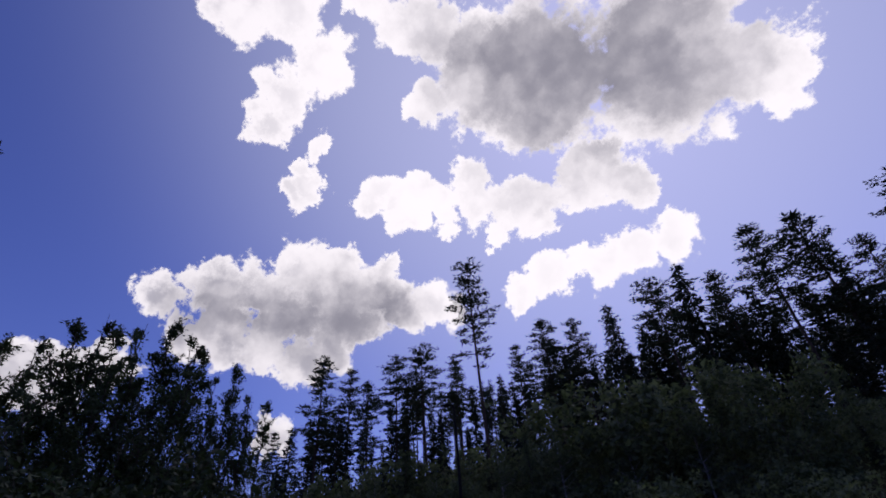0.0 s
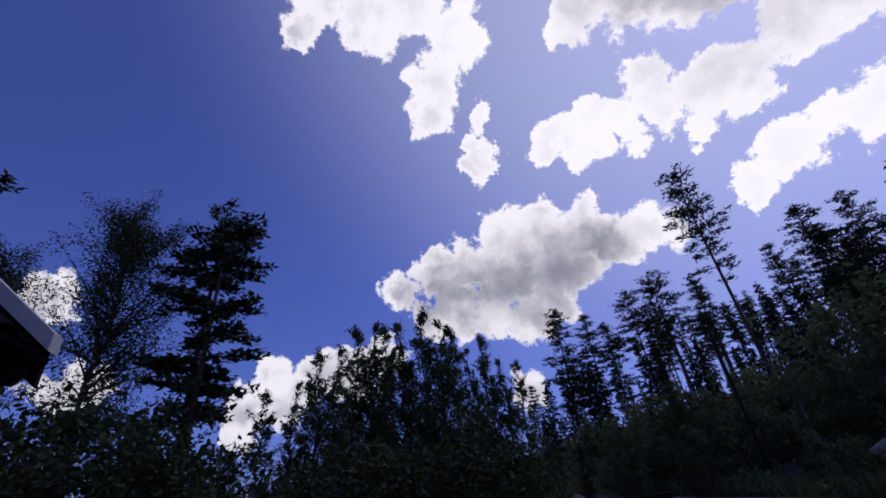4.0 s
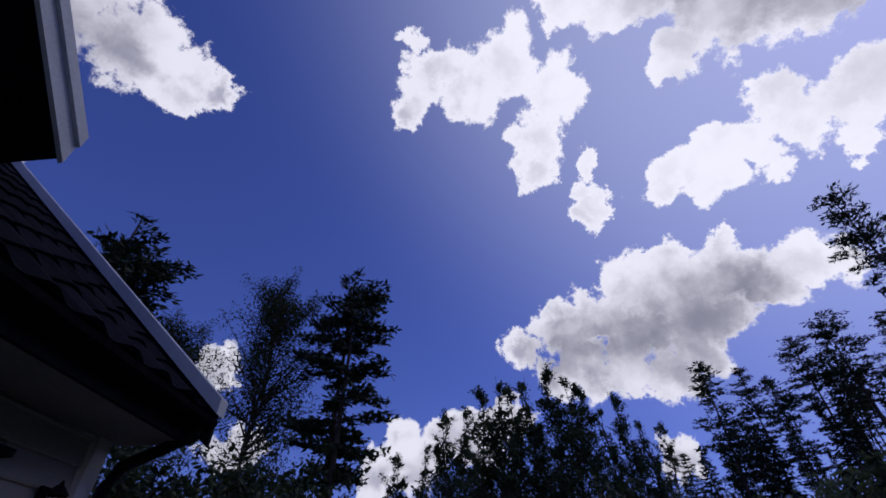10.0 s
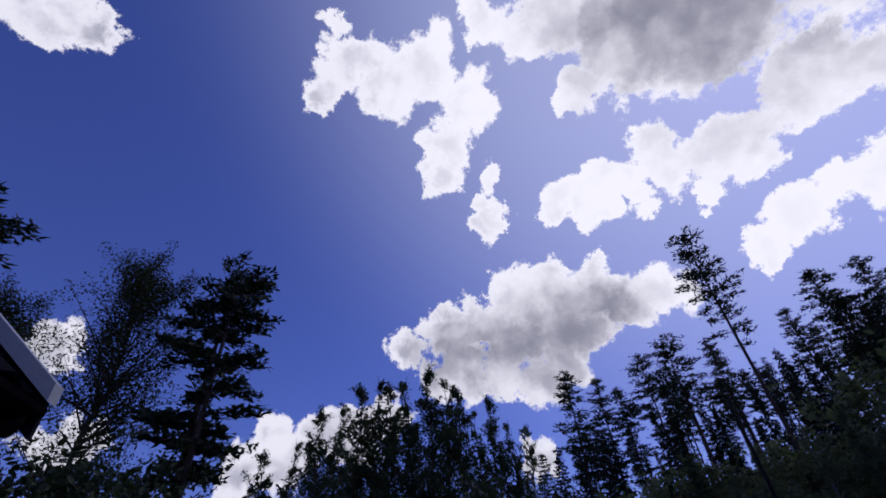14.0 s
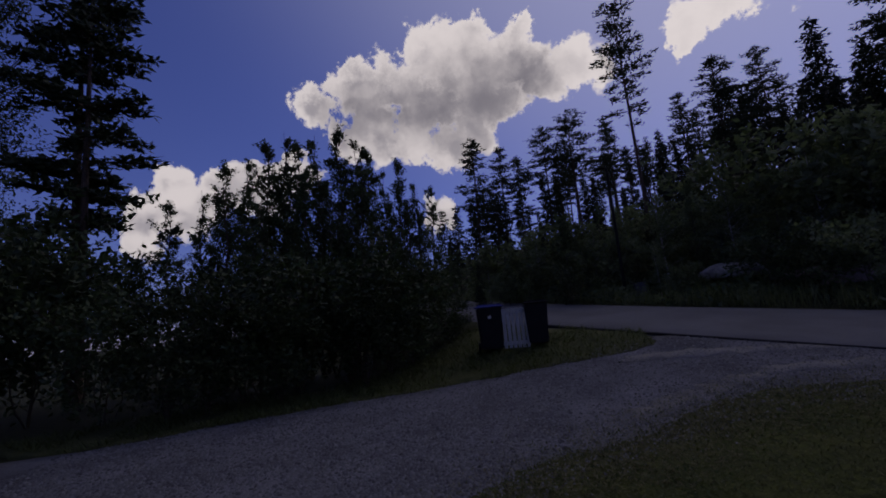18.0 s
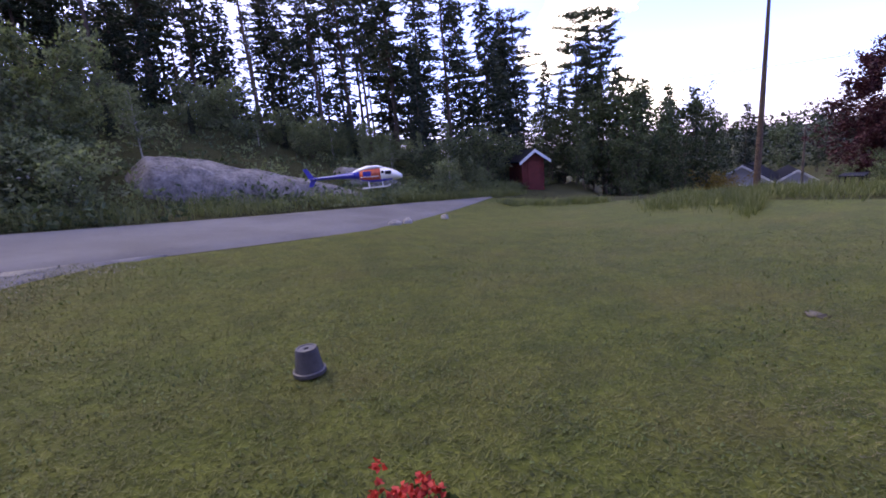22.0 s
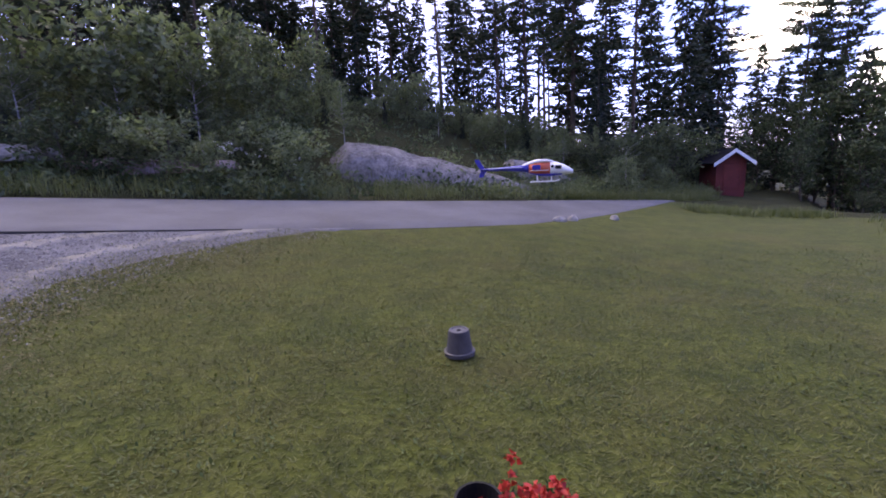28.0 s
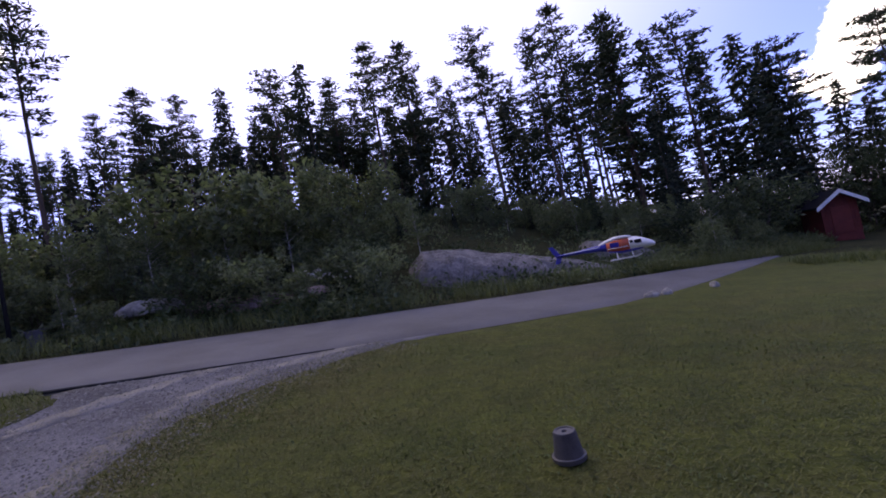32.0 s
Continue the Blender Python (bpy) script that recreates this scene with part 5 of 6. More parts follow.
def window_unit(x0, x1, z0, z1, y, columns=2, rows=2, parent=None, hood=True):
    """White framed window with bars, casing, dark head flashing, sill and panes."""
    w = hpart("window", bevelled(x0 - 0.085, x0 + 0.0, y - 0.04, y + 0.04, z0 - 0.06, z1 + 0.06), WHITE_WOOD, parent)
    for box_ in ((x1, x1 + 0.085, z0 - 0.06, z1 + 0.06), (x0, x1, z1, z1 + 0.085), (x0, x1, z0 - 0.1, z0)):
        hpart("casing", bevelled(box_[0], box_[1], y - 0.04, y + 0.037, box_[2], box_[3]), WHITE_WOOD, w)
    bm = bmesh.new()
    for a, b, c, d in ((x0, x0 + 0.06, z0, z1), (x1 - 0.06, x1, z0, z1), (x0 + 0.06, x1 - 0.06, z0, z0 + 0.07), (x0 + 0.06, x1 - 0.06, z1 - 0.06, z1)):
        box(bm, a, b, y - 0.10, y - 0.02, c, d)
    hpart("frame", bm, WHITE_WOOD, w)
    for k in range(1, columns):
        bm, xx = bmesh.new(), x0 + (x1 - x0) * k / columns
        box(bm, xx - 0.018, xx + 0.018, y - 0.09, y - 0.035, z0 + 0.07, z1 - 0.06)
        hpart("glazing_bar", bm, WHITE_WOOD, w)
    for k in range(1, rows):
        bm, zz = bmesh.new(), z0 + (z1 - z0) * k / rows
        box(bm, x0 + 0.06, x1 - 0.06, y - 0.088, y - 0.037, zz - 0.018, zz + 0.018)
        hpart("glazing_bar", bm, WHITE_WOOD, w)
    for i in range(columns):
        for k in range(rows):
            bm = bmesh.new()
            wide, high = (x1 - x0) / columns, (z1 - z0) / rows
            box(bm, x0 + wide * i + 0.004, x0 + wide * (i + 1) - 0.004, y - 0.075, y - 0.065, z0 + high * k + 0.004, z0 + high * (k + 1) - 0.004)
            hpart("pane", bm, GLASS, w, "dark reflecting pane")
    if hood:
        hpart("head_flashing", bevelled(x0 - 0.11, x1 + 0.11, y - 0.03, y + 0.065, z1 + 0.085, z1 + 0.125, 0.004), DARK_WOOD, w, "black head flashing")
        hpart("sill", bevelled(x0 - 0.06, x1 + 0.06, y - 0.03, y + 0.075, z0 - 0.045, z0 - 0.015, 0.004), DARK_WOOD, w, "black window sill")
        hpart("apron", bevelled(x0 - 0.085, x1 + 0.085, y - 0.03, y + 0.03, z0 - 0.19, z0 - 0.1, 0.004), WHITE_WOOD, w, "white board below the sill")
    return w


for x0, x1, z0, z1, kind in OPENINGS:
    if kind == "window":
        window_unit(x0, x1, z0, z1, WALL_Y, 2 if x1 - x0 < 1.5 else 3, 2 if x0 < 10 else 3)
door = hpart("door", bevelled(10.08, 11.02, WALL_Y - 0.1, WALL_Y - 0.03, 0.14, 0.75), WHITE_WOOD, label="white glazed terrace door")
bm = bmesh.new()
for a, b, c, d in ((10.08, 10.2, 0.75, 2.2), (10.9, 11.02, 0.75, 2.2), (10.2, 10.9, 2.1, 2.2), (10.2, 10.9, 1.2, 1.24), (10.2, 10.9, 1.65, 1.69), (10.53, 10.57, 0.75, 2.1)):
    box(bm, a, b, WALL_Y - 0.1, WALL_Y - 0.03, c, d)
hpart("frame", bm, WHITE_WOOD, door)
bm = bmesh.new()
box(bm, 10.18, 10.92, WALL_Y - 0.07, WALL_Y - 0.06, 0.74, 2.12)
hpart("pane", bm, GLASS, door)
hpart("handle", bevelled(10.13, 10.16, WALL_Y - 0.03, WALL_Y + 0.02, 1.05, 1.2), GREY_METAL, door)
for a, b in ((9.95, 10.05), (11.05, 11.15)):
    hpart("casing", bevelled(a, b, WALL_Y - 0.04, WALL_Y + 0.05, 0.1, 2.32), WHITE_WOOD, door)
hpart("head_flashing", bevelled(9.9, 14.45, WALL_Y - 0.03, WALL_Y + 0.1, 2.34, 2.385, 0.004), DARK_WOOD, door)

# roof: slabs, soffits, fascia, gutter, verge boards
bm = bmesh.new()
t = math.tan(radians(PITCH))
for side in (1, -1):
    ey = EAVE_Y if side == 1 else 2 * RIDGE_Y - EAVE_Y
    x0, x1 = WEST - 0.12, EAST + 0.34
    lower = [bm.verts.new(p) for p in ((x0, ey, EAVE_Z - 0.16), (x1, ey, EAVE_Z - 0.16), (x1, RIDGE_Y, RIDGE_Z - 0.16), (x0, RIDGE_Y, RIDGE_Z - 0.16))]
    upper = [bm.verts.new(p) for p in ((x0, ey, EAVE_Z - 0.02), (x1, ey, EAVE_Z - 0.02), (x1, RIDGE_Y, RIDGE_Z - 0.02), (x0, RIDGE_Y, RIDGE_Z - 0.02))]
    for i in range(4):
        bm.faces.new((lower[i], lower[(i + 1) % 4], upper[(i + 1) % 4], upper[i]))
    bm.faces.new(lower[::-1])
    bm.faces.new(upper)
bmesh.ops.recalc_face_normals(bm, faces=bm.faces[:])
roof = hpart("roof", bm, DARK_WOOD, label="dark tiled pitched roof")
hpart("soffit", bevelled(WEST - 0.1, EAST + 0.3, WALL_Y, EAVE_Y - 0.02, SOFFIT_Z, SOFFIT_Z + 0.03, 0.004), SOFFIT, label="grey boarded soffit")
hpart("fascia", bevelled(WEST - 0.11, EAST + 0.33, EAVE_Y - 0.02, EAVE_Y + 0.01, SOFFIT_Z - 0.01, EAVE_Z + 0.0, 0.004), DARK_WOOD, label="black fascia board")
bm = bmesh.new()
x0, x1 = WEST - 0.12, EAST + 0.34
arc = [(0.065 * math.cos(a), 0.065 * math.sin(a)) for a in np.linspace(math.pi, 2 * math.pi, 7)]
ring = [[bm.verts.new((x, EAVE_Y + 0.085 + y, EAVE_Z - 0.09 + z)) for y, z in arc] for x in (x0, x1)]
for i in range(6):
    bm.faces.new((ring[0][i], ring[0][i + 1], ring[1][i + 1], ring[1][i]))
bmesh.ops.solidify(bm, geom=bm.faces[:], thickness=0.006)
hpart("gutter", bm, DARK_WOOD, label="black half-round gutter")
for x in (WEST - 0.05, EAST + 0.06):
    bm = bmesh.new()
    tube(bm, [(x, EAVE_Y + 0.08, EAVE_Z - 0.1), (x, EAVE_Y + 0.06, EAVE_Z - 0.2), (x, WALL_Y + 0.14, SOFFIT_Z - 0.14), (x, WALL_Y + 0.08, SOFFIT_Z - 0.26), (x, WALL_Y + 0.08, -0.3 if x > 0 else 0.15)], [0.04] * 5, 8)
    hpart("downpipe", bm, BLACK_METAL, label="black downpipe", smooth=True)
for x in (WEST - 0.15, EAST + 0.33):
    bm = bmesh.new()
    for side in (1, -1):
        ey = EAVE_Y + 0.12 if side == 1 else 2 * RIDGE_Y - EAVE_Y - 0.12
        a = [bm.verts.new(p) for xx in (x, x + 0.035) for p in ((xx, ey, EAVE_Z - 0.26), (xx, ey, EAVE_Z - 0.04), (xx, RIDGE_Y, RIDGE_Z + 0.04), (xx, RIDGE_Y, RIDGE_Z - 0.2))]
        for f in ((0, 1, 2, 3), (7, 6, 5, 4), (0, 4, 5, 1), (1, 5, 6, 2), (2, 6, 7, 3), (3, 7, 4, 0)):
            bm.faces.new([a[i] for i in f])
    bmesh.ops.recalc_face_normals(bm, faces=bm.faces[:])
    hpart("verge_board", bm, DARK_WOOD)
    bm = bmesh.new()
    for side in (1, -1):
        ey = EAVE_Y + 0.14 if side == 1 else 2 * RIDGE_Y - EAVE_Y - 0.14
        a = [bm.verts.new(p) for xx in (x - 0.03, x + 0.07) for p in ((xx, ey, EAVE_Z - 0.05), (xx, ey, EAVE_Z + 0.06), (xx, RIDGE_Y, RIDGE_Z + 0.16), (xx, RIDGE_Y, RIDGE_Z + 0.05))]
        for f in ((0, 1, 2, 3), (7, 6, 5, 4), (0, 4, 5, 1), (1, 5, 6, 2), (2, 6, 7, 3), (3, 7, 4, 0)):
            bm.faces.new([a[i] for i in f])
    bmesh.ops.recalc_face_normals(bm, faces=bm.faces[:])
    hpart("verge_flashing", bm, WHITE_WOOD, label="pale painted verge flashing")


def dormer(x0, x1, face_y, foot, eave, ridge):
    """Gabled dormer: boarded front with a window, side cheeks, own tiled roof and white barge boards."""
    mid = (x0 + x1) / 2
    deep = RIDGE_Y + 0.3
    d = hpart("dormer", gable_box(x0, x1, deep, face_y, foot, eave, ridge), SIDING, label="boarded gable dormer")
    n = int((ridge - foot) / 0.15)
    slope = (ridge - eave) / ((x1 - x0) / 2)
    for k in range(n):
        za, zb = foot + 0.15 * k, foot + 0.15 * (k + 1)
        cut = 0 if zb < eave else (zb - eave) / slope
        if x1 - x0 - 2 * cut < 0.15:
            break
        bm = bmesh.new()
        vs = [bm.verts.new((xx, yy, zz)) for xx in (x0 + cut, x1 - cut) for yy, zz in ((face_y - 0.01, za), (face_y + 0.025, za), (face_y + 0.008, zb), (face_y - 0.01, zb))]
        for i in range(4):
            bm.faces.new((vs[i], vs[(i + 1) % 4], vs[4 + (i + 1) % 4], vs[4 + i]))
        bm.faces.new(vs[:4][::-1])
        bm.faces.new(vs[4:])
        hpart("board", bm, SIDING, d)
    over = 0.34
    for s in (-1, 1):
        xo = mid + s * ((x1 - x0) / 2 + over)
        zo = eave - slope * over
        bm = bmesh.new()
        a = [bm.verts.new(p) for yy in (face_y + 0.36, deep) for p in ((xo, yy, zo), (mid, yy, ridge), (mid, yy, ridge + 0.14), (xo, yy, zo + 0.14))]
        for f in ((0, 1, 2, 3), (7, 6, 5, 4), (0, 4, 5, 1), (1, 5, 6, 2), (2, 6, 7, 3), (3, 7, 4, 0)):
            bm.faces.new([a[i] for i in f])
        bmesh.ops.recalc_face_normals(bm, faces=bm.faces[:])
        hpart("roof", bm, TILE, d)
        for off, wide, low, mat, nm in ((0.36, 0.03, 0.0, WHITE_WOOD, "barge_board"), (0.385, 0.03, 0.13, WHITE_WOOD, "barge_trim")):
            bm = bmesh.new()
            a = [bm.verts.new(p) for yy in (face_y + off, face_y + off + wide) for p in ((xo, yy, zo - 0.04 + low), (mid, yy, ridge - 0.04 + low), (mid, yy, ridge + 0.18), (xo, yy, zo + 0.18))]
            for f in ((0, 1, 2, 3), (7, 6, 5, 4), (0, 4, 5, 1), (1, 5, 6, 2), (2, 6, 7, 3), (3, 7, 4, 0)):
                bm.faces.new([a[i] for i in f])
            bmesh.ops.recalc_face_normals(bm, faces=bm.faces[:])
            hpart(nm, bm, mat, d, "white barge board")
    for x in (x0 - 0.01, x1 - 0.09):
        hpart("corner_board", bevelled(x, x + 0.1, face_y, face_y + 0.05, foot, eave - 0.05, 0.004), WHITE_WOOD, d)
    half = min(0.62, (x1 - x0) / 2 - 0.5)
    for a, b in ((mid - half - 0.1, mid - 0.08), (mid + 0.08, mid + half + 0.1)):
        window_unit(a, b, foot + 0.16, foot + 1.04, face_y + 0.06, 2, 2, d, False)


def gable_box(x0, x1, y0, y1, z0, eave, ridge):
    bm = bmesh.new()
    mid = (x0 + x1) / 2
    a = [bm.verts.new((x, y, z)) for y in (y0, y1) for x, z in ((x0, z0), (x1, z0), (x1, eave), (mid, ridge), (x0, eave))]
    bm.faces.new(a[:5][::-1])
    bm.faces.new(a[5:])
    for i in range(5):
        bm.faces.new((a[i], a[(i + 1) % 5], a[5 + (i + 1) % 5], a[5 + i]))
    bmesh.ops.recalc_face_normals(bm, faces=bm.faces[:])
    return bm


FACE_Y = WALL_Y - 0.06
FOOT = EAVE_Z + (EAVE_Y - FACE_Y) * math.tan(radians(PITCH)) - 0.04
dormer(-0.95, 2.45, FACE_Y, FOOT, 4.04, 5.69)
dormer(8.15, 11.15, FACE_Y, FOOT, 4.38, 5.85)

# ---- beside the house ----
steps_thing = thing("door_steps", 10.7, WALL_Y + 0.5, ground_height(*beside(10.7, -1.9)) + 0.02, "red painted wooden steps below the terrace door", "steps")
by_house(steps_thing)
part("tread", bevelled(-0.75, 0.75, -0.45, 0.35, 0.24, 0.28), RED_PAINT, steps_thing)
part("riser", bevelled(-0.73, 0.73, 0.30, 0.33, -0.1, 0.24), RED_PAINT, steps_thing)
part("side_board", bevelled(-0.73, -0.70, -0.43, 0.30, -0.1, 0.24), RED_PAINT, steps_thing)
part("side_board", bevelled(0.70, 0.73, -0.43, 0.30, -0.1, 0.24), RED_PAINT, steps_thing)
part("tread", bevelled(0.05, 0.95, 0.36, 0.75, 0.08, 0.12), RED_PAINT, steps_thing)
part("riser", bevelled(0.07, 0.93, 0.70, 0.73, -0.1, 0.08), RED_PAINT, steps_thing)

lamp = thing("wall_lantern", -2.50, WALL_Y + 0.03, 2.28, "black wall lantern with a lit warm bulb", "wall lamp")
by_house(lamp)
lamp.scale = (0.66, 0.66, 0.76)
bm = bmesh.new()
box(bm, -0.04, 0.04, -0.02, 0.01, -0.16, 0.16)
tube(bm, [(0, 0, 0.1), (0, 0.1, 0.16), (0, 0.13, 0.12)], [0.012] * 3, 6)
part("bracket", bm, BLACK_METAL, lamp)
bm = bmesh.new()
lathe(bm, [(0.005, 0.2), (0.02, 0.17), (0.085, 0.11), (0.09, 0.1), (0.07, 0.1)], 6, (0, 0.13, 0))
part("cap", bm, BLACK_METAL, lamp)
bm = bmesh.new()
lathe(bm, [(0.05, -0.1), (0.055, -0.13), (0.03, -0.17), (0.005, -0.19)], 6, (0, 0.13, 0))
part("base", bm, BLACK_METAL, lamp)
for k in range(6):
    bm, a = bmesh.new(), 2 * math.pi * k / 6
    tube(bm, [(0.05 * math.cos(a), 0.13 + 0.05 * math.sin(a), -0.1), (0.07 * math.cos(a), 0.13 + 0.07 * math.sin(a), 0.1)], [0.006, 0.006], 4)
    part("cage_bar", bm, BLACK_METAL, lamp)
bm = bmesh.new()
bmesh.ops.create_uvsphere(bm, u_segments=10, v_segments=8, radius=0.034, matrix=Matrix.Translation((0, 0.13, -0.02)))
part("bulb", bm, BULB, lamp, "glowing warm bulb")
sign = thing("house_sign", -2.32, WALL_Y + 0.03, 2.23, "small dark sign with a bar on the wall", "sign")
by_house(sign)
part("bar", bevelled(-0.03, 0.03, -0.01, 0.0, -0.045, 0.045, 0.002), BLACK_METAL, sign)


def flower_head(rng, lots, centre, r, count, size):
    lots.append(tuft(rng, centre, (0, 0.3, 0.3), r, count, size, size * 0.9, 0.7))


def flowers(name, x, y, z, label, petals, leaf_count, r, size, seed, heads, height=0.2, category="flowers"):
    ob = thing(name, x, y, z, label, category)
    rng = np.random.default_rng(seed)
    lots = [tuft(rng, (0, 0, height * 0.4), (0, 0, 0.8), r, leaf_count, 0.09, 0.05, 0.5)]
    hang("foliage", gather("foliage", lots, LEAVES, seed), ob)
    for mat, n in petals:
        lots = []
        for _ in range(n):
            p = rng.normal(size=3) * [r, r, r * 0.45] + [0, 0, height * 0.8]
            flower_head(rng, lots, p, size * 0.4, heads, size)
        hang("blossom", gather("blossom", lots, mat, seed + 1), ob)
    return ob


basket = flowers("hanging_basket", -2.68, WALL_Y + 0.28, 1.86, "hanging basket of red geraniums on a black bracket", [(RED_PETAL, 26)], 160, 0.13, 0.045, 5, 12, 0.16, "hanging basket")
by_house(basket)
basket.scale = (0.78, 0.78, 0.78)
bm = bmesh.new()
lathe(bm, [(0.02, -0.14), (0.10, -0.12), (0.145, 0.0), (0.15, 0.02), (0.135, 0.02)], 16)
part("bowl", bm, BLACK_PLASTIC, basket)
bm = bmesh.new()
for a in (0.4, 2.5, 4.6):
    tube(bm, [(0.14 * math.cos(a), 0.14 * math.sin(a), 0.02), (0, 0, 0.42)], [0.004, 0.004], 4)
tube(bm, [(0, -0.26, 0.46), (0, 0.04, 0.46), (0, 0.06, 0.43), (0, 0.0, 0.42)], [0.01] * 4, 6)
tube(bm, [(0, -0.26, 0.56), (0, -0.26, 0.3)], [0.012] * 2, 6)
tube(bm, [(0, -0.26, 0.34), (0, -0.05, 0.46)], [0.007] * 2, 6)
part("bracket", bm, BLACK_METAL, basket, "black iron bracket")

pot = thing("upturned_pot", 0.06, 3.62, ground_height(0.06, 3.62) + 0.05, "grey plastic flowerpot standing upside down on the lawn", "flowerpot")
bm = bmesh.new()
lathe(bm, [(0.165, 0.0), (0.168, 0.045), (0.15, 0.05), (0.115, 0.285), (0.11, 0.295), (0.09, 0.295), (0.086, 0.286), (0.03, 0.286), (0.025, 0.27)], 28)
part("body", bm, GREY_PLASTIC, pot, smooth=False)
pot.scale = (0.77, 0.77, 0.77)
bm = bmesh.new()
lathe(bm, [(0.172, 0.004), (0.176, 0.01), (0.176, 0.05), (0.16, 0.056), (0.152, 0.05)], 28)
part("rim", bm, GREY_PLASTIC, pot)

ger = flowers("potted_geranium", 0.36, 1.74, -0.03, "red geraniums in a dark pot", [(RED_PETAL, 34)], 260, 0.13, 0.04, 8, 12, 0.34, "flowers")
bm = bmesh.new()
lathe(bm, [(0.10, 0.0), (0.14, 0.15), (0.15, 0.16), (0.13, 0.16), (0.12, 0.14), (0.0, 0.14)], 20)
part("flowerpot", bm, GREY_PLASTIC, ger)
can = thing("empty_pot", 0.08, 1.7, 0.0, "empty dark plastic pot", "flowerpot")
bm = bmesh.new()
lathe(bm, [(0.0, 0.0), (0.075, 0.0), (0.10, 0.30), (0.108, 0.31), (0.108, 0.335), (0.096, 0.335), (0.092, 0.30), (0.07, 0.02), (0.0, 0.02)], 24)
part("body", bm, BLACK_PLASTIC, can)
flowers("white_pansies", -2.14, 0.53, 0.12, "white and pale violet pansies in the border", [(WHITE_PETAL, 20), (VIOLET_PETAL, 9)], 220, 0.10, 0.04, 12, 8, 0.34)
boulder("stone", -1.96, 0.59, 0.10, (0.09, 0.07, 0.06), PALE_ROCK, "pale grey stone beside the pansies", 21, 20)
by_house(flowers("wall_flowers", 4.05, WALL_Y + 0.2, ground_height(*beside(4.2, -2.2)) + 0.05, "yellow and violet pansies by the foundation", [(YELLOW_PETAL, 13), (VIOLET_PETAL, 20), (WHITE_PETAL, 5)], 900, 0.15, 0.032, 14, 8, 0.22))

# ---- small things along the wall and the path ----
spot = thing("wall_light", 9.25, WALL_Y + 0.02, 2.2, "small white wall light beside the terrace door", "wall lamp")
by_house(spot)
part("base", bevelled(-0.04, 0.04, -0.01, 0.02, -0.05, 0.05, 0.006), WHITE_WOOD, spot)
bm = bmesh.new()
lathe(bm, [(0.0, -0.09), (0.05, -0.08), (0.06, -0.03), (0.04, 0.03), (0.0, 0.04)], 14, (0, 0.07, 0))
part("shade", bm, WHITE_WOOD, spot, "white globe shade", True)
far_lamp = thing("wall_lantern", 15.86, WALL_Y + 0.03, 1.85, "black wall lantern at the house's far end, unlit", "wall lamp")
by_house(far_lamp)
part("bracket", bevelled(-0.035, 0.035, -0.01, 0.02, -0.14, 0.14, 0.004), BLACK_METAL, far_lamp)
bm = bmesh.new()
lathe(bm, [(0.0, 0.2), (0.09, 0.1), (0.075, 0.09), (0.05, -0.12), (0.03, -0.16), (0.0, -0.18)], 6, (0, 0.12, 0))
part("housing", bm, BLACK_METAL, far_lamp)
rod = thing("garden_rod", 4.5, WALL_Y + 0.1, ground_height(*beside(4.72, -2.35)), "thin black metal rod leaning by the flower bed", "rod")
by_house(rod)
bm = bmesh.new()
tube(bm, [(0, 0, -0.05), (0.0, -0.02, 0.5), (0.05, -0.05, 1.1)], [0.008, 0.007, 0.006], 6)
part("stake", bm, BLACK_METAL, rod)
part("clip", bevelled(-0.03, 0.03, -0.04, 0.01, 0.46, 0.54, 0.006), BLACK_PLASTIC, rod)
by_house(boulder("stone", 7.05, WALL_Y + 0.24, ground_height(*beside(7.05, -2.2)) + 0.07, (0.16, 0.10, 0.09), PALE_ROCK, "grey stone lying by the foundation", 31, 15))
by_house(boulder("stone", 7.2, WALL_Y + 0.2, ground_height(*beside(7.2, -2.2)) + 0.14, (0.05, 0.045, 0.05), ROCK, "small dark stone lying by the foundation", 32, 40))
stick = thing("white_stick", 4.6, -1.75, ground_height(*beside(4.6, -1.75)) + 0.045, "short white stick lying on the concrete path", "stick", "", 15)
by_house(stick)
part("rod", bevelled(-0.055, 0.055, -0.012, 0.012, 0.0, 0.02, 0.006), WHITE_WOOD, stick)
for k in range(9):
    x = 3.5 + 0.14 * k
    by_house(boulder("bed_stone", x, WALL_Y + 0.38 + 0.03 * math.sin(k * 2.1), ground_height(x, -2.5) + 0.05, (0.07 + 0.015 * (k % 3), 0.055, 0.05 + 0.01 * (k % 2)), PALE_ROCK if k % 3 else ROCK, "rounded stone edging the flower bed", 40 + k, 30 * k))["group"] = "bed stones"
dwarf = thing("dwarf_conifer", 4.3, WALL_Y + 0.2, ground_height(*beside(4.55, -2.25)) + 0.03, "small pointed dwarf conifer in the flower bed", "conifer")
by_house(dwarf)
bm = bmesh.new()
tube(bm, [(0, 0, -0.05), (0, 0, 0.45)], [0.012, 0.004], 5)
part("trunk", bm, BARK, dwarf)
rng = np.random.default_rng(55)
hang("crown", gather("dwarf_crown", [tuft(rng, (0, 0, 0.06 + 0.05 * k), (0, 0, 0.9), 0.09 * (1.05 - k / 10), 40, 0.09, 0.025, 0.5) for k in range(10)], LEAVES, 56), dwarf)

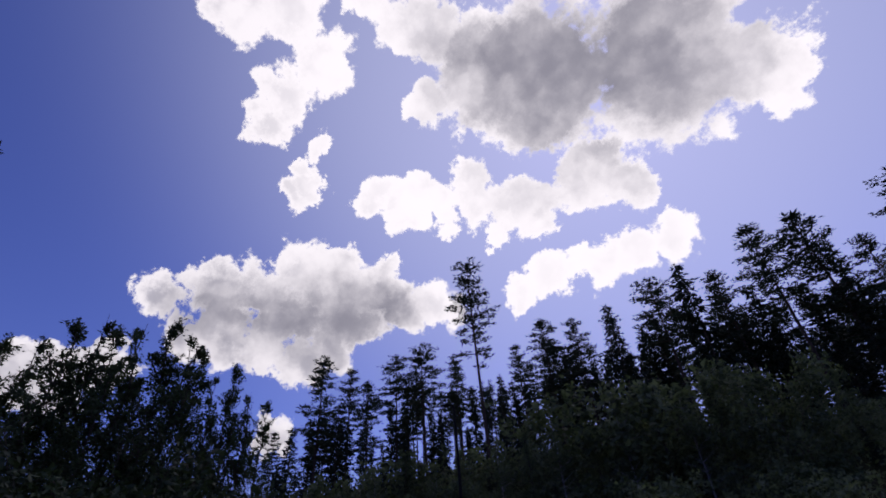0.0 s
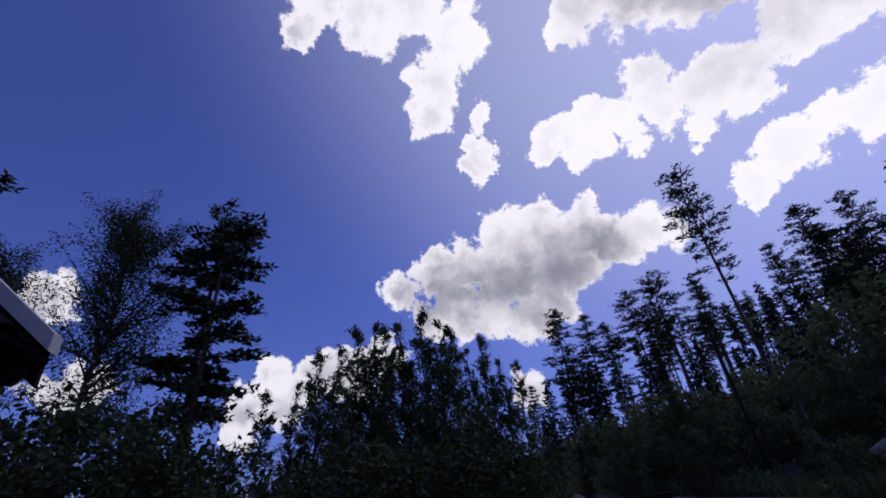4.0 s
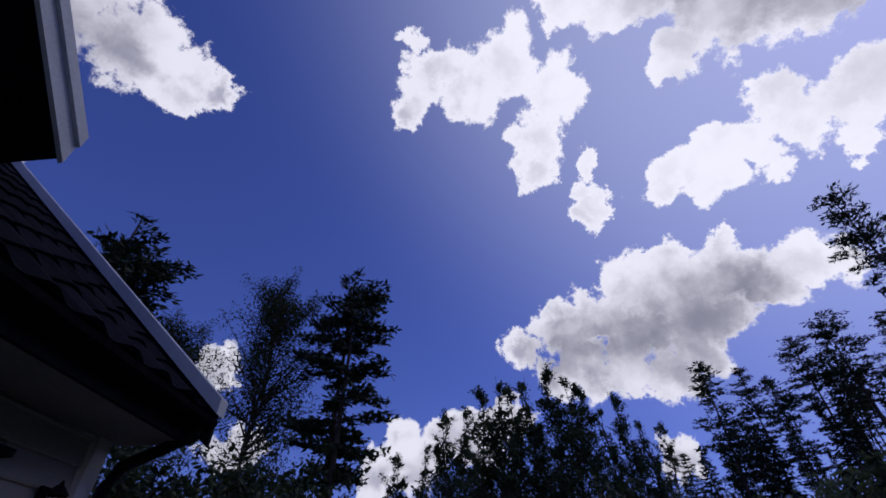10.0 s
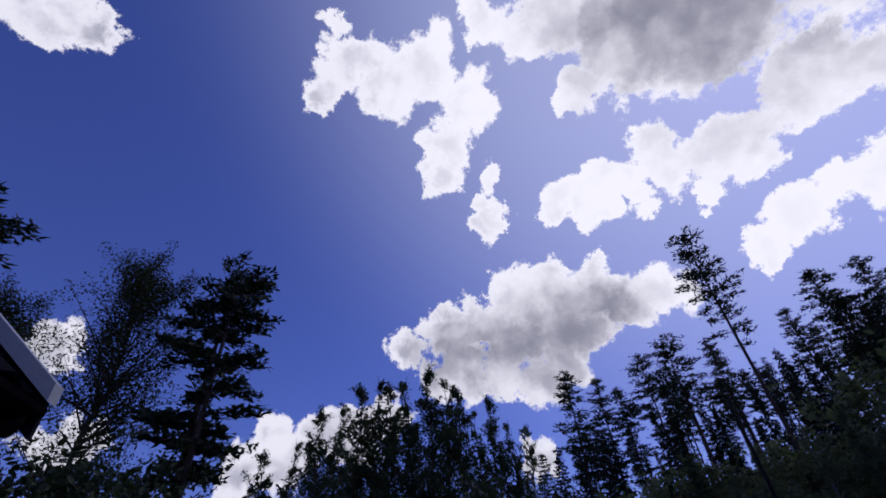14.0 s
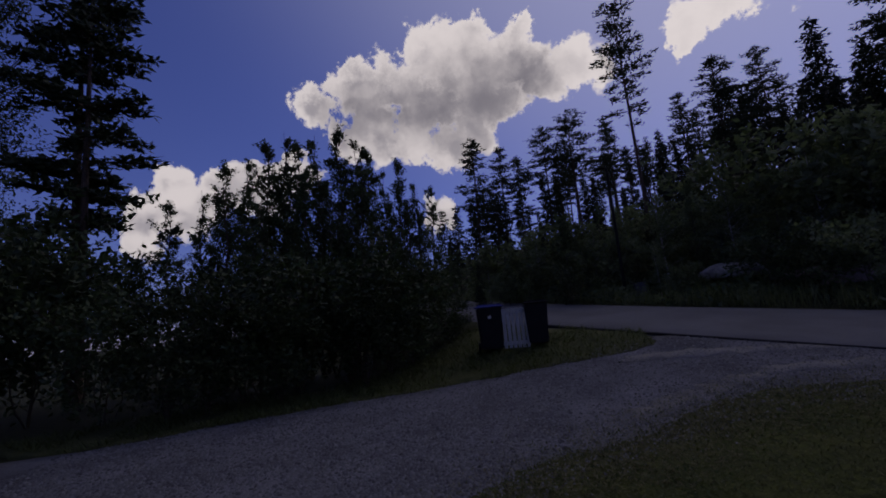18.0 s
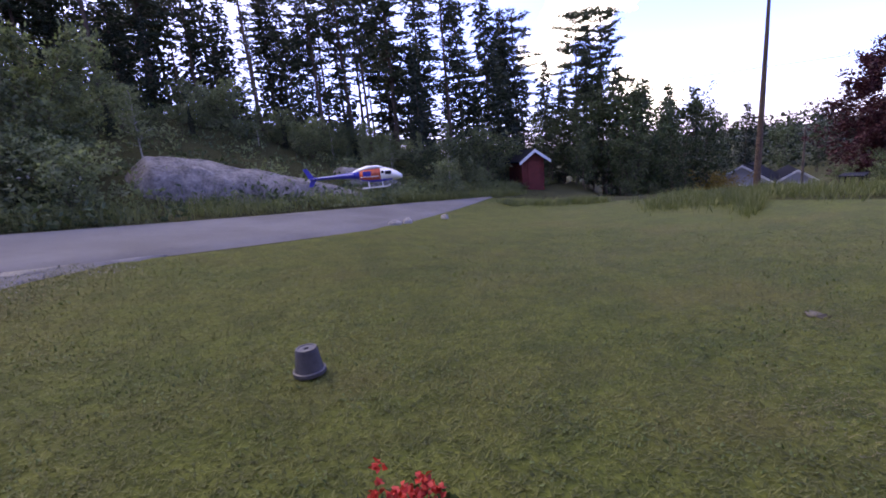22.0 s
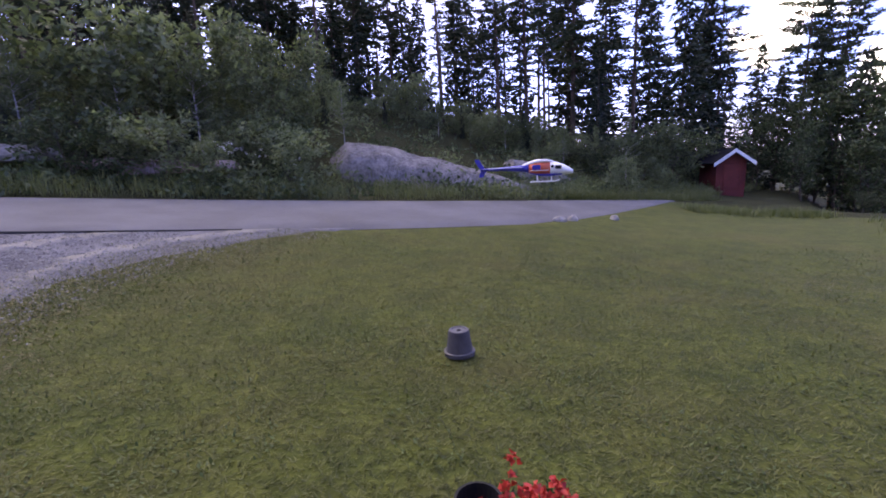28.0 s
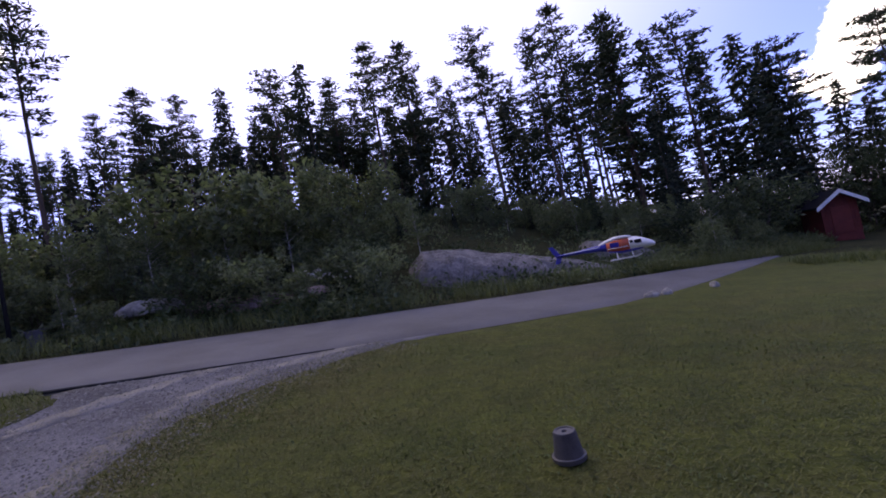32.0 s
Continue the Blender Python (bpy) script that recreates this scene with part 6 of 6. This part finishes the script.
# ---- by the road ----
def wheelie_bin(x, y, turn, lid_mat, label):
    b = thing("wheelie_bin", x, y, ground_height(x, y) + 0.05, label, "bin", "bins by the road", turn)
    bm = bmesh.new()
    lo = [bm.verts.new(p) for p in ((-0.20, -0.24, 0.06), (0.20, -0.24, 0.06), (0.20, 0.20, 0.06), (-0.20, 0.20, 0.06))]
    hi = [bm.verts.new(p) for p in ((-0.25, -0.29, 0.92), (0.25, -0.29, 0.92), (0.25, 0.25, 0.92), (-0.25, 0.25, 0.92))]
    for i in range(4):
        bm.faces.new((lo[i], lo[(i + 1) % 4], hi[(i + 1) % 4], hi[i]))
    bm.faces.new(lo[::-1])
    bm.faces.new(hi)
    bmesh.ops.bevel(bm, geom=bm.edges[:], offset=0.025, segments=2, affect="EDGES")
    part("body", bm, BLACK_PLASTIC, b)
    bm = bevelled(-0.275, 0.275, -0.31, 0.28, 0.92, 0.955, 0.012)
    box(bm, -0.22, 0.22, -0.24, 0.2, 0.955, 0.985)
    part("lid", bm, lid_mat, b, "blue lid" if lid_mat is BLUE_PLASTIC else "black lid")
    bm = bmesh.new()
    tube(bm, [(-0.2, 0.33, 0.9), (0.2, 0.33, 0.9)], [0.018, 0.018], 6)
    part("handle", bm, BLACK_PLASTIC, b)
    for s in (-0.23, 0.23):
        bm = bmesh.new()
        tube(bm, [(s - 0.025, 0.2, 0.1), (s + 0.025, 0.2, 0.1)], [0.1, 0.1], 14)
        part("wheel", bm, BLACK_PLASTIC, b)
    if lid_mat is BLUE_PLASTIC:
        part("label_plate", bevelled(-0.04, 0.02, -0.292, -0.285, 0.69, 0.75, 0.002), PALE_WOOD, b, "small pale sticker")
    return b


first_bin = wheelie_bin(-9.85, 3.43, 74, BLUE_PLASTIC, "black wheelie bin with blue lid by a wooden screen")
first_bin.scale = (1.18, 1.18, 1.08)
wheelie_bin(-9.23, 4.3, 70, BLACK_PLASTIC, "black wheelie bin with black lid by a wooden screen")
screen = thing("slatted_screen", -9.35, 3.87, ground_height(-9.35, 3.87) + 0.05, "pale slatted wooden screen between the bins", "screen", "", 63)
for k in range(6):
    part("slat", bevelled(-0.30 + k * 0.1, -0.23 + k * 0.1, -0.02, 0.0, 0.05, 0.92, 0.004), PALE_WOOD, screen)
for z in (0.12, 0.82):
    part("rail", bevelled(-0.32, 0.32, 0.0, 0.03, z, z + 0.08, 0.004), PALE_WOOD, screen)

post = thing("lamp_post", -13.95, 10.07, ground_height(-13.95, 10.07), "thin black street lamp post on the bank", "street lamp", "", 36)
bm = bmesh.new()
tube(bm, [(0, 0, -0.3), (0, 0, 0.9), (0, 0, 4.9)], [0.06, 0.055, 0.04], 10)
part("pole", bm, BLACK_METAL, post, smooth=True)
bm = bmesh.new()
tube(bm, [(0, 0, 4.85), (-0.06, 0, 4.96), (-0.2, 0, 5.0)], [0.03] * 3, 8)
part("arm", bm, BLACK_METAL, post)
part("lamp_head", bevelled(-0.45, -0.18, -0.07, 0.07, 4.96, 5.04, 0.02), BLACK_METAL, post)
box_thing = thing("cable_cabinet", -13.56, 10.45, ground_height(-13.56, 10.45), "small grey cable cabinet beside the lamp post", "cabinet", "", 30)
part("body", bevelled(-0.2, 0.2, -0.12, 0.12, -0.1, 0.55, 0.01), GREY_PLASTIC, box_thing)
part("cap", bevelled(-0.22, 0.22, -0.14, 0.14, 0.55, 0.6, 0.01), GREY_PLASTIC, box_thing)

# ---- buildings farther off ----
def gabled(name, x, y, z, wide, deep, eave, ridge, wall, label, category, turn, roof_mat, windows=(), trim=WHITE_WOOD, foot=None):
    """A small gabled building; its gable front looks to -y before it is turned."""
    h = thing(name, x, y, z, label, category, "", turn)
    part("wall", gable_box(-wide / 2, wide / 2, 0, deep, -2.2, eave, ridge), wall, h)
    slope = (ridge - eave) / (wide / 2)
    for s in (-1, 1):
        for nm, over, ya, yb, th, lift, mat in (("roof", 0.35, -0.4, deep + 0.4, 0.10, 0.03, roof_mat), ("barge_board", 0.38, -0.45, -0.41, 0.22, -0.09, trim)):
            bm = bmesh.new()
            xo, zo = s * (wide / 2 + over), eave - slope * over
            a = [bm.verts.new(p) for yy in (ya, yb) for p in ((xo, yy, zo + lift), (0, yy, ridge + lift), (0, yy, ridge + lift + th), (xo, yy, zo + lift + th))]
            for f in ((0, 1, 2, 3), (7, 6, 5, 4), (0, 4, 5, 1), (1, 5, 6, 2), (2, 6, 7, 3), (3, 7, 4, 0)):
                bm.faces.new([a[i] for i in f])
            bmesh.ops.recalc_face_normals(bm, faces=bm.faces[:])
            part(nm, bm, mat, h)
    n = int(wide / 0.145)
    for k in range(n + 1):
        xx = -wide / 2 + wide * k / n
        top = ridge - abs(xx) * slope - 0.03
        part("batten", bevelled(xx - 0.02, xx + 0.02, -0.025, 0.0, 0.05, top, 0.003), wall, h)
    for x0, x1, z0, z1 in windows:
        w = part("window", bevelled(x0, x1, -0.06, 0.0, z0, z1, 0.01), trim, h)
        part("pane", bevelled(x0 + 0.08, x1 - 0.08, -0.075, -0.06, z0 + 0.08, z1 - 0.08, 0.004), PALE_GLASS, w)
    if foot:
        part("foundation", bevelled(-wide / 2 + 0.03, wide / 2 - 0.03, -0.03, 0.02, -2.2, 0.25, 0.01), foot, h)
    return h


PALE_GLASS = glass_material("curtained_glass", (0.55, 0.56, 0.6), 0.15)
a = radians(76.7)
d = 33.0
cottage_z = 1.8 - d * math.tan(radians(6.6))
cottage = gabled("cottage", d * math.sin(a), d * math.cos(a), cottage_z, 6.9, 9, 2.45, 4.0, CABIN_WALL, "pale grey-blue boarded cottage with white barge boards", "cottage", -78, TILE, [(1.0, 1.9, 1.2, 2.0)], foot=WHITE_WOOD)
part("door", bevelled(-3.6, -3.45, -0.02, 0.02, 0.2, 2.1, 0.01), WHITE_WOOD, cottage)
BROWN_ROOF = material("brown_roofing", (0.045, 0.038, 0.033), (0.095, 0.08, 0.07), 1.5, 0.9, 0.4, 20, 0.5, spec=0.1)
wing = gabled("outbuilding", 43.72, -1.32, -2.0, 6.0, 8.6, 2.1, 3.4, CABIN_WALL, "low grey boarded house with brown roof and chimney", "house", 9, BROWN_ROOF)
part("chimney", bevelled(-1.5, -0.9, 3.2, 3.8, 3.0, 5.0, 0.02), BLACK_METAL, wing, "black chimney")
w = part("window", bevelled(-3.26, -3.18, 1.6, 2.6, 0.9, 1.9, 0.01), WHITE_WOOD, wing)
part("pane", bevelled(-3.28, -3.26, 1.68, 2.52, 0.98, 1.82, 0.004), GLASS, w)
a = radians(32.5)
d = 34
shed = gabled("shed", d * math.sin(a), d * math.cos(a), 1.8 - d * math.tan(radians(4.6)), 1.75, 2.3, 1.85, 2.45, RED_WOOD, "small falu-red shed with white barge boards", "shed", -5, DARK_WOOD)
part("door", bevelled(-0.45, 0.45, -0.05, 0.0, 0.05, 1.6, 0.01), RED_WOOD, shed, "red boarded door")
for heading, away, wide, z, high, turn in ((54.8, 58, 5.2, -6.2, 3.9, -62), (59.4, 60, 2.8, -6.3, 3.1, -52)):
    a = radians(heading)
    gabled("far_house", away * math.sin(a), away * math.cos(a), z, wide, 7, 2.2, high, CABIN_WALL, "low white-gabled house down the slope", "house", turn, TILE, [(-0.5, 0.5, 1.0, 1.9)])
part("gable_trim", bevelled(-3.4, 3.4, -0.035, -0.026, 2.4, 2.5, 0.004), CABIN_WALL, cottage)
at = way(59.8, 0) * 56
pole = thing("utility_pole", at.x, at.y, ground_height(at.x, at.y), "thin grey wooden utility pole beyond the far houses", "pole")
bm = bmesh.new()
tube(bm, [(0, 0, -0.5), (0, 0, 1.5 - ground_height(at.x, at.y))], [0.13, 0.09], 8)
part("shaft", bm, BARK, pole)
part("crossbar", bevelled(-0.6, 0.6, -0.05, 0.05, 1.0 - ground_height(at.x, at.y), 1.1 - ground_height(at.x, at.y), 0.01), BARK, pole)
at = way(63.6, 0) * 25
table = thing("garden_table", at.x, at.y, ground_height(at.x, at.y), "dark low garden table in the rough grass", "table", "", 20)
lift = 1.8 - 25 * math.tan(radians(5.3)) - ground_height(at.x, at.y)
part("tabletop", bevelled(-0.75, 0.75, -0.4, 0.4, lift - 0.06, lift, 0.01), DARK_WOOD, table)
for x in (-0.65, 0.65):
    for y in (-0.32, 0.32):
        part("leg", bevelled(x - 0.035, x + 0.035, y - 0.035, y + 0.035, -0.1, lift - 0.06, 0.005), DARK_WOOD, table)
AUTUMN_BUSH = low_bush(57, "bush", 2.2, 1.5, AUTUMN, 0.2, 1500)
stand([AUTUMN_BUSH], [(52.4, -4.8, 52), (53.5, -5.3, 51)], "yellow bushes", "yellowish bush beside the far house", "bush", 13)
RED_BUSH = low_bush(58, "bush", 1.8, 1.4, COPPER_LEAVES, 0.15, 1500)
stand([RED_BUSH], [(83.6, -5.2, 33), (84.8, -5.0, 34), (85.9, -5.2, 34.5)], "red shrubs", "low dark red shrub below the grey house", "shrub", 14)
bm = bmesh.new()
wires = [way(32.8, 5.5) * 60 + Vector((0, 0, 1.8)), way(61.9, 6.3) * 55 + Vector((0, 0, 1.0)), way(91.2, 8.2) * 60 + Vector((0, 0, 1.8))]
tube(bm, [tuple(p) for p in wires], [0.02] * 3, 5)
tagged(part("power_line", bm, BLACK_METAL), "thin black overhead cable", "cable")

# ---- model helicopter in the air ----
heli = thing("model_helicopter", *(way(11.7, -1.6) * 8.0 + Vector(EYE)), "white, red and blue model helicopter hovering low over the lawn's edge", "helicopter", "", -14)
heli.scale = (1.0, 1.0, 0.8)
def ellipsoid_chain(points, sides=16):
    """A body of oval rings: x, half width, z centre, half height."""
    bm = bmesh.new()
    rings = []
    for x, w, z, h in points:
        rings.append([bm.verts.new((x, w * math.cos(t), z + h * math.sin(t))) for t in (2 * math.pi * k / sides for k in range(sides))])
    for p, q in zip(rings, rings[1:]):
        for k in range(sides):
            bm.faces.new((p[k], p[(k + 1) % sides], q[(k + 1) % sides], q[k]))
    bm.faces.new(rings[0])
    bm.faces.new(rings[-1][::-1])
    bmesh.ops.recalc_face_normals(bm, faces=bm.faces[:])
    return bm


part("nose", ellipsoid_chain([(0.22, 0.13, 0.0, 0.155), (0.32, 0.13, -0.005, 0.145), (0.44, 0.115, -0.03, 0.115), (0.54, 0.085, -0.06, 0.075), (0.60, 0.04, -0.08, 0.035)]), HELI_WHITE, heli, "white nose", True)
part("cabin", ellipsoid_chain([(-0.14, 0.09, 0.02, 0.10), (-0.05, 0.115, 0.015, 0.14), (0.08, 0.13, 0.005, 0.155), (0.22, 0.13, 0.0, 0.156)]), HELI_RED, heli, "red-orange cabin side", True)
part("roof_cowl", ellipsoid_chain([(-0.26, 0.03, 0.08, 0.03), (-0.14, 0.06, 0.12, 0.045), (0.0, 0.08, 0.16, 0.05), (0.16, 0.08, 0.165, 0.04), (0.27, 0.06, 0.145, 0.025)]), HELI_WHITE, heli, "white cowl", True)
part("tail_boom", ellipsoid_chain([(-1.0, 0.022, 0.03, 0.025), (-0.6, 0.035, 0.03, 0.04), (-0.26, 0.06, 0.025, 0.07), (-0.13, 0.09, 0.02, 0.10)]), HELI_BLUE, heli, "blue tail boom", True)
bm = bmesh.new()
for pts in (((-1.0, 0.02), (-0.9, 0.02), (-1.02, 0.26), (-1.1, 0.26)), ((-0.98, 0.03), (-0.88, 0.03), (-0.95, -0.13), (-1.03, -0.13))):
    f = [bm.verts.new((x, -0.008, z)) for x, z in pts]
    g = [bm.verts.new((x, 0.008, z)) for x, z in pts]
    bm.faces.new(f)
    bm.faces.new(g[::-1])
    for i in range(4):
        bm.faces.new((f[i], f[(i + 1) % 4], g[(i + 1) % 4], g[i]))
bmesh.ops.recalc_face_normals(bm, faces=bm.faces[:])
part("tail_fin", bm, HELI_BLUE, heli, "blue tail fin")
part("stabiliser", bevelled(-0.95, -0.87, -0.16, 0.16, 0.035, 0.045, 0.003), HELI_BLUE, heli)
part("belly", ellipsoid_chain([(-0.12, 0.07, -0.07, 0.03), (0.05, 0.10, -0.12, 0.04), (0.25, 0.11, -0.125, 0.04), (0.42, 0.09, -0.11, 0.03)]), HELI_BLUE, heli, "dark blue belly", True)
part("flame_panel", bevelled(-0.08, 0.06, -0.131, -0.12, -0.01, 0.09, 0.008), HELI_BLUE, heli, "dark blue side panel")
part("boom_stripe", bevelled(-0.85, -0.2, -0.058, -0.05, 0.045, 0.06, 0.002), HELI_WHITE, heli, "white boom stripe")
part("stripe", bevelled(-0.13, 0.2, -0.134, -0.124, -0.035, -0.02, 0.002), HELI_WHITE, heli, "white stripe")
part("side_window", bevelled(0.30, 0.41, -0.135, -0.11, -0.01, 0.07, 0.01), BLACK_PLASTIC, heli, "dark side window")
part("side_window", bevelled(0.235, 0.28, -0.138, -0.12, 0.02, 0.08, 0.008), BLACK_PLASTIC, heli, "dark side window")
for s in (-1, 1):
    bm = bmesh.new()
    tube(bm, [(-0.12, s * 0.12, -0.27), (0.3, s * 0.12, -0.27), (0.38, s * 0.12, -0.24)], [0.009] * 3, 6)
    part("skid", bm, HELI_WHITE, heli)
    for x in (0.0, 0.24):
        bm = bmesh.new()
        tube(bm, [(x, s * 0.07, -0.12), (x, s * 0.12, -0.27)], [0.009] * 2, 6)
        part("skid_strut", bm, HELI_WHITE, heli)
bm = bmesh.new()
tube(bm, [(0.08, 0, 0.18), (0.08, 0, 0.29)], [0.014, 0.01], 8)
part("rotor_mast", bm, BLACK_METAL, heli)
for k in range(3):
    bm = bevelled(0.03, 0.72, -0.025, 0.025, 0.0, 0.008, 0.003)
    bmesh.ops.transform(bm, matrix=pose(0.08, 0, 0.275, 0, 0, 30 + 120 * k), verts=bm.verts[:])
    part("rotor_blade", bm, BLACK_PLASTIC, heli)
bm = bmesh.new()
tube(bm, [(0.6, 0, -0.085), (0.80, 0, -0.07)], [0.012, 0.008], 6)
part("nose_probe", bm, BLACK_METAL, heli)

# ---- roof tiles ----
def tile_mesh():
    """A waved concrete tile with a thick front lip, lying in its own plane: x across, y up the slope."""
    wave = [(k / 6 * 0.30 - 0.15, 0.022 * math.sin(k / 6 * 2 * math.pi)) for k in range(7)]
    v = [(x, y, z + lift) for y, lift in ((0.0, 0.0), (0.0, 0.028), (0.39, 0.006)) for x, z in wave]
    f = [(r * 7 + i, r * 7 + i + 1, (r + 1) * 7 + i + 1, (r + 1) * 7 + i) for r in range(2) for i in range(6)]
    return v, f


tv, tf = tile_mesh()
TILE_ME = sheet("tile", tv, tf, TILE)
slope_m = Matrix.Rotation(radians(PITCH), 4, "X")
rest_v, rest_f = [], []
courses = int((EAVE_Y - RIDGE_Y) / math.cos(radians(PITCH)) / 0.345)
for r in range(courses):
    for c in range(int((EAST - WEST + 0.43) / 0.30)):
        x = WEST + 0.06 + 0.30 * c
        up = 0.345 * r - 0.04
        y, z = EAVE_Y - up * math.cos(radians(PITCH)), EAVE_Z + up * math.sin(radians(PITCH)) + 0.01
        m = Matrix.Translation((x + HX, y + HY, z)) @ Matrix.Rotation(math.pi, 4, "Z") @ slope_m
        if x < 3.4:
            ob = hang("tile", TILE_ME, roof)
            ob.matrix_basis = m
        else:
            o = len(rest_v)
            rest_v += [tuple(m @ Vector(p)) for p in tv]
            rest_f += [tuple(i + o for i in q) for q in tf]
tagged(hang("tile", sheet("tiles", rest_v, rest_f, TILE), roof), kind="stuff")

for x, y in ((-6.91, 14.76), (-7.38, 15.06), (-6.27, 14.85), (-5.1, 15.24)):
    flowers("cow_parsley", x, y, ground_height(x, y) + 0.2, "white cow parsley in the roadside grass", [(WHITE_PETAL, 9)], 90, 0.22, 0.07, int(-x * 10), 7, 0.75)["group"] = "roadside flowers"
